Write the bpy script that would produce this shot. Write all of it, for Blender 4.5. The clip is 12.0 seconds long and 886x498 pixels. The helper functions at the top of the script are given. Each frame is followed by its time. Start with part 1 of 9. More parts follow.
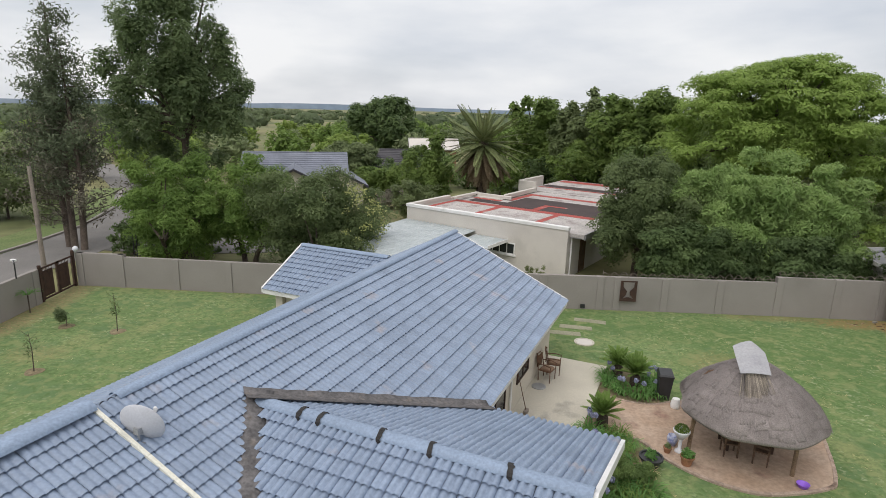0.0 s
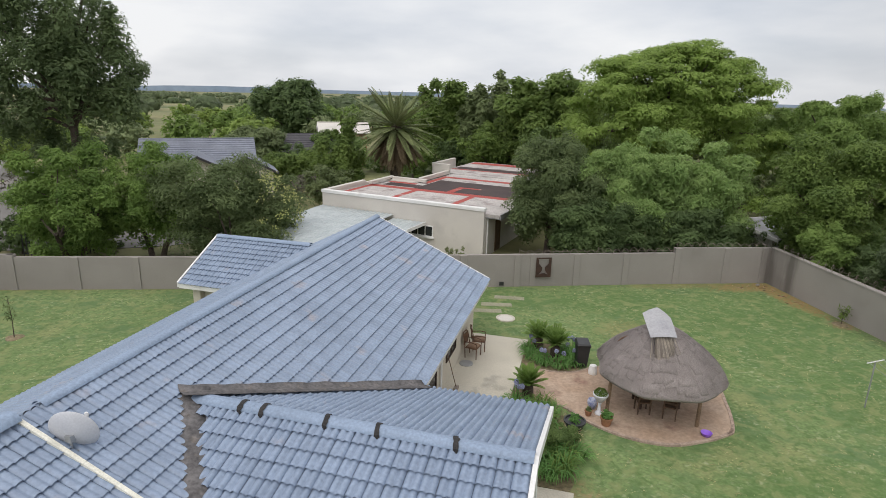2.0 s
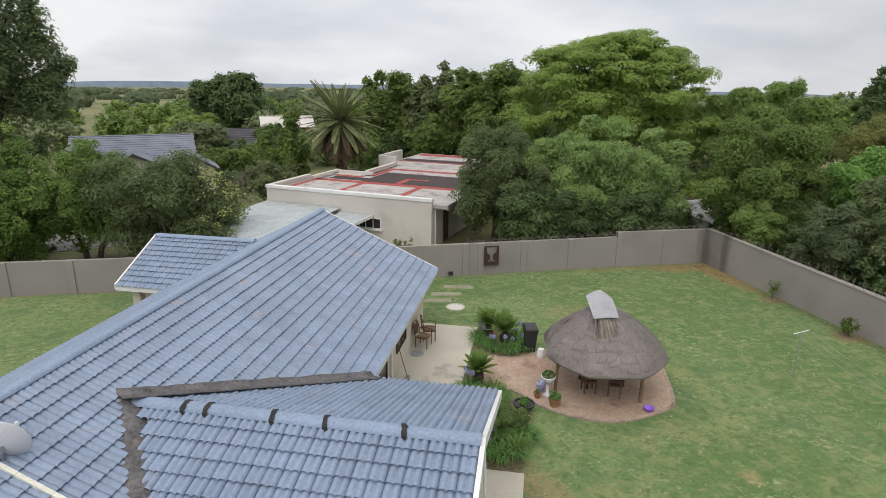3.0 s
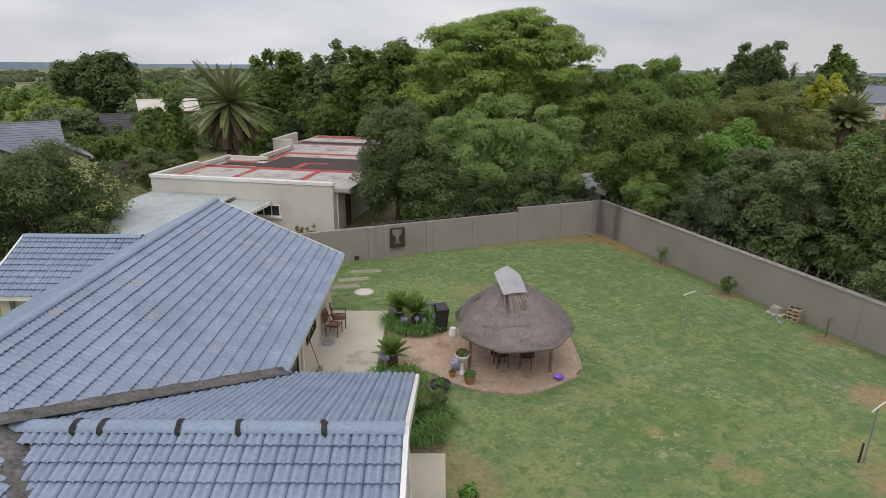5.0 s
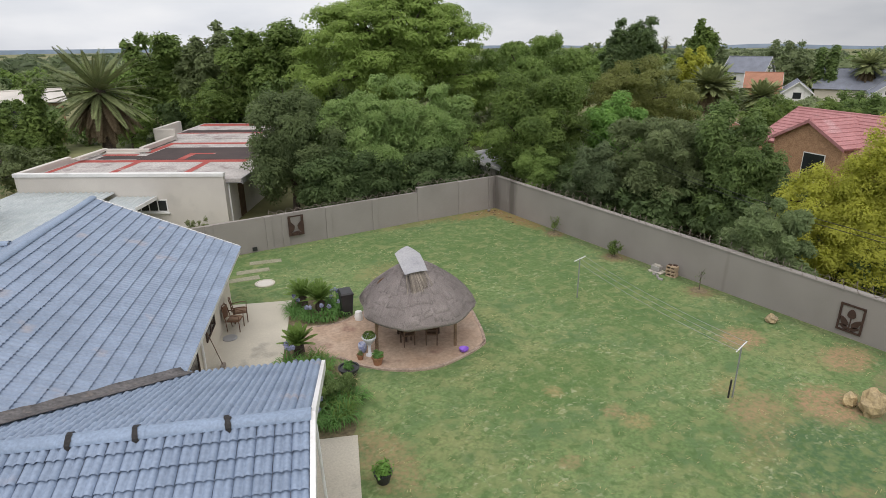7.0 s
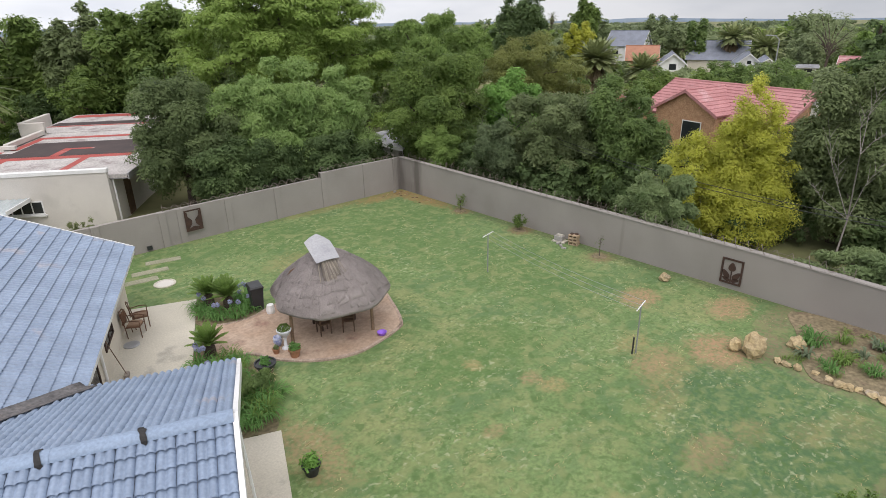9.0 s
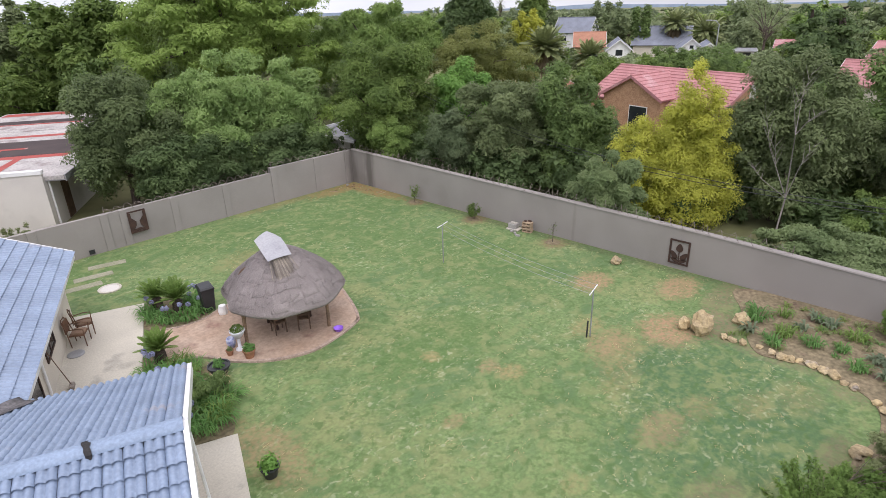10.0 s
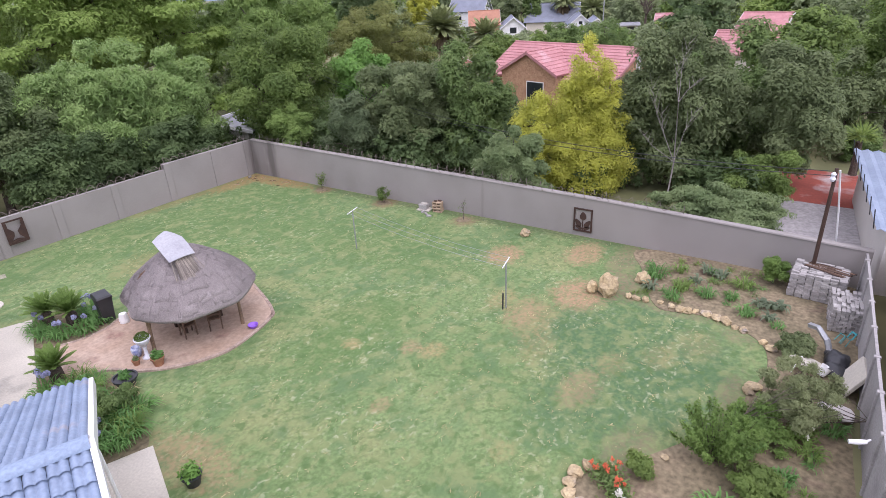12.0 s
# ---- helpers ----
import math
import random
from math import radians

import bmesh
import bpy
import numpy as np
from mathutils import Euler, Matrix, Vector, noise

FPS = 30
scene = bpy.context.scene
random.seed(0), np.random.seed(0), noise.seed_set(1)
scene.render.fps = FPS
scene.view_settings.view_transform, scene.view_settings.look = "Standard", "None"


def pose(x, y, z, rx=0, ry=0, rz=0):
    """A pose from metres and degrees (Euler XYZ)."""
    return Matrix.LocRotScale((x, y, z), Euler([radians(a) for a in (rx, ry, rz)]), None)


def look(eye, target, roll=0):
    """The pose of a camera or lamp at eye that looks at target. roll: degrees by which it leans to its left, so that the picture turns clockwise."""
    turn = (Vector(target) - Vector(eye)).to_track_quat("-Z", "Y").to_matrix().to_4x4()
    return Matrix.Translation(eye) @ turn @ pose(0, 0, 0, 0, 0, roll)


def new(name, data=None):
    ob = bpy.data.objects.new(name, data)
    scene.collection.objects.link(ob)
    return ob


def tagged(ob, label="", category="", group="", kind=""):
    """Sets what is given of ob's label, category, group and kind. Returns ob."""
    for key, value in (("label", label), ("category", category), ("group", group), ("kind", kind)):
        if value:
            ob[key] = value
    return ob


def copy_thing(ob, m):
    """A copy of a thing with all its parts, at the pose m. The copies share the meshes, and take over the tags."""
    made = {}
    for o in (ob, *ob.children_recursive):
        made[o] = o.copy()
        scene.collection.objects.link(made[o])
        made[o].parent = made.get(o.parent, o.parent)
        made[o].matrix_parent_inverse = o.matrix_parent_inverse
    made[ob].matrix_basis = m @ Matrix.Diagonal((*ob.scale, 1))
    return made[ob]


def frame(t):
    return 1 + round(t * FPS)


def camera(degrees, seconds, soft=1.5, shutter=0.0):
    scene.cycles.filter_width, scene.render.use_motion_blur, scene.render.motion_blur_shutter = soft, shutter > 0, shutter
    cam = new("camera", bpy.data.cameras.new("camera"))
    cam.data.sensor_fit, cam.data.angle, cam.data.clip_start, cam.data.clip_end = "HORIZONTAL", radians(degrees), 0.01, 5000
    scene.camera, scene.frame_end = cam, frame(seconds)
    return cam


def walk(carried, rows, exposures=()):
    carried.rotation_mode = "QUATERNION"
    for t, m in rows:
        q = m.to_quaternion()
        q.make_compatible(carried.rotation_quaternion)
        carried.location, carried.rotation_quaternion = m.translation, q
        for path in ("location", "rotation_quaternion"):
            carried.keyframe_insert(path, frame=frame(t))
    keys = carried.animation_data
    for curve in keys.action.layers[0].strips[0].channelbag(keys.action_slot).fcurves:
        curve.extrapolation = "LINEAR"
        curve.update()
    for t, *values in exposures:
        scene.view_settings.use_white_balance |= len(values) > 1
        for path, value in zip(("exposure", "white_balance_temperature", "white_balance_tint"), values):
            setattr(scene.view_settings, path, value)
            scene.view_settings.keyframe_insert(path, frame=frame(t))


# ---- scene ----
cam = camera(73.8, 12.0, 0.75)
PATH = [
    (0, (0.688, 0.128, 10.208), (0.673, 2.067, 9.717), 1.6),
    (0.5, (0.657, 0.117, 10.212), (0.707, 2.053, 9.713), 1.6),
    (1, (0.479, 0.093, 10.229), (0.603, 2.022, 9.717), 1.6),
    (1.5, (0.276, 0.018, 10.27), (0.479, 1.937, 9.745), 1.6),
    (2, (0.189, -0.134, 10.31), (0.473, 1.771, 9.771), 1.5),
    (2.5, (0.243, -0.232, 10.276), (0.61, 1.656, 9.729), 1.2),
    (3, (0.358, -0.259, 10.271), (0.801, 1.609, 9.71), 0.8),
    (5, (0.276, 0.058, 10.278), (1.026, 1.805, 9.657), 0.5),
    (5.5, (0.316, 0.019, 10.296), (1.138, 1.728, 9.66), 0.3),
    (6, (0.33, -0.07, 10.303), (1.22, 1.598, 9.653), 0.1),
    (6.5, (0.355, -0.19, 10.342), (1.311, 1.435, 9.676), -0.3),
    (7, (0.371, -0.253, 10.365), (1.391, 1.327, 9.683), -0.5),
    (9, (0.243, -0.17, 10.44), (1.495, 1.198, 9.692), -1.2),
    (9.5, (0.337, -0.177, 10.452), (1.639, 1.134, 9.685), -1.6),
    (10, (0.398, -0.221, 10.471), (1.74, 1.039, 9.688), -1.8),
    (10.5, (0.426, -0.245, 10.454), (1.809, 0.961, 9.657), -2.1),
    (11, (0.523, -0.222, 10.448), (1.944, 0.926, 9.634), -2.3),
    (11.5, (0.455, -0.202, 10.402), (1.919, 0.881, 9.576), -2.4),
    (12, (0.409, -0.247, 10.417), (1.91, 0.771, 9.573), -2.8),
]
EXPOSURE = [(0, -0.03, 6560, 10), (3, -0.05, 6540, 10), (5, -0.25, 6560, 11), (6, -0.2, 6540, 11), (7, -0.02, 6540, 11), (9, 0.2, 6440, 12), (10.5, 0.47, 6120, 21), (12, 0.6, 5900, 26)]
walk(cam, [(t, look(eye, target, roll)) for t, eye, target, roll in PATH], EXPOSURE)

# ---- light: a bright overcast sky with a weak, wide sun behind the cloud ----
world = bpy.data.worlds.new("overcast_sky")
scene.world = world
world.use_nodes = True
wn, wl = world.node_tree.nodes, world.node_tree.links
wn.clear()
sky = wn.new("ShaderNodeTexSky")
sky.sky_type = "NISHITA"
sky.sun_disc = False
sky.sun_elevation, sky.sun_rotation = radians(55), radians(218)
sky.air_density, sky.dust_density = 1.0, 2.0
w_out, w_bg = wn.new("ShaderNodeOutputWorld"), wn.new("ShaderNodeBackground")
w_co, w_map = wn.new("ShaderNodeTexCoord"), wn.new("ShaderNodeMapping")
w_map.inputs["Scale"].default_value = (1.0, 1.0, 3.4)
w_n1, w_n2 = wn.new("ShaderNodeTexNoise"), wn.new("ShaderNodeTexNoise")
w_n1.inputs["Scale"].default_value, w_n1.inputs["Detail"].default_value = 2.6, 6
w_n2.inputs["Scale"].default_value, w_n2.inputs["Detail"].default_value = 1.3, 5
w_r1 = wn.new("ShaderNodeValToRGB")
w_r1.color_ramp.elements[0].position, w_r1.color_ramp.elements[0].color = 0.30, (0.60, 0.64, 0.71, 1)
w_r1.color_ramp.elements[1].position, w_r1.color_ramp.elements[1].color = 0.62, (0.86, 0.87, 0.89, 1)
w_r2 = wn.new("ShaderNodeValToRGB")
w_r2.color_ramp.elements[0].position, w_r2.color_ramp.elements[0].color = 0.36, (0.72, 0.72, 0.72, 1)
w_r2.color_ramp.elements[1].position, w_r2.color_ramp.elements[1].color = 0.56, (0.94, 0.94, 0.94, 1)
w_dim = wn.new("ShaderNodeMixRGB")
w_dim.blend_type = "MULTIPLY"
w_dim.inputs[0].default_value = 1.0
w_dim.inputs[2].default_value = (0.10, 0.10, 0.10, 1)
w_mix = wn.new("ShaderNodeMixRGB")
wl.new(w_co.outputs["Generated"], w_map.inputs["Vector"])
wl.new(w_map.outputs["Vector"], w_n1.inputs["Vector"])
wl.new(w_map.outputs["Vector"], w_n2.inputs["Vector"])
wl.new(w_n1.outputs["Fac"], w_r1.inputs["Fac"])
wl.new(w_n2.outputs["Fac"], w_r2.inputs["Fac"])
wl.new(sky.outputs["Color"], w_dim.inputs[1])
wl.new(w_r2.outputs["Color"], w_mix.inputs[0])
wl.new(w_dim.outputs["Color"], w_mix.inputs[1])
wl.new(w_r1.outputs["Color"], w_mix.inputs[2])
# the cloud thickens towards the east
w_sep, w_east, w_shade = wn.new("ShaderNodeSeparateXYZ"), wn.new("ShaderNodeMapRange"), wn.new("ShaderNodeMixRGB")
w_east.interpolation_type = "SMOOTHSTEP"
w_east.inputs["From Min"].default_value, w_east.inputs["From Max"].default_value = 0.45, 1.0
w_east.inputs["To Min"].default_value, w_east.inputs["To Max"].default_value = 1.0, 0.68
w_shade.blend_type = "MULTIPLY"
w_shade.inputs[0].default_value = 1.0
wl.new(w_co.outputs["Generated"], w_sep.inputs["Vector"])
wl.new(w_sep.outputs["X"], w_east.inputs["Value"])
wl.new(w_mix.outputs["Color"], w_shade.inputs[1])
wl.new(w_east.outputs["Result"], w_shade.inputs[2])
# an overcast sky is brighter overhead than along the horizon
w_up, w_zen, w_tint = wn.new("ShaderNodeMapRange"), wn.new("ShaderNodeMixRGB"), wn.new("ShaderNodeMixRGB")
w_tint.inputs[1].default_value, w_tint.inputs[2].default_value = (1, 1, 1, 1), (1.80, 1.71, 1.64, 1)
w_up.inputs["From Min"].default_value, w_up.inputs["From Max"].default_value = 0.12, 1.0
w_zen.blend_type = "MULTIPLY"
w_zen.inputs[0].default_value = 1.0
wl.new(w_sep.outputs["Z"], w_up.inputs["Value"])
wl.new(w_shade.outputs["Color"], w_zen.inputs[1])
wl.new(w_up.outputs["Result"], w_tint.inputs[0])
wl.new(w_tint.outputs["Color"], w_zen.inputs[2])
wl.new(w_zen.outputs["Color"], w_bg.inputs["Color"])
w_bg.inputs["Strength"].default_value = 1.1
wl.new(w_bg.outputs["Background"], w_out.inputs["Surface"])

sun_data = bpy.data.lights.new("sun", "SUN")
sun_data.energy, sun_data.angle, sun_data.color = 0.9, radians(35), (1.0, 0.96, 0.90)
sun = new("sun", sun_data)
sun.matrix_world = look((-25, -32, 58), (0, 0, 0))

# ---- mesh and material helpers ----
rng = np.random.default_rng(7)


def mesh_of(name, verts, faces):
    me = bpy.data.meshes.new(name)
    me.from_pydata([tuple(v) for v in verts], [], [tuple(f) for f in faces])
    me.update()
    return me


def quad_mesh(name, verts, quads, smooth=False):
    """A mesh from arrays: verts (N, 3) and quads (M, 4)."""
    me = bpy.data.meshes.new(name)
    verts, quads = np.asarray(verts, np.float32), np.asarray(quads, np.int32)
    me.vertices.add(len(verts))
    me.vertices.foreach_set("co", verts.ravel())
    me.loops.add(quads.size)
    me.loops.foreach_set("vertex_index", quads.ravel())
    me.polygons.add(len(quads))
    me.polygons.foreach_set("loop_start", np.arange(0, quads.size, 4, dtype=np.int32))
    me.update(calc_edges=True)
    if smooth:
        me.polygons.foreach_set("use_smooth", np.ones(len(quads), bool))
    return me


def mixed_mesh(name, sets):
    """A mesh from several (verts, faces) pairs, faces of three or four corners."""
    me = bpy.data.meshes.new(name)
    verts = np.concatenate([np.asarray(v, np.float32) for v, f in sets])
    loops, starts, k, pos = [], [], 0, 0
    for v, f in sets:
        f = np.asarray(f, np.int32)
        loops.append((f + k).ravel())
        starts.append(pos + np.arange(len(f), dtype=np.int32) * f.shape[1])
        k += len(v)
        pos += f.size
    loops, starts = np.concatenate(loops), np.concatenate(starts)
    me.vertices.add(len(verts))
    me.vertices.foreach_set("co", verts.ravel())
    me.loops.add(len(loops))
    me.loops.foreach_set("vertex_index", loops.astype(np.int32))
    me.polygons.add(len(starts))
    me.polygons.foreach_set("loop_start", starts.astype(np.int32))
    me.update(calc_edges=True)
    return me


class Geo:
    """Collects simple solids into one mesh."""

    def __init__(self):
        self.v, self.f = [], []

    def add(self, verts, faces, m=None):
        k = len(self.v)
        self.v += [tuple(m @ Vector(p)) if m is not None else tuple(p) for p in verts]
        self.f += [tuple(i + k for i in f) for f in faces]
        return self

    def box(self, x0, y0, z0, x1, y1, z1, m=None, bevel=0.0):
        b = min(bevel, (x1 - x0) / 3, (y1 - y0) / 3)
        if b <= 0:
            v = [(x0, y0, z0), (x1, y0, z0), (x1, y1, z0), (x0, y1, z0), (x0, y0, z1), (x1, y0, z1), (x1, y1, z1), (x0, y1, z1)]
            return self.add(v, [(3, 2, 1, 0), (4, 5, 6, 7), (0, 1, 5, 4), (1, 2, 6, 5), (2, 3, 7, 6), (3, 0, 4, 7)], m)
        ring = [(x0 + b, y0), (x1 - b, y0), (x1, y0 + b), (x1, y1 - b), (x1 - b, y1), (x0 + b, y1), (x0, y1 - b), (x0, y0 + b)]
        cx, cy = (x0 + x1) / 2, (y0 + y1) / 2
        inner = [(cx + (x - cx) * (1 - 2 * b / (x1 - x0)), cy + (y - cy) * (1 - 2 * b / (y1 - y0))) for x, y in ring]
        v = [(x, y, z0) for x, y in ring] + [(x, y, z1 - b) for x, y in ring] + [(x, y, z1) for x, y in inner]
        f = [tuple(range(7, -1, -1)), tuple(range(16, 24))]
        for i in range(8):
            j = (i + 1) % 8
            f += [(i, j, 8 + j, 8 + i), (8 + i, 8 + j, 16 + j, 16 + i)]
        return self.add(v, f, m)

    def prism(self, outline, z0, z1, m=None):
        n = len(outline)
        v = [(x, y, z0) for x, y in outline] + [(x, y, z1) for x, y in outline]
        return self.add(v, [tuple(range(n - 1, -1, -1)), tuple(range(n, 2 * n))] + [(i, (i + 1) % n, n + (i + 1) % n, n + i) for i in range(n)], m)

    def lathe(self, profile, n=16, m=None, squash=1.0, wob=0.0):
        """A turned shape from (radius, z) rows."""
        v, f = [], []
        for r, z in profile:
            for i in range(n):
                a = 2 * math.pi * i / n
                k = r * (1 + wob * math.sin(3 * a + 5 * z))
                v.append((k * math.cos(a), k * math.sin(a) * squash, z))
        for j in range(len(profile) - 1):
            for i in range(n):
                f.append((j * n + i, j * n + (i + 1) % n, (j + 1) * n + (i + 1) % n, (j + 1) * n + i))
        f.append(tuple(range(n - 1, -1, -1)))
        f.append(tuple(range((len(profile) - 1) * n, len(profile) * n)))
        return self.add(v, f, m)

    def tube(self, points, radii, n=7):
        """A tapered tube along a line of points."""
        pts = [Vector(p) for p in points]
        if not isinstance(radii, (list, tuple)):
            radii = [radii] * len(pts)
        v, f = [], []
        for i, p in enumerate(pts):
            d = (pts[min(i + 1, len(pts) - 1)] - pts[max(i - 1, 0)]).normalized()
            a = d.cross(Vector((0.31, 0.93, 0.21))).normalized()
            b = d.cross(a)
            for k in range(n):
                w = 2 * math.pi * k / n
                v.append(p + radii[i] * (math.cos(w) * a + math.sin(w) * b))
        for j in range(len(pts) - 1):
            for i in range(n):
                f.append((j * n + i, j * n + (i + 1) % n, (j + 1) * n + (i + 1) % n, (j + 1) * n + i))
        f.append(tuple(range(n)))
        f.append(tuple(range((len(pts) - 1) * n, len(pts) * n))[::-1])
        return self.add(v, f)

    def mesh(self, name, smooth=False):
        me = mesh_of(name, self.v, self.f)
        if smooth:
            me.polygons.foreach_set("use_smooth", [True] * len(me.polygons))
        return me


def part(name, geo, material, parent, label="", smooth=False, kind=""):
    me = geo.mesh(name, smooth) if isinstance(geo, Geo) else geo
    ob = new(name, me)
    if material is not None and not me.materials:
        me.materials.append(material)
    ob.parent = parent
    if label:
        ob["label"] = label
    if kind:
        ob["kind"] = kind
    return ob


def thing(name, label, category, m=None, group="", kind=""):
    ob = new(name)
    ob.empty_display_size = 0.2
    if m is not None:
        ob.matrix_world = m
    return tagged(ob, label, category, group, kind)


def solid(name, geo, material, label, category, m=None, group="", kind="", smooth=False):
    ob = part(name, geo, material, None, "", smooth)
    if m is not None:
        ob.matrix_world = m
    return tagged(ob, label, category, group, kind)


def mat(name, c1, c2, scale=1.5, rough=0.8, fine=30.0, fine_amt=0.25, bump=0.25, metal=0.0, island=0.0, obj=0.0, spec=0.3, c3=None, c3_scale=0.35, c3_at=0.58, island_obj=0.0):
    """A worn surface: two colours mixed by broad noise, grain on top, a third colour as stains, and bump from the grain."""
    m = bpy.data.materials.new(name)
    m.use_nodes = True
    n, l = m.node_tree.nodes, m.node_tree.links
    p = n["Principled BSDF"]
    p.inputs["Metallic"].default_value = metal
    p.inputs["Specular IOR Level"].default_value = spec
    geo = n.new("ShaderNodeNewGeometry")

    def noise_at(s, detail=5):
        t = n.new("ShaderNodeTexNoise")
        t.inputs["Scale"].default_value, t.inputs["Detail"].default_value = s, detail
        l.new(geo.outputs["Position"], t.inputs["Vector"])
        return t

    def ramp(src, a, b):
        r = n.new("ShaderNodeMapRange")
        r.inputs["From Min"].default_value, r.inputs["From Max"].default_value = a, b
        l.new(src, r.inputs["Value"])
        return r.outputs["Result"]

    def mix(fac, a, b, mode="MIX"):
        x = n.new("ShaderNodeMixRGB")
        x.blend_type = mode
        for s, val in zip(x.inputs, (fac, a, b)):
            if isinstance(val, (int, float)):
                s.default_value = val
            elif isinstance(val, tuple):
                s.default_value = (*val, 1)
            else:
                l.new(val, s)
        return x.outputs["Color"]

    col = mix(ramp(noise_at(scale).outputs["Fac"], 0.35, 0.65), c1, c2)
    if c3 is not None:
        col = mix(ramp(noise_at(c3_scale, 7).outputs["Fac"], c3_at, c3_at + 0.12), col, c3)
    grain = noise_at(fine, 4)
    lo, hi = 1 - fine_amt, 1 + fine_amt
    g = n.new("ShaderNodeMapRange")
    g.inputs["From Min"].default_value, g.inputs["From Max"].default_value = 0.3, 0.7
    g.inputs["To Min"].default_value, g.inputs["To Max"].default_value = lo, hi
    l.new(grain.outputs["Fac"], g.inputs["Value"])
    col = mix(1.0, col, g.outputs["Result"], "MULTIPLY")
    for amount, socket in ((island, geo.outputs["Random Per Island"]), (obj, None)):
        if amount:
            if socket is None:
                socket = n.new("ShaderNodeObjectInfo").outputs["Random"]
            r = n.new("ShaderNodeMapRange")
            r.inputs["To Min"].default_value, r.inputs["To Max"].default_value = 1 - amount, 1 + amount
            l.new(socket, r.inputs["Value"])
            col = mix(1.0, col, r.outputs["Result"], "MULTIPLY")
    l.new(col, p.inputs["Base Color"])
    rr = n.new("ShaderNodeMapRange")
    rr.inputs["To Min"].default_value, rr.inputs["To Max"].default_value = rough - 0.1, min(1.0, rough + 0.1)
    l.new(grain.outputs["Fac"], rr.inputs["Value"])
    l.new(rr.outputs["Result"], p.inputs["Roughness"])
    if bump:
        b = n.new("ShaderNodeBump")
        b.inputs["Strength"].default_value, b.inputs["Distance"].default_value = bump, 0.02
        l.new(grain.outputs["Fac"], b.inputs["Height"])
        l.new(b.outputs["Normal"], p.inputs["Normal"])
    return m


def leaf_mat(name, dark, light, scale=0.8, spread=0.15, through_light=0.45):
    """Foliage: leaf by leaf and branch by branch colour, part of the light passing through the blades."""
    m = bpy.data.materials.new(name)
    m.use_nodes = True
    dark, light = [c * k for c, k in zip(dark, (1.48, 1.45, 1.32))], [c * k for c, k in zip(light, (1.48, 1.45, 1.32))]
    n, l = m.node_tree.nodes, m.node_tree.links
    p = n["Principled BSDF"]
    p.inputs["Roughness"].default_value = 0.55
    p.inputs["Specular IOR Level"].default_value = 0.16
    geo, t = n.new("ShaderNodeNewGeometry"), n.new("ShaderNodeTexNoise")
    t.inputs["Scale"].default_value, t.inputs["Detail"].default_value = scale, 4
    l.new(geo.outputs["Position"], t.inputs["Vector"])
    r = n.new("ShaderNodeMapRange")
    r.inputs["From Min"].default_value, r.inputs["From Max"].default_value = 0.32, 0.68
    l.new(t.outputs["Fac"], r.inputs["Value"])
    a = n.new("ShaderNodeMixRGB")
    a.inputs[1].default_value, a.inputs[2].default_value = (*dark, 1), (*light, 1)
    l.new(r.outputs["Result"], a.inputs[0])
    v = n.new("ShaderNodeMapRange")
    v.inputs["To Min"].default_value, v.inputs["To Max"].default_value = 1 - spread, 1 + spread
    l.new(geo.outputs["Random Per Island"], v.inputs["Value"])
    x = n.new("ShaderNodeMixRGB")
    x.blend_type = "MULTIPLY"
    x.inputs[0].default_value = 1.0
    l.new(a.outputs["Color"], x.inputs[1])
    l.new(v.outputs["Result"], x.inputs[2])
    l.new(x.outputs["Color"], p.inputs["Base Color"])
    tr = n.new("ShaderNodeBsdfTranslucent")
    l.new(x.outputs["Color"], tr.inputs["Color"])
    ms = n.new("ShaderNodeMixShader")
    ms.inputs[0].default_value = through_light
    l.new(p.outputs["BSDF"], ms.inputs[1])
    l.new(tr.outputs["BSDF"], ms.inputs[2])
    l.new(ms.outputs["Shader"], n["Material Output"].inputs["Surface"])
    return m


# ---- materials ----
M_TILE = mat("glazed_slate_tile", (0.238, 0.300, 0.402), (0.202, 0.258, 0.350), 0.9, 0.42, 14, 0.12, 0.10, obj=0.06, island=0.06, c3=(0.300, 0.296, 0.330), c3_scale=1.1, c3_at=0.63, spec=0.45)
M_RIDGE = mat("painted_ridge_cap", (0.250, 0.322, 0.435), (0.215, 0.278, 0.375), 1.2, 0.55, 18, 0.15, 0.2, spec=0.4)
M_MEMBRANE = mat("bitumen_membrane", (0.145, 0.138, 0.138), (0.100, 0.096, 0.097), 3, 0.9, 12, 0.4, 0.8, c3=(0.15, 0.135, 0.125), c3_scale=4)
M_TAR = mat("black_tar", (0.022, 0.021, 0.021), (0.035, 0.033, 0.032), 6, 0.7, 30, 0.3, 0.5)
M_WHITE = mat("white_paint", (0.78, 0.78, 0.77), (0.70, 0.70, 0.69), 1.2, 0.5, 25, 0.05, 0.05, c3=(0.55, 0.54, 0.51), c3_scale=1.2, c3_at=0.62)
M_CREAM = mat("cream_plaster", (0.62, 0.57, 0.48), (0.56, 0.52, 0.44), 0.8, 0.85, 40, 0.08, 0.2, c3=(0.45, 0.40, 0.34), c3_at=0.62)
M_WALL = mat("taupe_plaster", (0.305, 0.282, 0.262), (0.27, 0.25, 0.232), 0.5, 0.9, 35, 0.08, 0.25, c3=(0.255, 0.236, 0.218), c3_scale=0.5, c3_at=0.60)


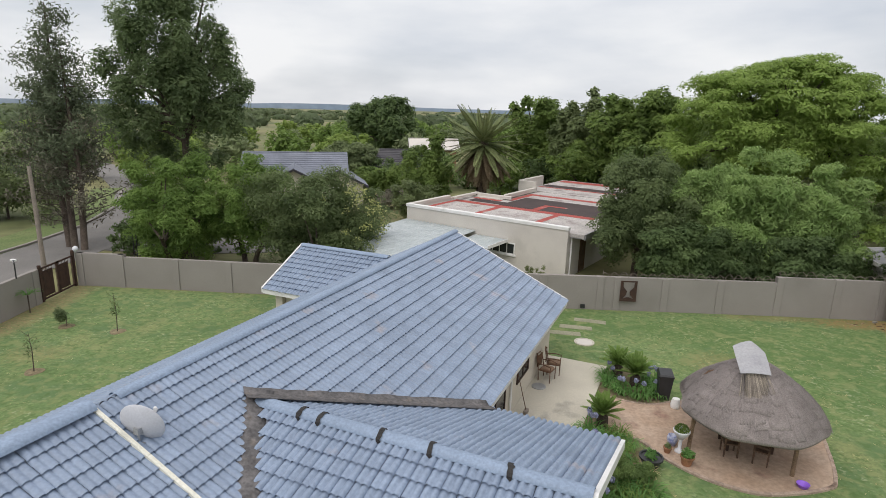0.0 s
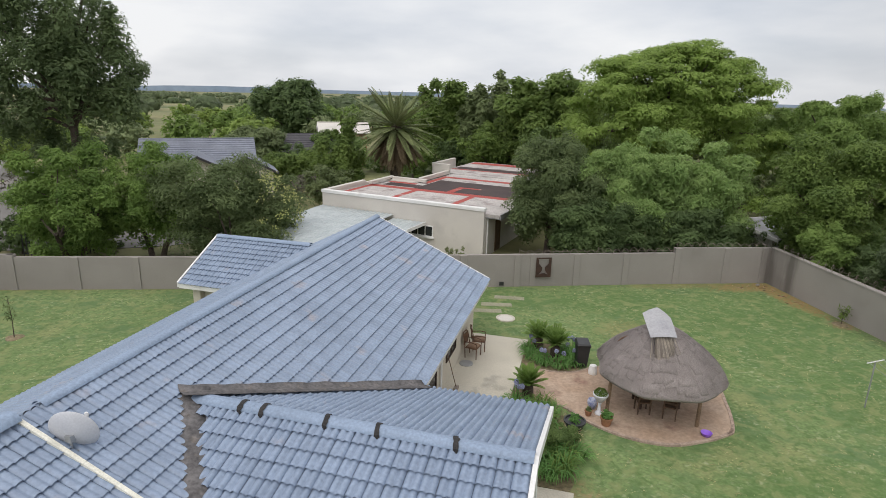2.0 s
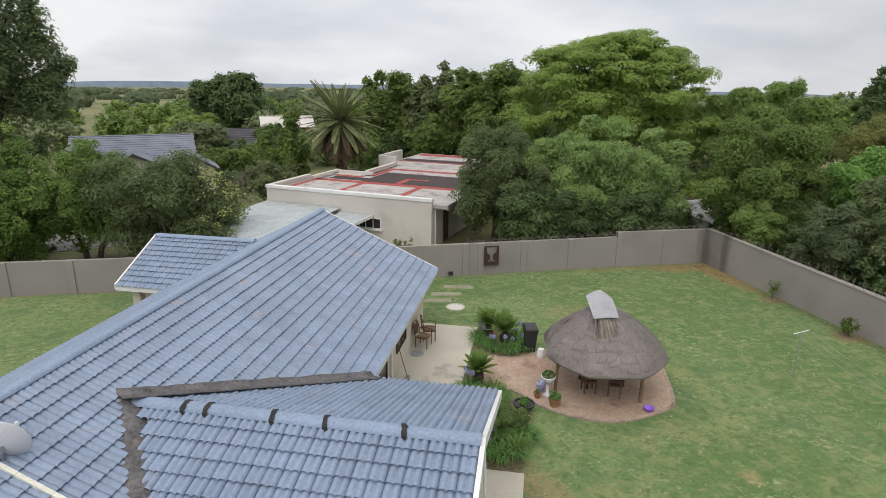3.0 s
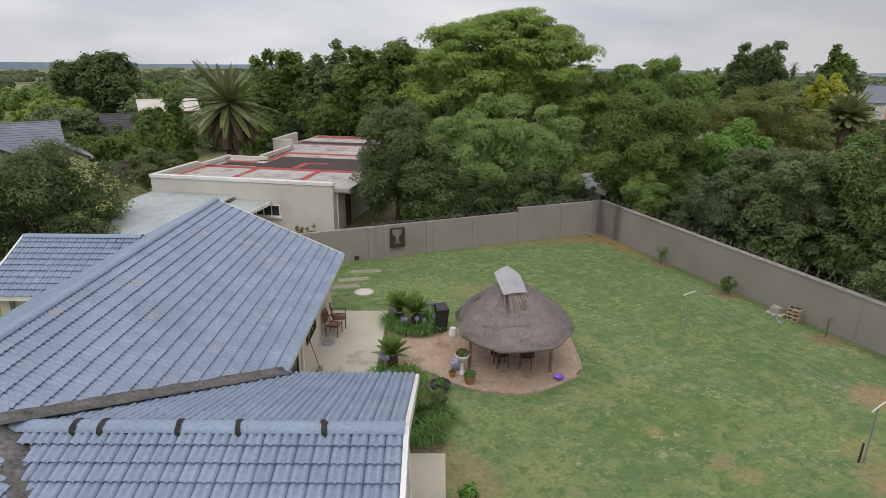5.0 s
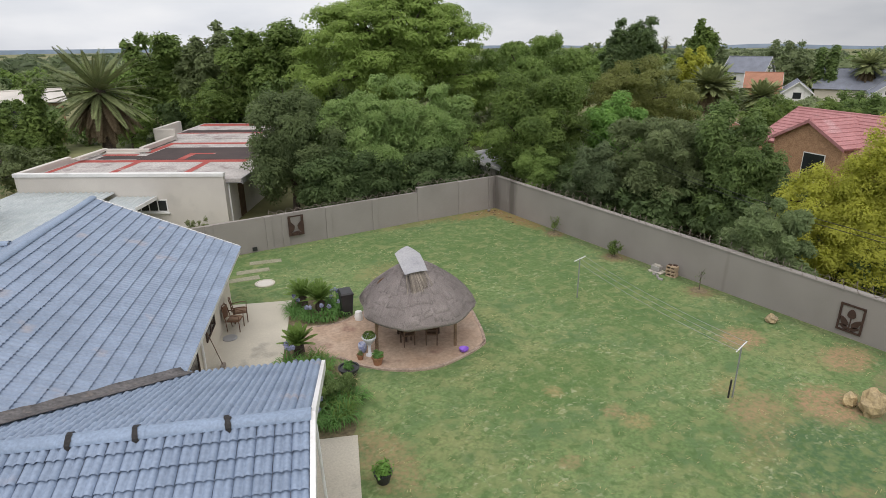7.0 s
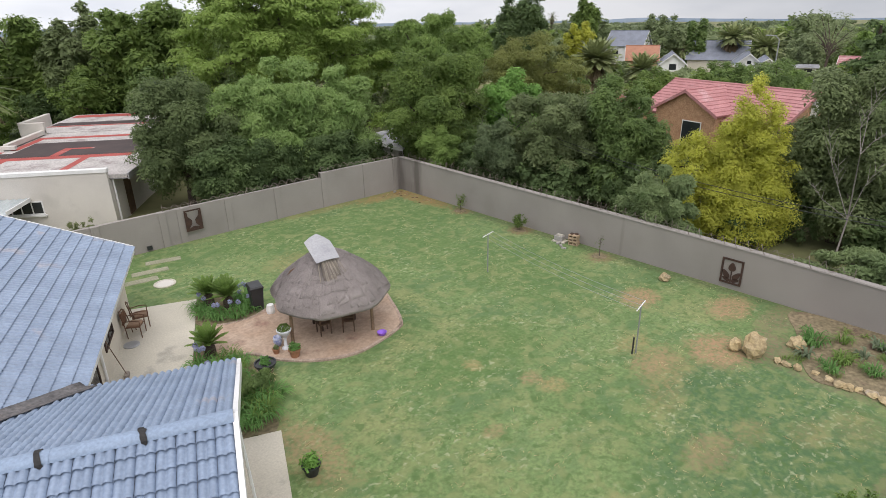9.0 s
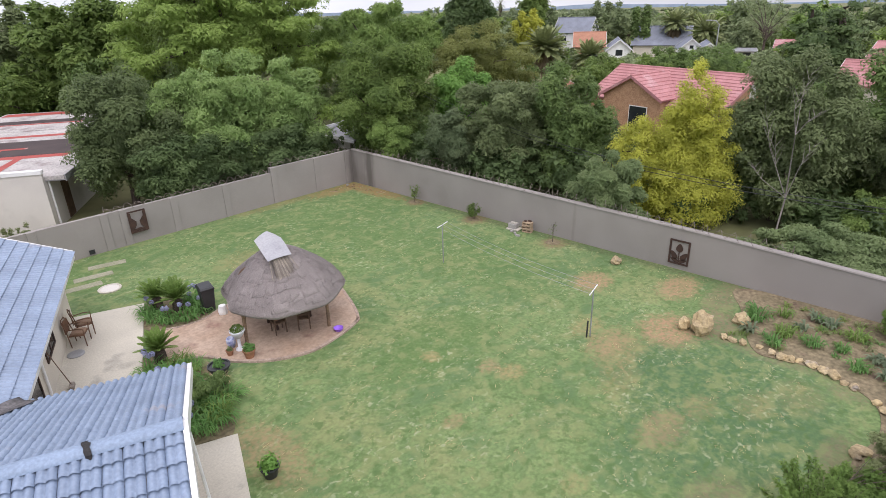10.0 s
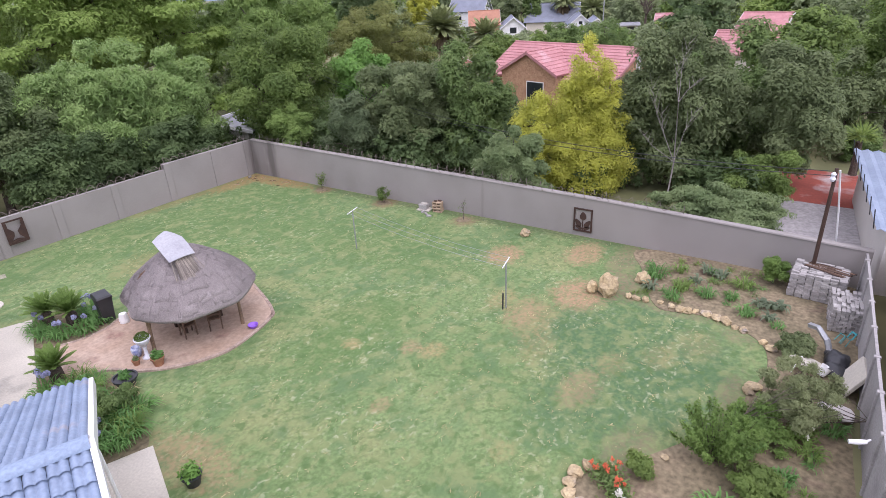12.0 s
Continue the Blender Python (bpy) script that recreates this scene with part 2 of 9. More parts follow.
def damp_streaks(m, places):
    """Dark algae streaks running down plaster where water drips: x, y, half width, strength."""
    n, l = m.node_tree.nodes, m.node_tree.links
    p = n["Principled BSDF"]
    geo = n.new("ShaderNodeNewGeometry")
    src = p.inputs["Base Color"].links[0].from_socket
    for x, y, w, amount in places:
        mp, ln, t, tm, add, r, mx = (n.new("ShaderNode" + k) for k in ("Mapping", "VectorMath", "TexNoise", "Mapping", "Math", "MapRange", "MixRGB"))
        mp.vector_type = "TEXTURE"
        mp.inputs["Location"].default_value, mp.inputs["Scale"].default_value = (x, y, 1.2), (w, w, 6.0)
        ln.operation = "LENGTH"
        tm.inputs["Scale"].default_value = (3.2, 3.2, 0.55)
        t.inputs["Scale"].default_value, t.inputs["Detail"].default_value = 1.0, 6
        add.operation = "MULTIPLY_ADD"
        add.inputs[1].default_value = -1.6
        r.inputs["From Min"].default_value, r.inputs["From Max"].default_value, r.inputs["To Max"].default_value = 0.35, -0.5, amount
        mx.inputs[2].default_value = (0.085, 0.075, 0.066, 1)
        for a, b in ((geo.outputs["Position"], mp.inputs["Vector"]), (mp.outputs["Vector"], ln.inputs[0]), (geo.outputs["Position"], tm.inputs["Vector"]), (tm.outputs["Vector"], t.inputs["Vector"]), (t.outputs["Fac"], add.inputs[0]), (ln.outputs["Value"], add.inputs[2]), (add.outputs["Value"], r.inputs["Value"]), (r.outputs["Result"], mx.inputs[0]), (src, mx.inputs[1])):
            l.new(a, b)
        src = mx.outputs["Color"]
    l.new(src, p.inputs["Base Color"])


damp_streaks(M_WALL, ((22.75, 28.3, 0.5, 0.5), (22.7, 26.7, 0.5, 0.65), (22.7, 27.6, 0.9, 0.3), (22.7, 12.6, 0.12, 0.3)))
M_NWALL = mat("offwhite_plaster", (0.62, 0.59, 0.54), (0.56, 0.53, 0.49), 0.5, 0.85, 30, 0.06, 0.15, c3=(0.48, 0.46, 0.42), c3_at=0.62)
M_CONC = mat("worn_concrete", (0.55, 0.515, 0.43), (0.47, 0.44, 0.37), 0.5, 0.9, 18, 0.10, 0.25, c3=(0.27, 0.255, 0.225), c3_scale=0.7, c3_at=0.60)
M_PAVE = mat("stamped_clay_paving", (0.40, 0.285, 0.205), (0.455, 0.345, 0.262), 0.8, 0.85, 9, 0.18, 0.4, c3=(0.28, 0.175, 0.135), c3_scale=0.9, c3_at=0.57, obj=0.12)
M_SLAB = mat("mossy_concrete", (0.30, 0.29, 0.21), (0.24, 0.24, 0.16), 1.5, 0.95, 18, 0.2, 0.3, c3=(0.19, 0.21, 0.12), c3_scale=3)
M_KERB = mat("pale_brick_edge", (0.40, 0.31, 0.25), (0.34, 0.26, 0.21), 2, 0.9, 14, 0.2, 0.4, obj=0.15)
M_THATCH = mat("weathered_thatch", (0.285, 0.252, 0.240), (0.240, 0.212, 0.202), 1.4, 0.95, 30, 0.22, 0.8, c3=(0.26, 0.235, 0.215), c3_scale=1.1, c3_at=0.60, island=0.08)
M_STRAW = mat("straw", (0.30, 0.26, 0.215), (0.22, 0.19, 0.165), 3, 0.9, 40, 0.3, 0.3, island=0.4)
M_GALV = mat("galvanised_sheet", (0.43, 0.43, 0.44), (0.36, 0.36, 0.38), 1.5, 0.6, 16, 0.12, 0.1, metal=0.5, c3=(0.33, 0.33, 0.34), c3_scale=1.5)
M_POLE = mat("treated_timber", (0.16, 0.10, 0.065), (0.10, 0.065, 0.045), 2, 0.85, 30, 0.3, 0.5)
M_POST = mat("weathered_pole_timber", (0.26, 0.18, 0.115), (0.18, 0.125, 0.085), 2, 0.85, 30, 0.3, 0.5)
M_DARKWOOD = mat("dark_wood", (0.075, 0.045, 0.032), (0.05, 0.03, 0.022), 3, 0.7, 40, 0.25, 0.3)
M_RUST = mat("rusted_steel", (0.070, 0.040, 0.030), (0.048, 0.030, 0.024), 4, 0.85, 50, 0.3, 0.3)
M_BLACK = mat("black_plastic", (0.022, 0.023, 0.025), (0.03, 0.031, 0.034), 3, 0.45, 50, 0.15, 0.08, spec=0.5)
M_STEEL = mat("grey_steel", (0.42, 0.43, 0.44), (0.34, 0.35, 0.36), 3, 0.5, 40, 0.1, 0.1, metal=0.6)
M_SOIL = mat("bare_soil", (0.165, 0.138, 0.082), (0.225, 0.180, 0.112), 0.9, 0.98, 8, 0.35, 0.9, c3=(0.15, 0.105, 0.075), c3_scale=1.4)
M_STONE = mat("sandstone", (0.42, 0.325, 0.180), (0.36, 0.290, 0.180), 2.5, 0.9, 14, 0.25, 0.8, obj=0.22, c3=(0.30, 0.26, 0.22), c3_scale=2.5)
M_BRICK = mat("cement_brick", (0.35, 0.335, 0.315), (0.28, 0.265, 0.25), 2, 0.95, 30, 0.18, 0.4, obj=0.2, island=0.2)
M_FACE = mat("face_brick", (0.44, 0.27, 0.16), (0.36, 0.21, 0.125), 3, 0.9, 12, 0.3, 0.3)
M_TERRA = mat("terracotta", (0.34, 0.17, 0.095), (0.26, 0.13, 0.075), 5, 0.85, 40, 0.15, 0.2)
M_BARK = mat("bark", (0.12, 0.095, 0.075), (0.075, 0.06, 0.05), 2.5, 0.95, 18, 0.35, 0.9)
M_PALEBARK = mat("pale_dead_branch", (0.28, 0.255, 0.23), (0.21, 0.19, 0.17), 2.5, 0.9, 18, 0.25, 0.5)
M_ASPHALT = mat("asphalt", (0.215, 0.205, 0.195), (0.175, 0.168, 0.16), 0.4, 0.95, 25, 0.2, 0.4, c3=(0.22, 0.20, 0.18), c3_scale=0.2)
M_GLASS = mat("dark_window_glass", (0.02, 0.024, 0.028), (0.03, 0.034, 0.038), 1, 0.12, 10, 0.05, 0.0, spec=0.6)
M_REDTILE = mat("red_roof_tile", (0.44, 0.215, 0.215), (0.37, 0.17, 0.17), 1.0, 0.8, 8, 0.18, 0.3, c3=(0.50, 0.31, 0.31), c3_scale=0.5, obj=0.06)
M_GREYTILE = mat("grey_roof_tile", (0.23, 0.25, 0.30), (0.19, 0.205, 0.245), 0.8, 0.75, 8, 0.15, 0.3)
M_DARKTILE = mat("charcoal_roof_tile", (0.085, 0.082, 0.09), (0.065, 0.063, 0.07), 0.8, 0.8, 8, 0.15, 0.3)
M_ORANGETILE = mat("orange_roof_tile", (0.40, 0.20, 0.13), (0.33, 0.165, 0.11), 1.0, 0.85, 8, 0.15, 0.3)
M_BLUE = mat("blue_plastic", (0.10, 0.30, 0.55), (0.08, 0.26, 0.48), 2, 0.5, 30, 0.08, 0.05)
M_PURPLE = mat("purple_plastic", (0.34, 0.16, 0.72), (0.30, 0.14, 0.66), 4, 0.4, 30, 0.05, 0.0)
M_CERAMIC = mat("glazed_white_ceramic", (0.72, 0.73, 0.76), (0.62, 0.64, 0.70), 6, 0.35, 40, 0.05, 0.02)
M_DISH = mat("grey_enamel_dish", (0.58, 0.59, 0.62), (0.52, 0.53, 0.56), 1.5, 0.4, 30, 0.06, 0.05)
M_STRIP = mat("weathered_cream_batten", (0.76, 0.75, 0.66), (0.66, 0.65, 0.56), 3, 0.8, 30, 0.12, 0.2)
M_ROOFGREY = mat("weathered_silver_coating", (0.50, 0.47, 0.45), (0.40, 0.375, 0.36), 0.7, 0.8, 10, 0.28, 0.2, c3=(0.30, 0.26, 0.25), c3_scale=0.9, c3_at=0.54)
M_ROOFRED = mat("red_waterproof_paint", (0.40, 0.085, 0.07), (0.33, 0.07, 0.06), 1.0, 0.75, 12, 0.18, 0.1, c3=(0.42, 0.25, 0.23), c3_scale=0.8, c3_at=0.6)
M_ROOFDARK = mat("dark_bitumen_roof", (0.055, 0.042, 0.042), (0.075, 0.055, 0.052), 0.8, 0.8, 10, 0.2, 0.1)

L_DEEP = leaf_mat("deep_green_leaves", (0.086, 0.134, 0.050), (0.148, 0.212, 0.078))
L_MID = leaf_mat("mid_green_leaves", (0.082, 0.128, 0.038), (0.150, 0.212, 0.064))
L_LIGHT = leaf_mat("light_green_leaves", (0.130, 0.188, 0.050), (0.205, 0.275, 0.084))
L_PALE = leaf_mat("pale_green_leaves", (0.142, 0.208, 0.054), (0.215, 0.300, 0.088))
L_DARK = leaf_mat("dark_blue_green_leaves", (0.060, 0.094, 0.042), (0.112, 0.162, 0.070))
L_FRESH = leaf_mat("fresh_green_leaves", (0.110, 0.215, 0.055), (0.170, 0.300, 0.085))
L_CITRUS = leaf_mat("citrus_leaves", (0.086, 0.146, 0.040), (0.160, 0.240, 0.070))
L_OLIVE = leaf_mat("grey_green_leaves", (0.098, 0.130, 0.062), (0.160, 0.200, 0.102))
L_SAGE = leaf_mat("sage_leaves", (0.125, 0.150, 0.075), (0.195, 0.225, 0.120))
# leaf colour for far trees, with distance haze mixed in as grey
L_HAZE_GREY = leaf_mat("haze_greyed_leaves", (0.105, 0.140, 0.072), (0.165, 0.205, 0.110))
L_BLUE = leaf_mat("blue_green_needles", (0.085, 0.120, 0.066), (0.130, 0.168, 0.094))
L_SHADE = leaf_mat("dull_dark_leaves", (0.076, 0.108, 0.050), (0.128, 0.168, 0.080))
L_TALL = leaf_mat("cool_dark_leaves", (0.076, 0.112, 0.056), (0.136, 0.184, 0.092))
L_SPRAY = leaf_mat("feathery_green_leaves", (0.145, 0.222, 0.080), (0.225, 0.312, 0.125))
L_SPRUCE = leaf_mat("pale_blue_green_needles", (0.125, 0.175, 0.085), (0.190, 0.245, 0.125))
L_BRONZE = leaf_mat("bronze_green_leaves", (0.118, 0.138, 0.046), (0.180, 0.200, 0.070))
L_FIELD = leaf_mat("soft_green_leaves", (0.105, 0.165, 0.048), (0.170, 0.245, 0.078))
# paler still: stronger haze painted into the leaf colour
L_HAZE = leaf_mat("haze_paled_leaves", (0.150, 0.190, 0.105), (0.215, 0.260, 0.150))
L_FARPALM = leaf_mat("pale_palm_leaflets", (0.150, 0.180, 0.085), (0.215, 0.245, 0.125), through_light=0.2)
L_BROWN = leaf_mat("brownish_needles", (0.085, 0.086, 0.066), (0.138, 0.131, 0.112), through_light=0.15)
L_FEATHER = leaf_mat("grey_green_needles", (0.062, 0.082, 0.052), (0.110, 0.134, 0.090), through_light=0.2)
L_GOLD = leaf_mat("golden_conifer_leaves", (0.255, 0.275, 0.048), (0.400, 0.415, 0.085), 1.2, 0.08)
L_CREAM = leaf_mat("cream_blossom", (0.28, 0.32, 0.12), (0.38, 0.40, 0.19))
L_PALM = leaf_mat("palm_leaflets", (0.088, 0.105, 0.054), (0.145, 0.162, 0.092), through_light=0.15)
L_DATE = leaf_mat("date_palm_leaflets", (0.085, 0.110, 0.050), (0.150, 0.175, 0.085), through_light=0.1)
L_DRYPALM = leaf_mat("dry_palm_leaflets", (0.105, 0.082, 0.055), (0.170, 0.136, 0.095))
L_CYCAD = leaf_mat("cycad_leaflets", (0.078, 0.132, 0.034), (0.142, 0.222, 0.060))
L_STRAP = leaf_mat("strap_leaves", (0.078, 0.163, 0.052), (0.132, 0.256, 0.084))
L_ALOE = leaf_mat("grey_aloe_leaves", (0.100, 0.135, 0.090), (0.150, 0.185, 0.125))
L_LILAC = leaf_mat("lilac_petals", (0.20, 0.21, 0.38), (0.29, 0.31, 0.46))
L_CORAL = leaf_mat("coral_petals", (0.46, 0.095, 0.048), (0.50, 0.15, 0.085))
L_PETAL = leaf_mat("white_petals", (0.50, 0.50, 0.485), (0.57, 0.57, 0.555))
L_DRYGRASS = leaf_mat("dry_blades", (0.250, 0.230, 0.125), (0.320, 0.295, 0.175), 0.5, 0.3)


def lawn_mat():
    """Kikuyu lawn: broad tone patches, straw-coloured flecks, worn earthy spots."""
    m = mat("mown_lawn", (0.116, 0.180, 0.064), (0.162, 0.226, 0.088), 0.22, 0.95, 9, 0.24, 0.8, c3=(0.200, 0.232, 0.096), c3_scale=0.42, c3_at=0.54)
    n, l = m.node_tree.nodes, m.node_tree.links
    p = n["Principled BSDF"]
    geo = n.new("ShaderNodeNewGeometry")
    src = p.inputs["Base Color"].links[0].from_socket

    def layer(src, color, scale, lo, hi, stretch=1.0, amount=1.0, gather=0.0):
        mp, t, r, x = n.new("ShaderNodeMapping"), n.new("ShaderNodeTexNoise"), n.new("ShaderNodeMapRange"), n.new("ShaderNodeMixRGB")
        mp.inputs["Scale"].default_value = (1.0, stretch, 1.0)
        mp.inputs["Location"].default_value = (scale * 3.1, 7.7, 0)
        t.inputs["Scale"].default_value, t.inputs["Detail"].default_value, t.inputs["Distortion"].default_value = scale, 6, 0.45
        r.inputs["From Min"].default_value, r.inputs["From Max"].default_value = lo, hi
        r.inputs["To Max"].default_value = amount
        x.inputs[2].default_value = (*color, 1)
        l.new(geo.outputs["Position"], mp.inputs["Vector"])
        l.new(mp.outputs["Vector"], t.inputs["Vector"])
        l.new(t.outputs["Fac"], r.inputs["Value"])
        fac = r.outputs["Result"]
        if gather:
            t2, r2, mul = n.new("ShaderNodeTexNoise"), n.new("ShaderNodeMapRange"), n.new("ShaderNodeMath")
            t2.inputs["Scale"].default_value, t2.inputs["Detail"].default_value = gather, 4
            r2.inputs["From Min"].default_value, r2.inputs["From Max"].default_value = 0.44, 0.62
            mul.operation = "MULTIPLY"
            l.new(geo.outputs["Position"], t2.inputs["Vector"])
            l.new(t2.outputs["Fac"], r2.inputs["Value"])
            l.new(fac, mul.inputs[0])
            l.new(r2.outputs["Result"], mul.inputs[1])
            fac = mul.outputs["Value"]
        l.new(fac, x.inputs[0])
        l.new(src, x.inputs[1])
        return x.outputs["Color"]

    def spot(src, x, y, rx, ry, color, amount):
        """A patch of the given colour with a ragged rim, such as a worn place."""
        mp, ln, t, add, r, x2 = n.new("ShaderNodeMapping"), n.new("ShaderNodeVectorMath"), n.new("ShaderNodeTexNoise"), n.new("ShaderNodeMath"), n.new("ShaderNodeMapRange"), n.new("ShaderNodeMixRGB")
        mp.vector_type = "TEXTURE"
        mp.inputs["Location"].default_value, mp.inputs["Scale"].default_value = (x, y, 0), (rx, ry, 1)
        ln.operation = "LENGTH"
        t.inputs["Scale"].default_value, t.inputs["Detail"].default_value, t.inputs["Roughness"].default_value = 3.8, 9, 0.74
        add.operation = "MULTIPLY_ADD"
        add.inputs[1].default_value = -2.2
        r.inputs["From Min"].default_value, r.inputs["From Max"].default_value = 0.15, -0.45
        r.inputs["To Max"].default_value = amount
        x2.inputs[2].default_value = (*color, 1)
        l.new(geo.outputs["Position"], mp.inputs["Vector"])
        l.new(mp.outputs["Vector"], ln.inputs[0])
        l.new(geo.outputs["Position"], t.inputs["Vector"])
        l.new(t.outputs["Fac"], add.inputs[0])
        l.new(ln.outputs["Value"], add.inputs[2])
        l.new(add.outputs["Value"], r.inputs["Value"])
        t3, r3, m3 = n.new("ShaderNodeTexNoise"), n.new("ShaderNodeMapRange"), n.new("ShaderNodeMath")
        t3.inputs["Scale"].default_value, t3.inputs["Detail"].default_value = 8.0, 6
        r3.inputs["From Min"].default_value, r3.inputs["From Max"].default_value, r3.inputs["To Min"].default_value = 0.38, 0.6, 0.3
        m3.operation = "MULTIPLY"
        l.new(geo.outputs["Position"], t3.inputs["Vector"])
        l.new(t3.outputs["Fac"], r3.inputs["Value"])
        l.new(r.outputs["Result"], m3.inputs[0])
        l.new(r3.outputs["Result"], m3.inputs[1])
        l.new(m3.outputs["Value"], x2.inputs[0])
        l.new(src, x2.inputs[1])
        return x2.outputs["Color"]

    src = layer(src, (0.092, 0.158, 0.064), 0.55, 0.50, 0.64, 1.0, 0.75)
    src = layer(src, (0.095, 0.165, 0.058), 1.7, 0.54, 0.68, 1.1, 0.6)
    earth, straw, lush, soil = (0.33, 0.215, 0.125), (0.35, 0.255, 0.125), (0.072, 0.132, 0.056), (0.20, 0.155, 0.095)
    for x, y, rx, ry in ((16.3, 3.8, 3.2, 2.8), (13.6, 3.4, 2.6, 2.0), (15.0, 1.6, 2.4, 1.2), (15.6, 6.0, 1.6, 1.2)):
        src = spot(src, x, y, rx, ry, lush, 0.95)
    for x, y, rx, ry in ((15.5, 21.5, 5.0, 3.6), (19.5, 24.5, 3.2, 3.0), (18.5, 15.5, 3.0, 4.0), (13.0, 26.0, 4.5, 1.8), (12.5, 11.5, 2.6, 1.6), (6.5, 26.5, 2.5, 1.6)):
        src = spot(src, x, y, rx, ry, (0.088, 0.155, 0.046), 0.9)
    src = layer(src, (0.27, 0.285, 0.13), 2.6, 0.53, 0.68, 1.15, 0.55, 0.5)
    src = layer(src, (0.078, 0.136, 0.042), 3.6, 0.52, 0.64, 1.0, 0.7)
    src = layer(src, (0.205, 0.235, 0.098), 1.9, 0.50, 0.63, 1.1, 0.6)
    src = layer(src, (0.39, 0.41, 0.25), 5.0, 0.56, 0.68, 1.25, 0.55, 0.62)
    # darker green band along the foot of the east wall
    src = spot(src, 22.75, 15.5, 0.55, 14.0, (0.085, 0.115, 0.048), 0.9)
    for x, y, rx, ry, c, a in ((19.6, 9.8, 0.9, 0.7, earth, 0.95), (21.2, 7.0, 1.1, 0.7, earth, 0.95), (18.0, 6.0, 1.1, 0.9, earth, 1.0), (15.7, 6.6, 1.2, 0.6, straw, 0.45),
                           (5.9, 11.2, 0.7, 1.6, earth, 0.6), (22.3, 25.9, 0.7, 2.6, (0.27, 0.165, 0.070), 0.95), (21.2, 27.7, 2.2, 0.7, (0.27, 0.175, 0.075), 0.9), (17.5, 28.2, 3.0, 0.4, (0.25, 0.19, 0.085), 0.6), (22.3, 22.3, 0.6, 0.6, (0.20, 0.13, 0.075), 0.9), (22.2, 18.0, 0.7, 0.6, (0.20, 0.13, 0.075), 0.9), (21.95, 13.1, 0.6, 0.6, (0.21, 0.15, 0.085), 0.9), (-18.8, 26.5, 1.1, 5.5, earth, 0.6), (16.0, 7.2, 1.0, 0.55, earth, 0.6), (14.3, 5.9, 0.9, 0.5, straw, 0.3), (13.1, 4.1, 0.9, 0.5, earth, 0.5), (15.6, 2.6, 0.7, 0.4, straw, 0.3), (16.8, 1.8, 0.8, 0.6, straw, 0.25), (14.6, 3.7, 0.6, 0.4, straw, 0.35), (12.4, 9.3, 0.35, 0.3, earth, 0.6), (11.65, 11.0, 0.3, 0.3, straw, 0.6), (9.8, 8.4, 0.4, 0.25, earth, 0.5), (9.9, 4.8, 0.4, 0.3, straw, 0.3), (16.4, 8.2, 0.8, 0.5, straw, 0.5), (12.6, 8.6, 0.45, 0.4, straw, 0.6), (12.0, 22.5, 1.4, 1.2, straw, 0.35), (-15.5, 21.5, 1.2, 0.8, straw, 0.3), (19.2, 4.9, 1.1, 0.8, soil, 0.85), (18.45, 2.8, 0.4, 1.5, soil, 0.6), (18.0, 0.7, 0.6, 0.7, soil, 0.55), (14.6, 0.5, 1.2, 0.4, soil, 0.6), (11.4, 2.2, 1.0, 0.6, soil, 0.6), (21.4, 5.4, 1.4, 0.6, soil, 0.7)):
        src = spot(src, x, y, rx, ry, c, a)
    l.new(src, p.inputs["Base Color"])
    return m


M_LAWN = lawn_mat()
M_VELD = mat("dry_veld", (0.15, 0.165, 0.075), (0.235, 0.215, 0.105), 0.03, 0.97, 0.5, 0.25, 0.2, c3=(0.085, 0.115, 0.045), c3_scale=0.02, c3_at=0.5)
# the hills' blue is distance haze put into their base colour
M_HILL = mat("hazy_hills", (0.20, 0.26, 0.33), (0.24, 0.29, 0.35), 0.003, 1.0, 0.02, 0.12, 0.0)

# ---- ground, roads and far distance ----
def fall(d):
    """The land drops gently beyond the suburb's rise."""
    return 0.0 if d < 62 else -0.0185 * (d - 62)


def ground_z(x, y):
    """Height of the land: it falls faster towards the east."""
    d = math.hypot(x, y - 8)
    s = min(1.0, max(0.0, (math.degrees(math.atan2(x, y - 8)) - 30) / 30))
    s = s * s * (3 - 2 * s) * min(1.0, max(0.0, (150 - math.degrees(math.atan2(x, y - 8))) / 30))
    return fall(d) - 0.02 * s * min(95.0, max(0.0, d - 62))


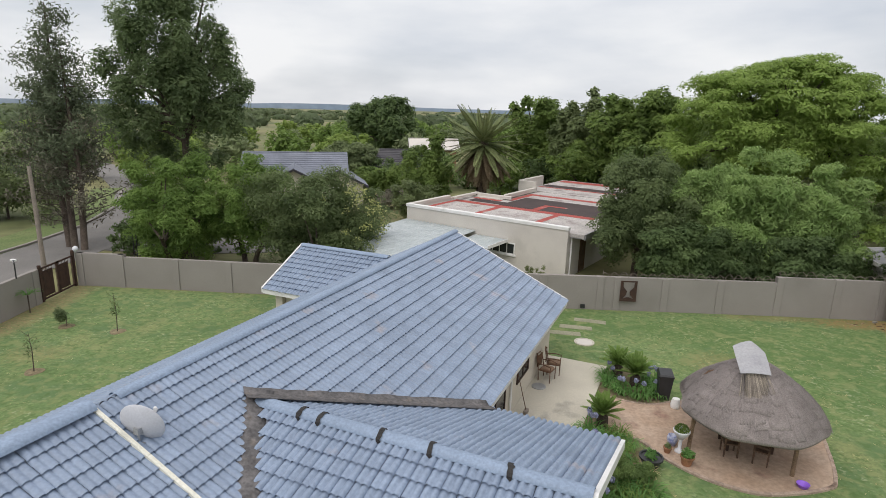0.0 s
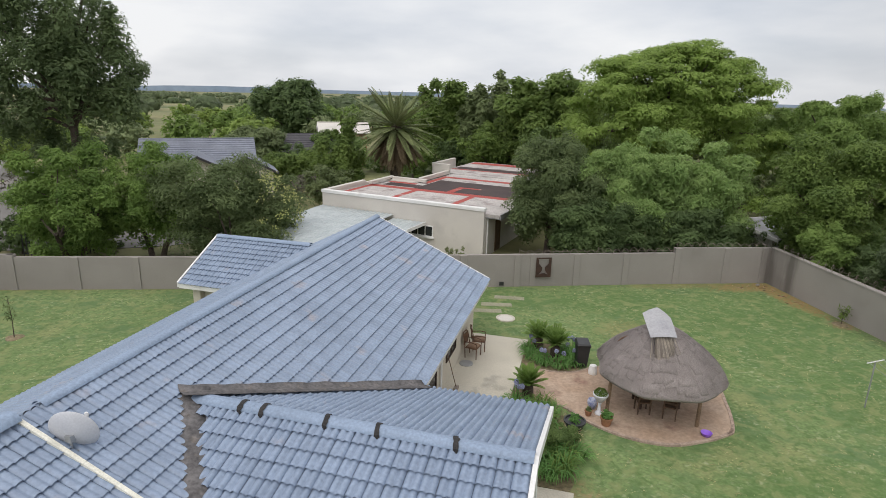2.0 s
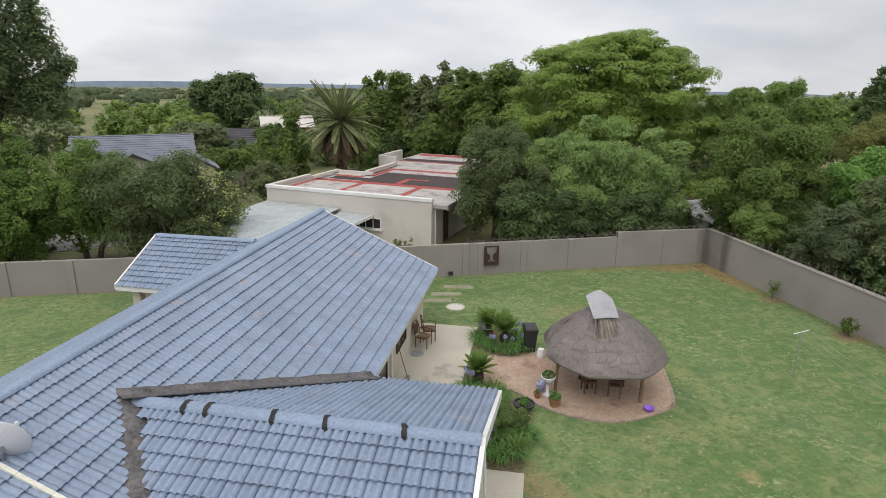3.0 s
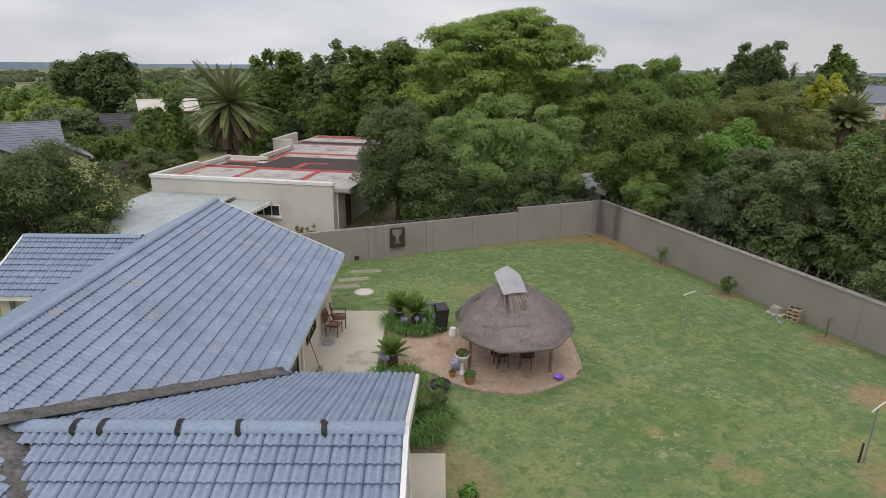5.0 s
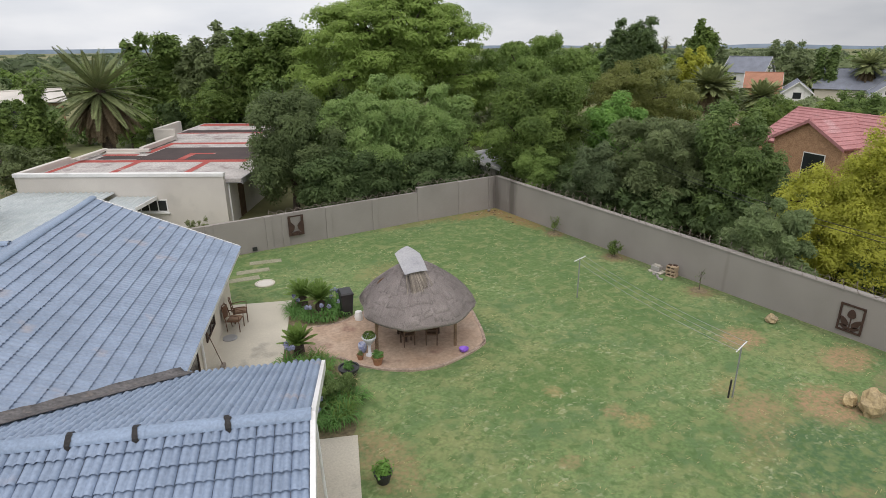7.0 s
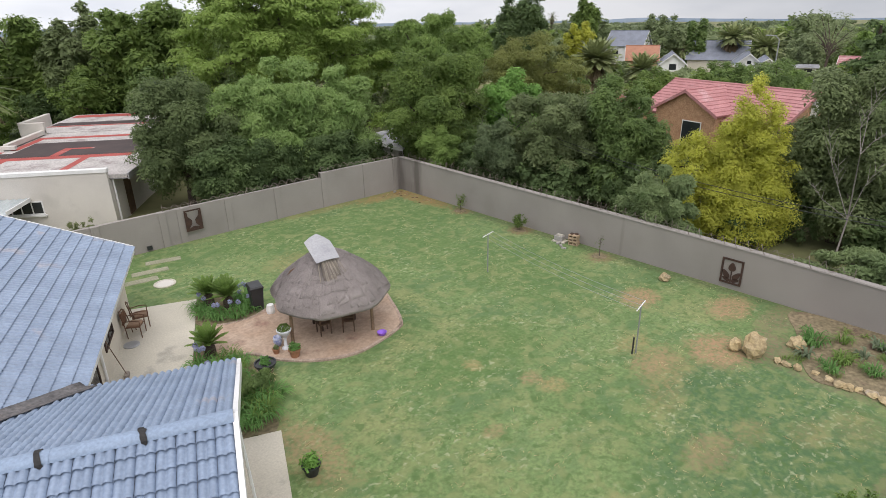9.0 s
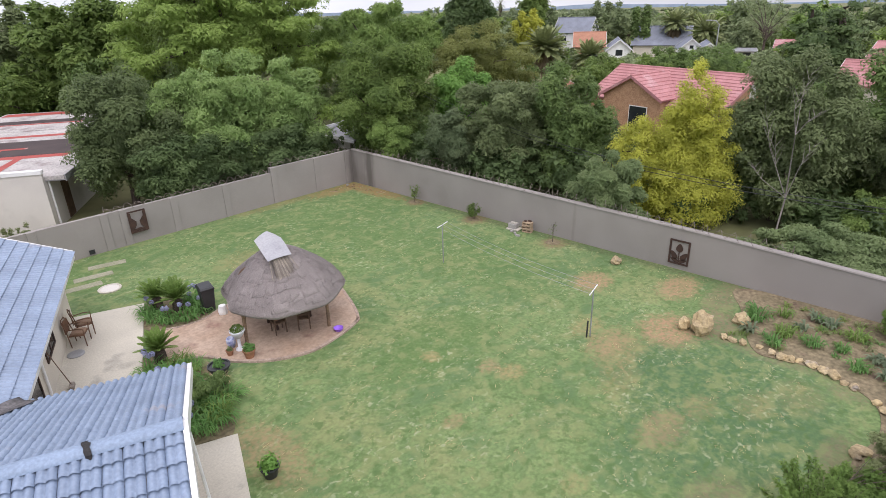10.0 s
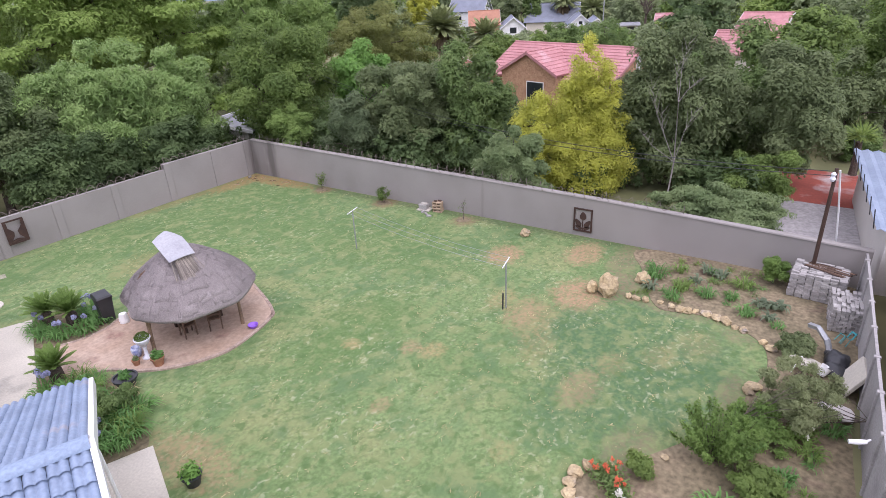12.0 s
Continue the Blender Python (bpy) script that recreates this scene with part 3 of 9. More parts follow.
def build_ground():
    rings = [0, 4, 12, 24, 40, 52, 62, 74, 90, 120, 170, 250, 380, 600, 1000, 1700, 2800, 4600]
    n = 72
    v, f = [(0, 8, 0)], []
    for r in rings[1:]:
        for i in range(n):
            a = 2 * math.pi * i / n
            x, y = r * math.sin(a), 8 + r * math.cos(a)
            v.append((x, y, ground_z(x, y) + (0 if r < 100 else 0.004 * r * noise.noise((x / 300, y / 300, 0)))))
    for i in range(n):
        f.append((0, 1 + (i + 1) % n, 1 + i))
    for k in range(len(rings) - 2):
        for i in range(n):
            a, b = 1 + k * n, 1 + (k + 1) * n
            f.append((a + i, a + (i + 1) % n, b + (i + 1) % n, b + i))
    g = Geo()
    g.add(v, f)
    solid("ground", g, M_VELD, "wide dry grassland falling away to the horizon", "ground", kind="structure", smooth=True)
    # far hills along the skyline
    h = Geo()
    pts = []
    for i in range(121):
        a = radians(-75 + 185 * i / 120)
        hgt = (30 if a < 0.35 else 14) + 22 * noise.noise((i * 0.11, 3.3, 0)) + 7 * noise.noise((i * 0.42, 1.3, 0))
        d = 4300
        low = ground_z(d * math.sin(a), d * math.cos(a))
        pts += [(d * math.sin(a), d * math.cos(a), low - 32), (d * math.sin(a), d * math.cos(a), low + hgt), ((d + 250) * math.sin(a), (d + 250) * math.cos(a), low - 32)]
    h.add(pts, [q for i in range(120) for q in ((3 * i, 3 * i + 3, 3 * i + 4, 3 * i + 1), (3 * i + 1, 3 * i + 4, 3 * i + 5, 3 * i + 2))])
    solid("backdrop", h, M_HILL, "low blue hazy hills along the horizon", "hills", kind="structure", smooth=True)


build_ground()
LAWN_EDGE = [(-19.1, -6), (-19.1, 30.0), (4.0, 28.8), (17.3, 28.55), (22.75, 28.3), (22.75, -2.1), (8, -2.1), (8, -6)]
lawn = bmesh.new()
vs = [lawn.verts.new((x, y, 0.012)) for x, y in LAWN_EDGE]
lawn.faces.new(vs)
me = bpy.data.meshes.new("lawn")
lawn.to_mesh(me)
lawn.free()
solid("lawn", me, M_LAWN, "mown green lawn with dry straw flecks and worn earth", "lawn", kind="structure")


def strip_poly(name, line, width, z, material, label, category, kind="structure", thick=0.04):
    """A flat ribbon such as a road along a line."""
    v, f = [], []
    for i, p in enumerate(line):
        p = Vector((*p, 0))
        d = (Vector((*line[min(i + 1, len(line) - 1)], 0)) - Vector((*line[max(i - 1, 0)], 0))).normalized()
        s = Vector((d.y, -d.x, 0)) * width / 2
        zz = z + fall((p - Vector((0, 8, 0))).length)
        v += [p + s + Vector((0, 0, zz)), p - s + Vector((0, 0, zz)), p + s + Vector((0, 0, zz - thick)), p - s + Vector((0, 0, zz - thick))]
    for i in range(len(line) - 1):
        a, b = 4 * i, 4 * i + 4
        f += [(a, b, b + 1, a + 1), (a, a + 2, b + 2, b), (a + 1, b + 1, b + 3, a + 3)]
    return solid(name, Geo().add(v, f), material, label, category, kind=kind)


ROAD = [(-30, -10), (-27.5, 10), (-26.0, 24), (-25.2, 32), (-24.6, 38), (-24.6, 44), (-26.5, 52), (-31, 61), (-40, 74), (-60, 95)]
strip_poly("road", ROAD, 5.6, 0.03, M_ASPHALT, "grey asphalt suburban road with dusty edges", "road")
strip_poly("driveway", [(-21.6, 39.8), (-17, 39.5), (-12.5, 40.2), (-9, 42.5)], 5.0, 0.035, M_ASPHALT, "grey driveway under the garden trees", "driveway", thick=0.03)
VERGE = mat("verge_grass", (0.12, 0.17, 0.06), (0.17, 0.205, 0.085), 0.4, 0.97, 9, 0.25, 0.6)
strip_poly("pavement", [(-34, -10), (-31.5, 10), (-30.2, 24), (-29.4, 32), (-28.8, 38), (-29, 44), (-31, 53), (-36, 63)], 3.2, 0.05, VERGE, "grassy pavement beside the road", "pavement", thick=0.05)
kerb_line = [(-32.5, -10), (-30.2, 10), (-28.7, 24), (-27.9, 32), (-27.35, 38), (-27.4, 44), (-29.4, 52.5), (-34, 62)]
strip_poly("kerb", kerb_line, 0.22, 0.16, M_WALL, "dusty concrete kerb along the road", "kerb", thick=0.16)

# ---- garden walls ----
def wall_run(name, a, b, height, thick, material, label, posts, post_h=0.0, coping=0.0, half=0.17):
    """A straight wall from a to b with pilasters, each a part of it. height: one value or one at each end."""
    d = Vector((b[0] - a[0], b[1] - a[1], 0))
    length = d.length
    m = Matrix.Translation((a[0], a[1], 0)) @ Matrix.Rotation(math.atan2(d.y, d.x), 4, "Z")
    h0, h1 = height if isinstance(height, tuple) else (height, height)
    w = thing(name, label, "wall", m, kind="structure")
    g = Geo()
    g.add([(0, 0, 0), (length, 0, 0), (length, thick, 0), (0, thick, 0), (0, 0, h0), (length, 0, h1), (length, thick, h1), (0, thick, h0)],
          [(3, 2, 1, 0), (4, 5, 6, 7), (0, 1, 5, 4), (1, 2, 6, 5), (2, 3, 7, 6), (3, 0, 4, 7)])
    part("panel", g, material, w)
    if coping:
        c = Geo()
        c.add([(0, -0.04, h0 + 0.002), (length, -0.04, h1 + 0.002), (length, thick + 0.04, h1 + 0.002), (0, thick + 0.04, h0 + 0.002), (0, -0.02, h0 + coping), (length, -0.02, h1 + coping), (length, thick + 0.02, h1 + coping), (0, thick + 0.02, h0 + coping)],
              [(3, 2, 1, 0), (4, 5, 6, 7), (0, 1, 5, 4), (1, 2, 6, 5), (2, 3, 7, 6), (3, 0, 4, 7)])
        part("coping", c, material, w)
    for s in posts:
        h = h0 + (h1 - h0) * s / length
        part("pilaster", Geo().box(s - half, -0.055, 0, s + half, thick + 0.03, h + post_h, bevel=0.012), material, w)
    return w


def spaced(first, step, last):
    out = []
    while first <= last:
        out.append(first)
        first += step
    return out


wall_run("wall_north_1", (-19.1, 30.15), (-16.4, 30.0), 1.80, 0.2, M_WALL, "taupe plastered boundary wall beside the rusty gate", [0.25, 2.5])
wall_run("wall_north_2", (-16.4, 30.0), (4.0, 28.85), 1.67, 0.2, M_WALL, "taupe plastered boundary wall with shallow pilasters", spaced(2.8, 2.86, 20.3), 0.004)
wall_run("wall_north_3", (4.0, 28.85), (17.25, 28.6), 1.76, 0.2, M_WALL, "taupe plastered boundary wall with paired pilasters", [1.6, 4.5, 5.35, 7.75, 10.5], 0.004)
wall_run("wall_north_4", (17.25, 28.6), (22.8, 28.35), 2.04, 0.2, M_WALL, "taller stretch of taupe plastered boundary wall", [0.17, 3.0, 5.2], 0.004)
wall_run("wall_east_1", (22.8, 28.35), (22.8, 7.0), (2.04, 1.72), 0.22, M_WALL, "smooth taupe plastered wall topped with razor wire", [], 0, 0.05)
wall_run("wall_east_2", (22.8, 7.0), (22.8, -2.3), (1.72, 1.42), 0.22, M_WALL, "smooth taupe plastered wall stepping down behind the flower bed", [], 0, 0.05)
W_PRECAST = mat("bare_precast_concrete", (0.36, 0.345, 0.33), (0.30, 0.285, 0.275), 0.6, 0.92, 20, 0.14, 0.3, c3=(0.23, 0.22, 0.21), c3_scale=0.8)
wall_run("wall_south", (22.6, -2.08), (4.5, -2.6), (1.45, 1.85), 0.07, W_PRECAST, "bare grey precast concrete wall with posts", spaced(0.6, 1.55, 17.5), 0.02, half=0.055)
wall_run("wall_west", (-19.1, -6), (-19.1, 27.3), 1.72, 0.2, M_WALL, "taupe plastered street wall", spaced(3.0, 3.0, 33), 0.004)


def gate():
    gt = thing("metal_gate", "rusty brown steel double gate with solid panels", "gate", pose(-19.1, 27.32, 0.03, 0, 0, 90))
    part("gate_post", Geo().box(-0.02, -0.06, 0, 0.1, 0.06, 1.85), M_RUST, gt)
    part("gate_post", Geo().box(2.58, -0.06, 0, 2.7, 0.06, 1.95), M_RUST, gt)
    for x0 in (0.14, 1.37):
        leaf = part("gate_leaf", Geo().box(x0, -0.03, 0.06, x0 + 0.06, 0.03, 1.7).box(x0 + 1.13, -0.03, 0.06, x0 + 1.19, 0.03, 1.7).box(x0, -0.03, 0.06, x0 + 1.19, 0.03, 0.14).box(x0, -0.03, 1.62, x0 + 1.19, 0.03, 1.7), M_RUST, gt)
        part("sheet_panel", Geo().box(x0 + 0.10, -0.012, 0.2, x0 + 0.82, 0.012, 1.5, bevel=0.006), M_RUST, leaf)
        for k in range(5):
            part("bar", Geo().box(x0 + 0.1 + k * 0.23, -0.018, 0.14, x0 + 0.125 + k * 0.23, -0.013, 1.62), M_RUST, leaf)


gate()

# ---- the house, with its frame turned to its own axis ----
TURN = pose(0, 0, 0, 0, 0, -23)
U0, U1 = -5.0, 23.2           # main roof, along the ridge
VM, ZM = -8.78, 4.73          # main ridge
VE, VW, EZ = -3.80, -13.27, 2.46
UC, ZC, VG, UN, US = 9.02, 4.04, -0.39, 13.53, 4.51   # cross wing
VT = VE - (ZC - EZ) / ((ZM - EZ) / (VE - VM))
house = thing("house", "long single-storey house with slate-blue tiled gable roofs", "house", TURN)


def slab_between(a, b, c, d, thick):
    """A sloping plate with corners a b c d on its upper face."""
    q = [Vector(p) for p in (a, b, c, d)]
    nrm = (q[1] - q[0]).cross(q[2] - q[0]).normalized()
    if nrm.z < 0:
        nrm = -nrm
    low = [p - nrm * thick for p in q]
    return [*q, *low], [(0, 1, 2, 3), (7, 6, 5, 4), (0, 4, 5, 1), (1, 5, 6, 2), (2, 6, 7, 3), (3, 7, 4, 0)]


roof = part("roof", Geo().add(*slab_between((VM, U0, ZM), (VE, U0, EZ), (VE, U1, EZ), (VM, U1, ZM), 0.12)).add(*slab_between((VM, U1, ZM), (VW, U1, EZ), (VW, U0, EZ), (VM, U0, ZM), 0.12))
            .add(*slab_between((VT, UC, ZC), (VG, UC, ZC), (VG, UN, EZ), (VE, UN, EZ), 0.12)).add(*slab_between((VG, UC, ZC), (VT, UC, ZC), (VE, US, EZ), (VG, US, EZ), 0.12)), M_GREYTILE, house, "slate-blue tiled roof")
walls = Geo()
walls.box(VW + 0.5, U0 + 0.2, 0, VE - 0.5, U1 - 0.35, EZ - 0.1)
walls.box(VE - 0.6, US + 0.5, 0, VG - 0.4, UN - 0.5, EZ - 0.1)
walls.add([(VW + 0.5, U1 - 0.35, EZ - 0.1), (VE - 0.5, U1 - 0.35, EZ - 0.1), (VM, U1 - 0.35, ZM - 0.2), (VW + 0.5, U1 - 0.55, EZ - 0.1), (VE - 0.5, U1 - 0.55, EZ - 0.1), (VM, U1 - 0.55, ZM - 0.2)], [(0, 1, 2), (5, 4, 3), (0, 3, 4, 1), (1, 4, 5, 2), (2, 5, 3, 0)])
walls.add([(VG - 0.4, US + 0.5, EZ - 0.1), (VG - 0.4, UN - 0.5, EZ - 0.1), (VG - 0.4, UC, ZC - 0.2), (VG - 0.6, US + 0.5, EZ - 0.1), (VG - 0.6, UN - 0.5, EZ - 0.1), (VG - 0.6, UC, ZC - 0.2)], [(0, 1, 2), (5, 4, 3), (0, 3, 4, 1), (1, 4, 5, 2), (2, 5, 3, 0)])
part("wall", walls, M_CREAM, house, "cream plastered wall")

TILE_W, SEG = 0.30, 12


def tile_arrays(gauge, width=TILE_W, height=0.034):
    """One double-roll tile: x along the ridge, y down the slope, z out of it."""
    xs = np.linspace(0, width - 0.003, SEG + 1)
    roll = height * np.abs(np.sin(2 * np.pi * xs / width)) ** 0.9
    roll[[0, -1]] -= 0.012
    rows = []
    for y, lift in ((0.0, 0.0), (gauge + 0.040, 0.042), (gauge + 0.040, 0.042), (gauge + 0.008, 0.006)):
        rows.append(np.stack([xs, np.full_like(xs, y), roll + lift], 1))
    v = np.concatenate(rows)
    k = SEG + 1
    q = [(r * k + i, r * k + i + 1, (r + 1) * k + i + 1, (r + 1) * k + i) for r in (0, 2) for i in range(SEG)]
    return v, np.array(q)[:, ::-1]


TILES_LATER = []


def tiled_slope(ridge_a, ridge_b, down, courses, keep, near=None, parent=None, height=0.034):
    """Lays tiles from a ridge line down a slope. keep(along, dist) says where there is a tile, near(...) which are pieces of their own."""
    a, b, down = Vector(ridge_a), Vector(ridge_b), Vector(down)
    r, d = (b - a).normalized(), down.normalized()
    gauge = down.length / courses
    nrm = r.cross(d)
    if nrm.z < 0:
        nrm = -nrm
    rot = np.array([[*r], [*d], [*nrm]])
    n = round((b - a).length / TILE_W)
    wide = (b - a).length / n
    v, q = tile_arrays(gauge, wide, height)
    if r.cross(d).z < 0:
        q = q[:, ::-1]
    vs, qs, count = [], [], 0
    for j in range(courses):
        for i in range(n):
            x, y = i * wide, j * gauge
            if not keep(x + wide / 2, y + gauge / 2):
                continue
            jig = rng.normal(0, 0.004, 3)
            o = np.array(a + r * x + d * y) + np.array(nrm) * 0.012 + jig * (0.6, 0.6, 0.5)
            if near and near(x, y):
                m = Matrix(((r.x, d.x, nrm.x, o[0]), (r.y, d.y, nrm.y, o[1]), (r.z, d.z, nrm.z, o[2]), (0, 0, 0, 1)))
                TILES_LATER.append((round(gauge, 5), wide, height, m, parent))
                continue
            vs.append(v @ rot + o)
            qs.append(q + count * len(v))
            count += 1
    me = quad_mesh("roof_tiles", np.concatenate(vs), np.concatenate(qs), True)
    return part("roof_tiles", me, M_TILE, parent, "slate-blue double-roll roof tiles", kind="stuff")




def main_keep(x, y):
    u = U0 + x
    horiz = y * (VE - VM) / math.hypot(VE - VM, ZM - EZ)
    v = VM + horiz
    if v < VT + 0.0:
        return True
    return abs(u - UC) > (UN - UC) * (v - VT) / (VE - VT) + 0.14


tiled_slope((VM, U0, ZM), (VM, U1, ZM), (VE - VM + 0.03, 0, EZ - ZM - 0.015), 16, main_keep, None, roof)
tiled_slope((VM, U0, ZM), (VM, U1, ZM), (VW - VM - 0.03, 0, EZ - ZM - 0.015), 16, lambda x, y: True, None, roof)


def cross_keep_n(x, y):
    v = VT + x
    return y * (UN - UC) / math.hypot(UN - UC, ZC - EZ) > (v - VE) * 0 + (0 if v > VE else -1) and (v > VE or y * (UN - UC) / math.hypot(UN - UC, ZC - EZ) < (UN - UC) * (v - VT) / (VE - VT) - 0.10)


tiled_slope((VT, UC, ZC), (VG, UC, ZC), (0, UN - UC + 0.03, EZ - ZC - 0.01), 14, cross_keep_n, None, roof, 0.06)
tiled_slope((VT, UC, ZC), (VG, UC, ZC), (0, US - UC - 0.03, EZ - ZC - 0.01), 14, cross_keep_n, lambda x, y: y < 4.0 and x > 0.2, roof, 0.055)


def ridge_caps(a, b, material, parent, length=0.42, r=0.135, lift=0.0):
    """Overlapping half-round caps along a ridge, each a piece of its own."""
    a, b = Vector(a), Vector(b)
    d = (b - a).normalized()
    n = max(1, int((b - a).length / length))
    g = Geo()
    v, f = [], []
    for k, (s, rad) in enumerate(((0, r), ((b - a).length / n + 0.02, r * 1.04))):
        for i in range(9):
            w = math.pi * (0.02 + 0.96 * i / 8)
            v.append((s, rad * 1.05 * math.cos(w), rad * 0.72 * math.sin(w)))
    f = [(i, i + 1, 10 + i, 9 + i) for i in range(8)]
    v += v[9:18] + [(x, y * 0.92, z - 0.014) for x, y, z in v[9:18]]
    f += [(18 + i, 19 + i, 28 + i, 27 + i) for i in range(8)]
    me = g.add(v, f).mesh("ridge_cap", True)
    me.materials.append(material)
    for k in range(n):
        ob = new("ridge_cap", me)
        ob.parent = parent
        ob.matrix_local = Matrix.Translation(a + d * (b - a).length * k / n + Vector((0, 0, lift))) @ Matrix.Rotation(math.atan2(d.y, d.x), 4, "Z")


ridge_caps((VM, 7.0, ZM), (VM, U1 + 0.02, ZM), M_RIDGE, roof, 0.42, 0.135, 0.012)
ridge_caps((VM, U0, ZM + 0.05), (VM, 6.5, ZM + 0.05), M_RIDGE, roof, 0.42, 0.2, 0.0)
ridge_caps((VT + 0.05, UC, ZC), (VG, UC, ZC), M_RIDGE, roof, 1.3, 0.16, 0.015)


def patch_strip(line, half, parent, normals, ragged=0.06, lift=0.10):
    """A torch-on membrane laid over a valley with uneven rims."""
    (a, b), (na, nb) = [Vector(p) for p in line], normals
    d = (b - a)
    n = 26
    v, f = [], []
    for i in range(n + 1):
        p = a + d * i / n
        for k, (w, nn) in enumerate(((-half[0], na), (0, na + nb), (half[1], nb))):
            side = d.normalized().cross(nn).normalized() * (1 if k else 1)
            j = ragged * noise.noise((i * 0.9 + k * 7, half[0] * 9, 2.0)) if k != 1 else 0
            s = d.normalized().cross(nn.normalized())
            v.append(p + s * (w + (j if w > 0 else -j)) + nn.normalized() * (lift + 0.012 * noise.noise((i * 0.7, k, 5))))
    for i in range(n):
        for k in range(2):
            f.append((3 * i + k, 3 * i + 3 + k, 3 * i + 4 + k, 3 * i + 1 + k))
    me = Geo().add(v, f).mesh("valley_membrane", True)
    ob = part("valley_membrane", me, M_MEMBRANE, parent, "dark bitumen valley membrane")
    ob.modifiers.new("thickness", "SOLIDIFY").thickness = 0.02
    return ob


n_main = Vector((ZM - EZ, 0, VE - VM)).normalized()
n_north = Vector((0, ZC - EZ, UN - UC)).normalized()
n_south = Vector((0, -(ZC - EZ), UC - US)).normalized()
patch_strip(((VT - 0.25, UC - 0.12, ZC + 0.1), (VE + 0.05, UN + 0.05, EZ + 0.0)), (0.20, 0.40), roof, (n_main, n_north), lift=0.085)
patch_strip(((VE + 0.05, US - 0.05, EZ + 0.0), (VT - 0.25, UC + 0.12, ZC + 0.1)), (0.36, 0.42), roof, (n_south, n_main))
for v in (-6.1, -5.63, -4.3, -3.27, -1.78):
    g = Geo()
    pts, fs = [], []
    for i in range(9):
        w = math.pi * (0.0 + i / 8)
        jit = 0.06 * noise.noise((i * 0.9, v * 3, 1))
        for s in (-0.04 - 0.9 * abs(jit), 0.045 + jit):
            pts.append((v + s + 0.12 * (i / 8 - 0.5) * (0.6 if v > -5 else 0.2), UC + 0.205 * math.cos(w), ZC + 0.0 + 0.15 * math.sin(w) - (0.02 if i in (0, 8) else 0)))
    fs = [(2 * i, 2 * i + 1, 2 * i + 3, 2 * i + 2) for i in range(8)]
    part("joint_patch", g.add(pts, fs), M_TAR, roof, "black bitumen patch over a ridge joint")

# white barge boards and fascias
def board(a, b, w, h, material, name="barge_board", lift=0.0):
    a, b = Vector(a), Vector(b)
    d = (b - a)
    side = Vector((d.y, -d.x, 0)).normalized() * w / 2
    up = Vector((0, 0, 1))
    v = [a + side - up * h, a - side - up * h, a - side + up * lift, a + side + up * lift, b + side - up * h, b - side - up * h, b - side + up * lift, b + side + up * lift]
    return part(name, Geo().add(v, [(0, 1, 2, 3), (7, 6, 5, 4), (0, 4, 5, 1), (1, 5, 6, 2), (2, 6, 7, 3), (3, 7, 4, 0)]), material, house, "white painted board" if material is M_WHITE else "")


board((VG + 0.05, UC, ZC + 0.09), (VG + 0.05, UN + 0.03, EZ + 0.07), 0.09, 0.24, M_WHITE)
board((VG + 0.05, UC, ZC + 0.09), (VG + 0.05, US - 0.03, EZ + 0.07), 0.09, 0.24, M_WHITE)
board((VM, U1 + 0.03, ZM + 0.07), (VE + 0.03, U1 + 0.03, EZ + 0.06), 0.05, 0.20, M_WHITE)
board((VM, U1 + 0.03, ZM + 0.07), (VW - 0.03, U1 + 0.03, EZ + 0.06), 0.05, 0.20, M_WHITE)
board((VE + 0.02, UN + 0.2, EZ + 0.0), (VE + 0.02, U1, EZ + 0.0), 0.03, 0.20, M_WHITE, "fascia")
board((VE + 0.3, UN + 0.02, EZ + 0.0), (VG, UN + 0.02, EZ + 0.0), 0.03, 0.20, M_WHITE, "fascia")
board((VW - 0.02, U0, EZ), (VW - 0.02, U1, EZ), 0.03, 0.20, M_WHITE, "fascia")
# cream batten standing on the slope where two stretches of roof meet
tmain = (ZM - EZ) / (VE - VM)
g = Geo()
for k in range(4):
    v0, v1 = VM + 0.12 + k * 1.25, VM + 0.12 + (k + 1) * 1.25 - 0.006
    z0, z1 = ZM - (v0 - VM) * tmain, ZM - (v1 - VM) * tmain
    g.add([(v0, 6.49, z0), (v1, 6.49, z1), (v1, 6.57, z1), (v0, 6.57, z0), (v0, 6.49, z0 + 0.115), (v1, 6.49, z1 + 0.115), (v1, 6.57, z1 + 0.115), (v0, 6.57, z0 + 0.115)], [(3, 2, 1, 0), (4, 5, 6, 7), (0, 1, 5, 4), (1, 2, 6, 5), (2, 3, 7, 6), (3, 0, 4, 7)])
part("roof_batten", g, M_STRIP, house, "weathered cream timber batten")

# porch wing with its own gable to the west
PU, PZ, PV, PE = 21.35, 3.72, -15.35, 18.65
porch = part("porch_roof", Geo().add(*slab_between((VM - 0.6, PU, PZ), (PV, PU, PZ), (PV, PE, EZ), (VM - 2, PE, EZ), 0.1)).add(*slab_between((PV, PU, PZ), (VM - 0.6, PU, PZ), (VM - 2, 2 * PU - PE, EZ), (PV, 2 * PU - PE, EZ), 0.1)), M_GREYTILE, house, "slate-blue tiled porch roof")
tiled_slope((PV, PU, PZ), (VM - 1.6, PU, PZ), (0, PE - PU - 0.03, EZ - PZ - 0.01), 10, lambda x, y: True, None, porch)
tiled_slope((PV, PU, PZ), (VM - 1.6, PU, PZ), (0, PU - PE + 0.03, EZ - PZ - 0.01), 10, lambda x, y: True, None, porch)
ridge_caps((PV, PU, PZ), (VM - 2.2, PU, PZ), M_RIDGE, porch, 0.42, 0.15, 0.01)
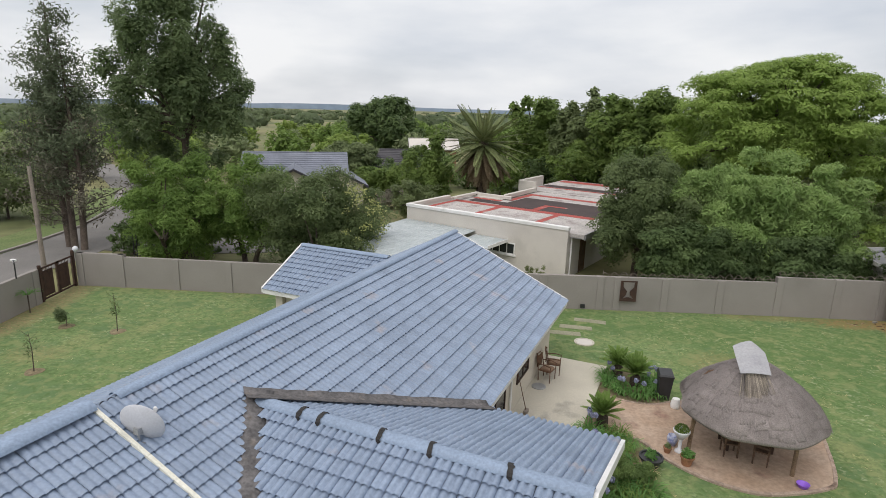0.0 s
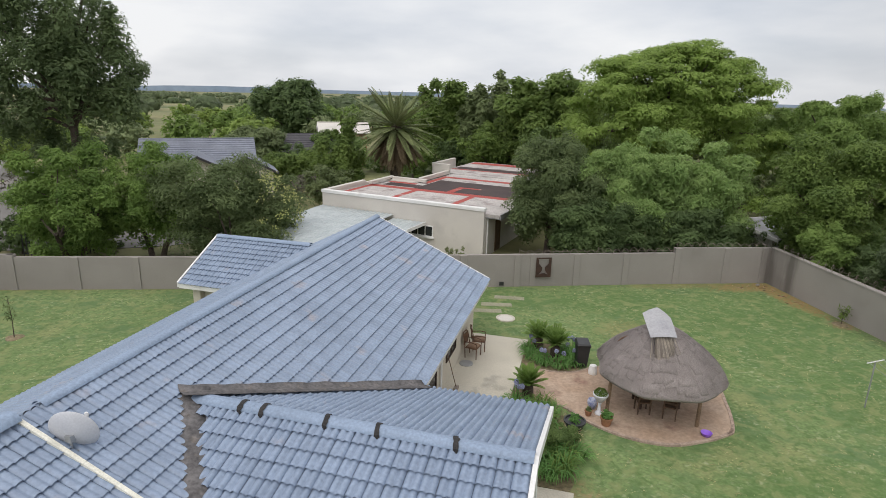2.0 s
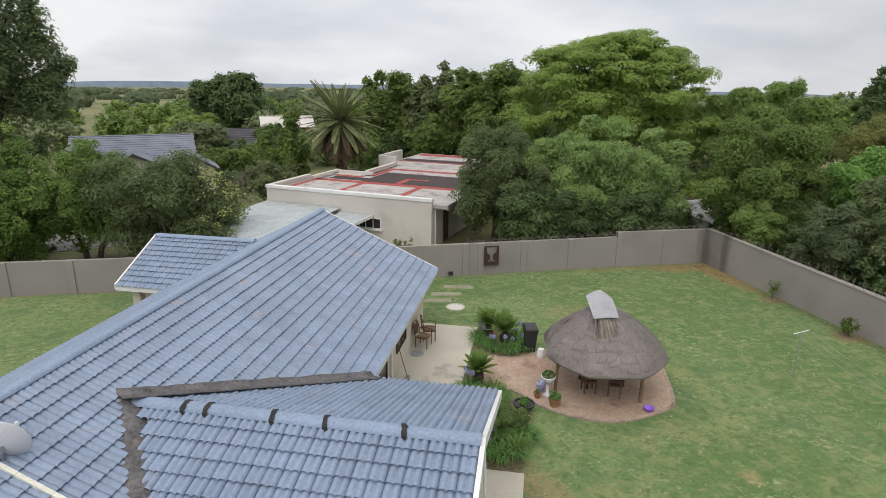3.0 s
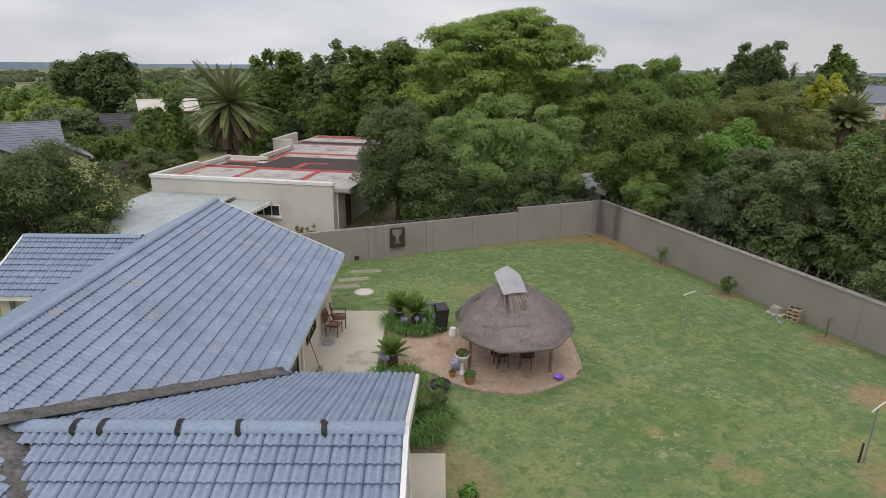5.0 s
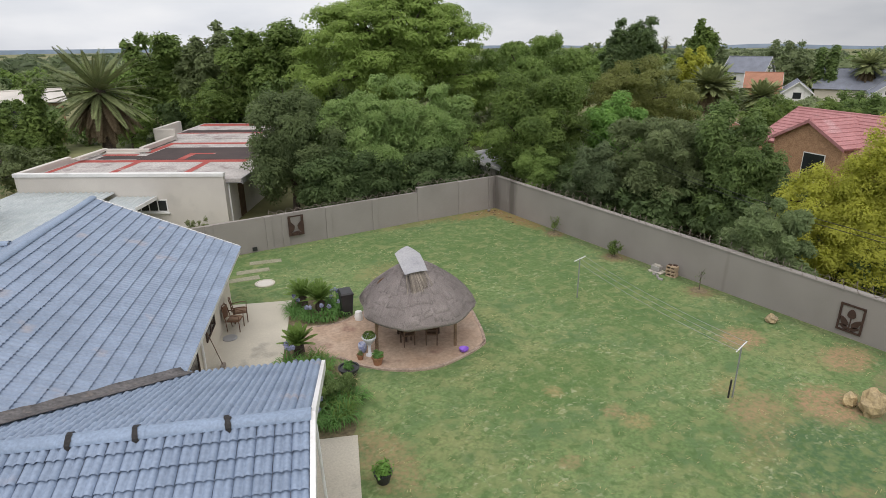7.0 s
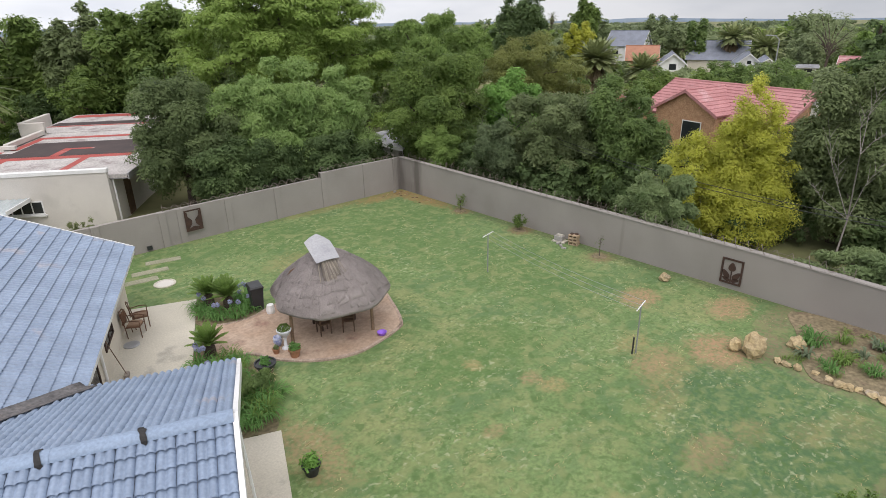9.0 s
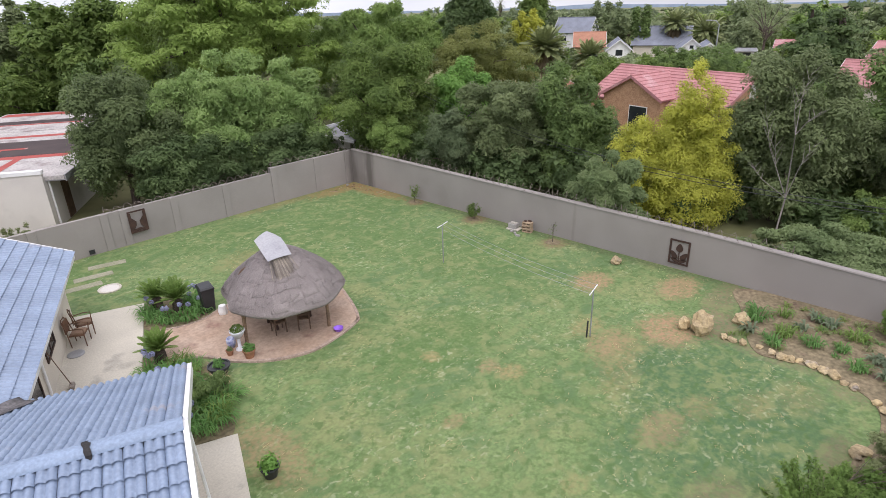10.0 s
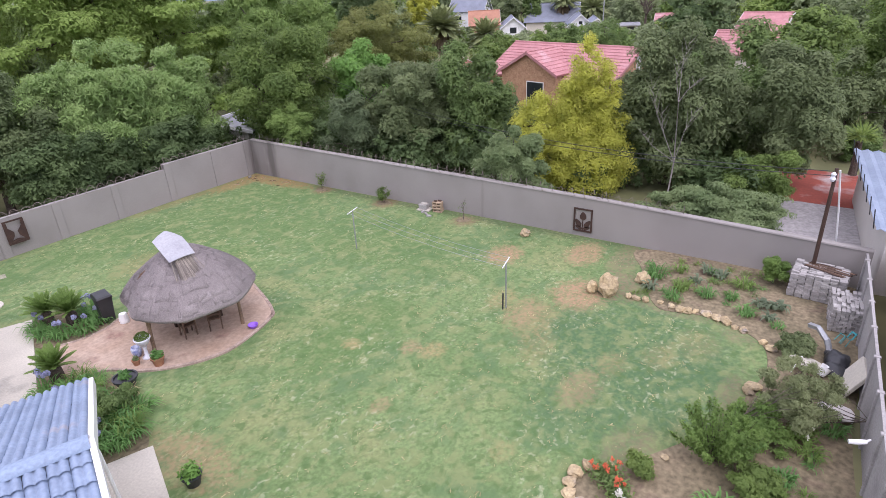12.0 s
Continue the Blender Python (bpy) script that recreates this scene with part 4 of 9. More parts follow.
board((PV - 0.04, PU, PZ + 0.09), (PV - 0.04, PE - 0.03, EZ + 0.07), 0.07, 0.22, M_WHITE)
board((PV - 0.04, PU, PZ + 0.09), (PV - 0.04, 2 * PU - PE + 0.03, EZ + 0.07), 0.07, 0.22, M_WHITE)
board((PV, PE - 0.02, EZ + 0.02), (VM - 4.4, PE - 0.02, EZ + 0.02), 0.03, 0.2, M_WHITE, "fascia")
part("porch_wall", Geo().box(PV + 0.75, PE + 0.5, 0, VW + 0.6, 2 * PU - PE - 0.5, EZ - 0.08), M_CREAM, house)
part("porch_column", Geo().box(PV + 0.35, PE + 0.3, 0, PV + 0.7, PE + 0.65, EZ - 0.08, bevel=0.02), M_CREAM, house)

# doors, windows and pipe on the patio side
def house_window(x, y0, y1, z0, z1):
    w = part("window", Geo().box(x - 0.04, y0, z0, x + 0.035, y0 + 0.06, z1).box(x - 0.04, y1 - 0.06, z0, x + 0.035, y1, z1).box(x - 0.04, y0 + 0.06, z0, x + 0.035, y1 - 0.06, z0 + 0.06).box(x - 0.04, y0 + 0.06, z1 - 0.06, x + 0.035, y1 - 0.06, z1).box(x - 0.03, (y0 + y1) / 2 - 0.03, z0 + 0.06, x + 0.03, (y0 + y1) / 2 + 0.03, z1 - 0.06), M_DARKWOOD, house, "dark framed window")
    part("pane", Geo().box(x - 0.02, y0 + 0.06, z0 + 0.06, x + 0.012, (y0 + y1) / 2 - 0.03, z1 - 0.06), M_GLASS, w)
    part("pane", Geo().box(x - 0.02, (y0 + y1) / 2 + 0.03, z0 + 0.06, x + 0.012, y1 - 0.06, z1 - 0.06), M_GLASS, w)


XW = VE - 0.5
house_window(XW + 0.01, 15.0, 16.9, 0.1, 2.05)
house_window(XW + 0.01, 18.2, 19.6, 0.9, 2.05)
part("downpipe", Geo().tube([(XW + 0.06, 17.4, 0.1), (XW + 0.06, 17.4, 2.2), (VE - 0.05, 17.4, 2.4)], 0.04, 8), M_WHITE, house, "white plastic downpipe")
part("downpipe", Geo().tube([(VG + 0.12, UC + 0.9, 0.1), (VG + 0.0, UC + 0.9, 3.2)], 0.035, 8), M_WHITE, house, "white plastic downpipe")


def dish():
    m = TURN @ pose(-7.80, 6.67, 4.28)
    d = thing("satellite_dish", "round grey satellite dish bolted to the tiled roof", "satellite dish", m)
    prof = [(0.001, 0.0), (0.12, 0.012), (0.25, 0.05), (0.36, 0.105), (0.40, 0.135), (0.41, 0.145), (0.40, 0.15), (0.36, 0.118), (0.25, 0.063), (0.12, 0.026), (0.001, 0.014)]
    tip = pose(0, 0, 0.27, 76, 0, 198)
    part("reflector", Geo().lathe(prof, 32, tip), M_DISH, d, smooth=True)
    part("mount", Geo().tube([(0, 0, -0.02), (0.0, 0.0, 0.2), (0.04, 0.02, 0.25)], 0.024, 8).box(-0.1, -0.1, -0.03, 0.1, 0.1, 0.0).box(-0.06, -0.05, 0.17, 0.06, 0.05, 0.29), M_STEEL, d, "steel mounting bracket")
    a, b = tip @ Vector((0, -0.38, 0.12)), tip @ Vector((0, -0.12, 0.52))
    part("feed_arm", Geo().tube([a, b], 0.014, 6), M_STEEL, d)
    part("receiver", Geo().tube([b, b + (b - a).normalized() * 0.02 + Vector((0, 0, 0.05)), b + Vector((-0.06, 0.05, 0.05))], [0.025, 0.04, 0.03], 8), M_WHITE, d)


dish()

# ---- patio, slab and stepping stones ----
solid("patio", Geo().box(VE - 0.52, UN - 0.5, 0.0, -1.95, 23.0, 0.06, bevel=0.01), M_CONC, "pale worn concrete patio slab beside the house", "patio", TURN, kind="structure")
solid("pavement_1", Geo().box(VG - 0.42, 2.0, 0.0, 0.40, 13.65, 0.05, bevel=0.01), M_CONC, "pale concrete apron along the gable wall", "pavement", TURN, kind="structure")
for k, (u, v) in enumerate(((27.9, -3.5), (26.75, -3.95), (25.8, -4.3))):
    solid("stepping_slab", Geo().box(-0.75, -0.22, 0, 0.75, 0.22, 0.035, bevel=0.02), M_SLAB, "weathered concrete stepping slab in the lawn", "paving slab", TURN @ pose(v, u, 0, 0, 0, 8 + 3 * k), group="stepping slabs")
cover = thing("manhole_cover", "round pale concrete manhole cover set in the lawn", "manhole cover", pose(6.83, 24.4, 0))
part("rim", Geo().lathe([(0.44, 0.0), (0.44, 0.05), (0.36, 0.055), (0.36, 0.03)], 28), M_CONC, cover)
part("lid", Geo().lathe([(0.35, 0.0), (0.35, 0.045), (0.30, 0.06), (0.1, 0.062)], 28), M_NWALL, cover)

# ---- trees and shrubs ----
def unit(n, r):
    v = r.normal(size=(n, 3))
    return v / np.linalg.norm(v, axis=1, keepdims=True)


def leaves(name, centres, outward, size, r, aspect=2.0, loose=0.8, droop=0.0):
    """Small pointed blades at the given centres, facing roughly outward."""
    n = len(centres)
    nrm = outward + loose * unit(n, r)
    nrm /= np.linalg.norm(nrm, axis=1, keepdims=True) + 1e-9
    a = np.cross(nrm, unit(n, r))
    a[:, 2] -= droop
    a /= np.linalg.norm(a, axis=1, keepdims=True) + 1e-9
    b = np.cross(nrm, a)
    s = size * r.uniform(0.6, 1.35, (n, 1))
    la, lb = a * s * aspect / 2, b * s / 2
    v = np.stack([centres - la * 0.9 - lb, centres - la * 0.9 + lb, centres + la * 1.1], 1).reshape(-1, 3)
    return v, np.arange(3 * n).reshape(-1, 3)


def blob(centre, radii, r, n=9, rough=0.34, freq=1.9):
    """A lumpy closed body of quads, the shaded inside of a crown."""
    v, q = [], []
    for j in range(n + 1):
        th = math.pi * j / n
        for i in range(2 * n):
            ph = math.pi * i / n
            d = Vector((math.sin(th) * math.cos(ph), math.sin(th) * math.sin(ph), math.cos(th)))
            p = Vector(centre) + Vector((d.x * radii[0], d.y * radii[1], d.z * radii[2]))
            k = 1 + rough * noise.noise(p * freq)
            v.append(Vector(centre) + Vector((d.x * radii[0], d.y * radii[1], d.z * radii[2])) * k)
    for j in range(n):
        for i in range(2 * n):
            q.append((j * 2 * n + i, (j + 1) * 2 * n + i, (j + 1) * 2 * n + (i + 1) % (2 * n), j * 2 * n + (i + 1) % (2 * n)))
    return np.array([tuple(p) for p in v]), np.array(q)


def boughs(lobes, each, r):
    """Breaks every lobe into leafy boughs that sit on its upper and outer side."""
    out = []
    for c, rad in lobes[:-1]:
        d = unit(each, r)
        d[:, 2] = np.where(d[:, 2] < -0.35, -d[:, 2], d[:, 2])
        for k in d:
            s = r.uniform(0.34, 0.62)
            at = np.array(c) + k * np.array(rad) * r.uniform(0.45, 0.85)
            out.append((tuple(at), (rad[0] * s * r.uniform(0.85, 1.25), rad[1] * s * r.uniform(0.85, 1.25), rad[2] * s * r.uniform(0.7, 1.0))))
    return out + [lobes[-1]]


def crown_mesh(name, lobes, count, size, seed, clump=0.32, core=0.48, aspect=2.0, droop=0.0, loose=0.5, each=7, fill=0.26):
    """A crown of leafy boughs: leaves clothe the upper side of each bough and thin out below it, so that the boughs shade one another and leave gaps."""
    r = np.random.default_rng(seed)

    def clothe(shapes, n, near, far, upper, blade):
        c = np.array([l[0] for l in shapes], float)
        rad = np.array([l[1] for l in shapes], float)
        area = (rad[:, 0] * rad[:, 1] + rad[:, 1] * rad[:, 2] + rad[:, 0] * rad[:, 2])
        which = r.choice(len(c), n, p=area / area.sum())
        d = unit(n, r)
        d[:, 2] = np.where((d[:, 2] < -0.15) & (r.uniform(size=n) < upper), -d[:, 2], d[:, 2])
        p = c[which] + d * rad[which] * (far - (far - near) * np.minimum(1, np.abs(r.normal(0, 0.5, (n, 1))))) + r.normal(size=(n, 3)) * size * 0.5
        return leaves(name, p, d * 0.9 + np.array([0, 0, 0.5]), blade, r, aspect, loose, droop)

    inner = min(0.7, core * 1.35)
    heart = [(lobes[-1][0], [x * inner for x in lobes[-1][1]])]
    sets = [clothe(boughs(lobes, each, r) if each else lobes, int(count * (0.92 - fill)), 1.06 - 1.1 * clump, 1.06, 0.8, size),
            clothe(lobes, int(count * fill), 0.5, 0.95, 0.5, size * 1.15), clothe(lobes[:-1], int(count * 0.08), 0.1, 0.6, 0.3, size * 2.0)]
    if core > 0:
        sets += [clothe(heart, int(count * 0.06), 0.95, 1.25, 0.2, size * 1.7), blob(*heart[0], r, 6)]
    return mixed_mesh(name, sets)


def lobes_in(rx, ry, z0, z1, n, seed, lobe=0.42, top=0.0):
    """Lobes spread over an ellipsoid between two heights; top pushes them towards the upper half."""
    r = np.random.default_rng(seed)
    out = []
    zc, rz = (z0 + z1) / 2, (z1 - z0) / 2
    gold = math.pi * (3 - math.sqrt(5))
    n, lobe = int(n * 1.8), lobe * 0.76
    for i in range(n):
        h = 1 - 2 * (i + 0.5) / n
        h = h * (1 - top) + top * (0.2 + 0.8 * abs(h))
        w = math.sqrt(max(0, 1 - h * h))
        a = i * gold + r.uniform(-0.4, 0.4)
        k = r.uniform(0.56, 0.98)
        s = lobe * r.uniform(0.50, 1.32)
        out.append(((rx * w * math.cos(a) * k, ry * w * math.sin(a) * k, zc + rz * h * k), (rx * s, ry * s, max(rz * s, 0.5 * rx * s))))
    out.append(((0, 0, zc), (rx * 0.55, ry * 0.55, rz * 0.6)))
    return out


def layered_lobes(rx, ry, z0, z1, n, seed):
    """Flat spreading pads of foliage laid over a broad dome, tier upon tier, as an umbrella-crowned tree carries them."""
    r = np.random.default_rng(seed)
    out = []
    gold = math.pi * (3 - math.sqrt(5))
    for i in range(n):
        w = math.sqrt((i + 0.5) / n) * r.uniform(0.9, 1.06)
        a = i * gold + r.uniform(-0.5, 0.5)
        h = z0 + (z1 - z0) * (max(0.0, 1 - w ** 2.4)) ** 0.6 * r.uniform(0.88, 1.0)
        s = r.uniform(0.09, 0.20)
        out.append(((rx * w * math.cos(a) * 0.9, ry * w * math.sin(a) * 0.9, h), (rx * s * r.uniform(0.8, 1.3), ry * s * r.uniform(0.8, 1.3), rx * s * r.uniform(0.42, 0.7))))
        if i % 2 == 0 and w > 0.4:
            out.append(((rx * w * math.cos(a + 0.3) * 0.86, ry * w * math.sin(a + 0.3) * 0.86, h - (z1 - z0) * r.uniform(0.15, 0.42)), (rx * s, ry * s, rx * s * 0.55)))
    out.append(((0, 0, z0 + 0.35 * (z1 - z0)), (rx * 0.66, ry * 0.66, (z1 - z0) * 0.42)))
    return out


def trunk_geo(height, radius, lobes, seed, limbs=6, lean=0.0, stems=1):
    r = np.random.default_rng(seed)
    g = Geo()
    for s in range(stems):
        a0 = r.uniform(0, 6.28)
        bx, by = (0.0, 0.0) if stems == 1 else (0.35 * math.cos(s * 2.4), 0.35 * math.sin(s * 2.4))
        k = 1.0 if stems == 1 else 2.2
        pts = [(bx, by, -0.15), (bx * (1 + 0.3 * k), by * (1 + 0.3 * k) + 0.03, height * 0.3), (bx * (1 + k) + lean * 0.4, by * (1 + k), height * 0.65), (bx * (1 + 1.6 * k) + lean, by * (1 + 1.6 * k), height)]
        g.tube(pts, [radius * 1.25, radius, radius * 0.8, radius * 0.55], 9)
        pick = r.choice(len(lobes), min(limbs, len(lobes)), replace=False)
        for i in pick:
            c = Vector(lobes[i][0])
            a = Vector(pts[2]).lerp(Vector(pts[3]), r.uniform(0.0, 1.0))
            mid = a.lerp(c, 0.5) + Vector((0, 0, 0.12 * (c - a).length))
            g.tube([a, mid, c], [radius * 0.5, radius * 0.32, radius * 0.12], 6)
    return g


def tree(label, x, y, lobes, height, radius, leaf, count, size, seed, category="tree", name="tree", bark=None, turn=0.0, clump=0.32, core=0.48, aspect=2.0, droop=0.0, limbs=6, stems=1, z=None, group="", loose=0.5, each=7, fill=0.26):
    base = ground_z(x, y) if z is None else z
    t = thing(name, label, category, pose(x, y, base, 0, 0, turn), group)
    part("trunk" if name == "tree" else "stem", trunk_geo(height, radius, lobes, seed, limbs, 0.0, stems), bark or M_BARK, t, smooth=True)
    part("crown", crown_mesh("crown", lobes, int(count * (1.5 if size < 0.22 else 1.25)), size * (0.76 if size < 0.22 else 0.88), seed + 1, clump, core, aspect, droop, loose, each, fill), leaf, t)
    return t


# street side
def feathery_tree():
    """Tall sparse tree with thin brownish foliage on upswept branches."""
    r = np.random.default_rng(31)
    t = thing("tree", "tall feathery tree with thin brown-green foliage by the road", "tree", pose(-23.9, 37.6, 0))
    g = Geo()
    crowns = {True: ([], []), False: ([], [])}
    for bx, by, h in ((0, 0, 15.2), (0.8, -0.3, 12.5), (-0.6, 0.4, 11.0)):
        g.tube([(bx, by, -0.1), (bx * 1.3, by + 0.05, h * 0.35), (bx * 1.2, by - 0.1, h * 0.7), (bx, by, h)], [0.22, 0.17, 0.11, 0.03], 8)
        for k in range(50):
            f = 0.14 + 0.84 * k / 50
            a = r.uniform(0, 6.28)
            reach = (3.3 * (1 - f) ** 0.7 + 0.5) * r.uniform(0.55, 1.1)
            p0 = Vector((bx * 1.2, by, h * f))
            p1 = p0 + Vector((math.cos(a) * reach, math.sin(a) * reach, reach * r.uniform(0.1, 0.6)))
            mid = p0.lerp(p1, 0.5) + Vector((0, 0, -0.1))
            g.tube([p0, mid, p1], [0.04, 0.025, 0.01], 4)
            if f < 0.26 and r.uniform() < 0.7:
                continue
            green = h * f > 6.6 + r.normal(0, 1.2)
            n = int((150 if green else 80) * (0.5 + reach / 2))
            s = r.uniform(0.2, 1.05, n)
            base = np.array(p0)[None] * (1 - s[:, None]) + np.array(p1)[None] * s[:, None]
            off = r.normal(size=(n, 3)) * np.array([0.3, 0.3, 0.3])
            crowns[bool(green)][0].append(base + off)
            crowns[bool(green)][1].append(off + np.array([0, 0, 0.3]))
    part("trunk", g, M_BARK, t, smooth=True)
    for green, (pts, outs) in crowns.items():
        v, q = leaves("crown", np.concatenate(pts), np.concatenate(outs), 0.095, r, 2.4, 0.8, 0.3)
        part("crown", mixed_mesh("crown", [(v, q)]), L_FEATHER if green else L_BROWN, t, "dark grey-green needles" if green else "dry brown needles")


feathery_tree()
tree("very tall dark green tree with a dense uneven crown", -20.3, 47.2, lobes_in(5.9, 5.0, 2.6, 19.8, 30, 43, 0.29), 9.0, 0.35, L_TALL, 40000, 0.165, 41, clump=0.42, core=0.34, limbs=18, each=5, fill=0.14)
tree("spreading bright green garden tree on several stems behind the wall", -15.6, 33.9, lobes_in(3.4, 2.6, 0.2, 6.6, 18, 51, 0.38), 2.2, 0.16, L_CITRUS, 26000, 0.10, 51, fill=0.13, stems=3, clump=0.36)
tree("spreading bright green garden tree beside its twin", -11.6, 35.2, lobes_in(2.8, 2.5, 0.3, 6.7, 16, 53, 0.40), 2.4, 0.15, L_CITRUS, 20000, 0.10, 53, fill=0.13, stems=2, clump=0.36)
flowering = tree("dense round shrub with cream blossom over the wall", -6.8, 33.7, lobes_in(4.3, 3.2, 0.3, 6.2, 19, 57, 0.40), 1.6, 0.14, L_SHADE, 30000, 0.095, 57, stems=3, name="shrub", category="shrub", clump=0.26)
r = np.random.default_rng(59)
pp = []
for k in range(46):
    a, h = r.uniform(-1.3, 0.9), r.uniform(-0.55, 0.8)
    c = np.array([3.75 * math.cos(a) * math.sqrt(1 - h * h), 2.95 * math.sin(a) * math.sqrt(1 - h * h) - 0.3, 3.1 + 2.7 * h])
    pp.append(c + r.normal(size=(22, 3)) * 0.14)
pp = np.concatenate(pp)
v, q = leaves("blossom", pp, np.tile((0.4, -0.4, 0.6), (len(pp), 1)), 0.085, r, 1.2)
part("blossom", mixed_mesh("blossom", [(v, q)]), L_CREAM, flowering, "cream blossom heads")

# trees crowding the north boundary
tree("dark grey-green tree with a full crown down to the wall", 11.9, 34.2, lobes_in(3.2, 2.9, 0.3, 7.2, 17, 61, 0.40), 2.4, 0.2, L_SHADE, 34000, 0.105, 61, clump=0.28)
tree("light green feathery tree arching over the wall", 16.7, 33.7, lobes_in(3.8, 3.2, 0.9, 7.6, 19, 63, 0.36, 0.2), 3.2, 0.18, L_SPRAY, 30000, 0.10, 63, fill=0.13, aspect=2.8, droop=0.3)
tree("light green feathery tree with drooping sprays", 21.0, 33.8, lobes_in(3.9, 3.2, 0.7, 7.4, 16, 65, 0.38, 0.15), 3.0, 0.18, L_SPRAY, 24000, 0.10, 65, fill=0.13, aspect=2.8, droop=0.3)
# dark leaf colour on both shrubs also stands in for deep shade beneath the trees
tree("dark undergrowth shrub with fleshy leaves behind the wall", 14.4, 30.6, lobes_in(3.4, 1.3, 0.2, 4.3, 12, 67, 0.42), 1.0, 0.08, L_DARK, 12000, 0.12, 67, name="shrub", category="shrub")
tree("mixed green shrub filling the gap over the wall", 19.4, 30.2, lobes_in(2.6, 1.2, 0.2, 3.7, 10, 69, 0.42), 1.0, 0.08, L_DARK, 12000, 0.12, 69, name="shrub", category="shrub")
tree("huge spreading tree with layered pale green foliage", 27.0, 48.6, layered_lobes(10.0, 8.6, 4.8, 13.7, 116, 71), 7.0, 0.55, L_PALE, 84000, 0.15, 71, clump=0.24, core=0.56, limbs=16, each=4, fill=0.10, loose=0.35)
tree("broad deep green tree beside the huge one", 20.0, 62.0, lobes_in(5.2, 5, 2.0, 12.3, 15, 73, 0.38), 5.0, 0.35, L_MID, 16000, 0.26, 73)
tree("rounded green tree at the far garden corner", 27.1, 29.8, lobes_in(3.9, 3.6, 1.3, 7.7, 16, 75, 0.38), 3.0, 0.2, L_MID, 32000, 0.11, 75, clump=0.30)
tree("leafy green tree leaning over the wall corner", 24.5, 26.5, lobes_in(1.5, 1.6, 1.1, 3.9, 9, 77, 0.42), 1.6, 0.1, L_FIELD, 11000, 0.10, 77)
tree("young lime-green tree with large soft leaves", 31.8, 27.2, lobes_in(1.9, 1.8, 1.6, 6.7, 9, 79, 0.42), 2.6, 0.12, L_FRESH, 9000, 0.15, 79)
tree("blue-grey conifer shrub showing over the wall", 25.3, 22.4, lobes_in(1.5, 1.8, 0.6, 4.7, 8, 81, 0.44), 1.5, 0.1, L_BLUE, 12000, 0.085, 81, aspect=3.0)
tree("dark grey-green olive tree with a wide crown", 28.0, 19.8, lobes_in(2.9, 3.3, 0.5, 6.4, 16, 83, 0.38), 2.4, 0.2, L_OLIVE, 34000, 0.095, 83, aspect=2.6)
tree("dark green tree behind the wall beside the olive", 29.2, 16.7, lobes_in(2.3, 2.2, 0.5, 6.7, 12, 85, 0.40), 2.4, 0.2, L_DEEP, 22000, 0.10, 85, aspect=2.4)
tree("low blue-green conifer bush spilling over the wall", 24.05, 11.75, lobes_in(1.25, 1.85, 0.5, 3.95, 11, 87, 0.40), 1.2, 0.09, L_SPRUCE, 20000, 0.075, 87, name="shrub", category="shrub", aspect=3.0)


def billow_lobes(columns, seed):
    """Rounded billows of foliage heaped over one or more upright domes: x, y, radius, foot, top, count."""
    r = np.random.default_rng(seed)
    out = []
    for cx, cy, r0, z0, z1, n in columns:
        for i in range(n):
            f = (i + 0.5) / n
            a = i * 2.4 + r.uniform(-0.3, 0.3)
            rad = r0 * (1 - f ** 2.2) ** 0.6 * (0.72 + 0.28 * min(1.0, f / 0.22))
            b = r0 * r.uniform(0.26, 0.44) * (1 - 0.25 * f)
            out.append(((cx + max(0.0, rad - b * 0.8) * math.cos(a), cy + max(0.0, rad - b * 0.8) * math.sin(a), z0 + (z1 - z0) * f - b * 0.4), (b, b, b * r.uniform(0.85, 1.15))))
    cx, cy, r0, z0, z1, n = columns[0]
    out.append(((cx, cy, z0 + 0.42 * (z1 - z0)), (r0 * 0.62, r0 * 0.62, (z1 - z0) * 0.42)))
    return out


tree("tall golden-yellow conifer with billowing foliage", 28.0, 10.6, billow_lobes(((0.25, -0.6, 2.6, 0.3, 5.8, 40), (0.2, -0.8, 1.8, 2.6, 7.45, 24), (-0.7, 1.35, 2.15, 0.4, 4.95, 30), (0.5, -1.6, 1.6, 0.4, 6.3, 18)), 89), 3.4, 0.2, L_GOLD, 70000, 0.074, 89, clump=0.22, aspect=1.5, core=0.5, loose=0.4, each=9, fill=0.2)
dark = tree("dark green tree with bare pale branches", 31.1, 6.5, lobes_in(2.8, 3.3, 0.2, 7.0, 18, 91, 0.38), 3.0, 0.2, L_OLIVE, 36000, 0.105, 91)
g = Geo()
root, fork = Vector((-3.3, -1.1, 2.2)), Vector((-3.35, -1.0, 4.9))
g.tube([(-3.0, -0.9, 0.0), root, fork], [0.045, 0.032, 0.02], 7)
for a, tip in ((fork, (-3.2, -1.2, 7.85)), (fork, (-3.3, -0.9, 6.9)), (fork, (-3.1, -1.8, 6.0)), (root, (-3.6, 0.3, 6.2)), (root, (-3.7, 0.45, 3.7)), (root, (-3.2, -1.9, 5.0)), (root, (-3.5, -0.3, 4.9))):
    tip = Vector(tip)
    mid = a.lerp(tip, 0.55) + Vector((0, 0.16, -0.1))
    g.tube([a, mid, tip], [0.016, 0.011, 0.004], 5)
    for s, at in ((-1, 0.0), (1, 0.12), (-1, 0.3), (1, 0.45), (-1, 0.6)):
        q = mid.lerp(tip, at)
        g.tube([q, q.lerp(tip, 0.5) + Vector((0.1, 0.3 * s, 0.16))], [0.011, 0.004], 4)
part("bare_branch", g, M_PALEBARK, dark, "bare pale dead branches", smooth=True)
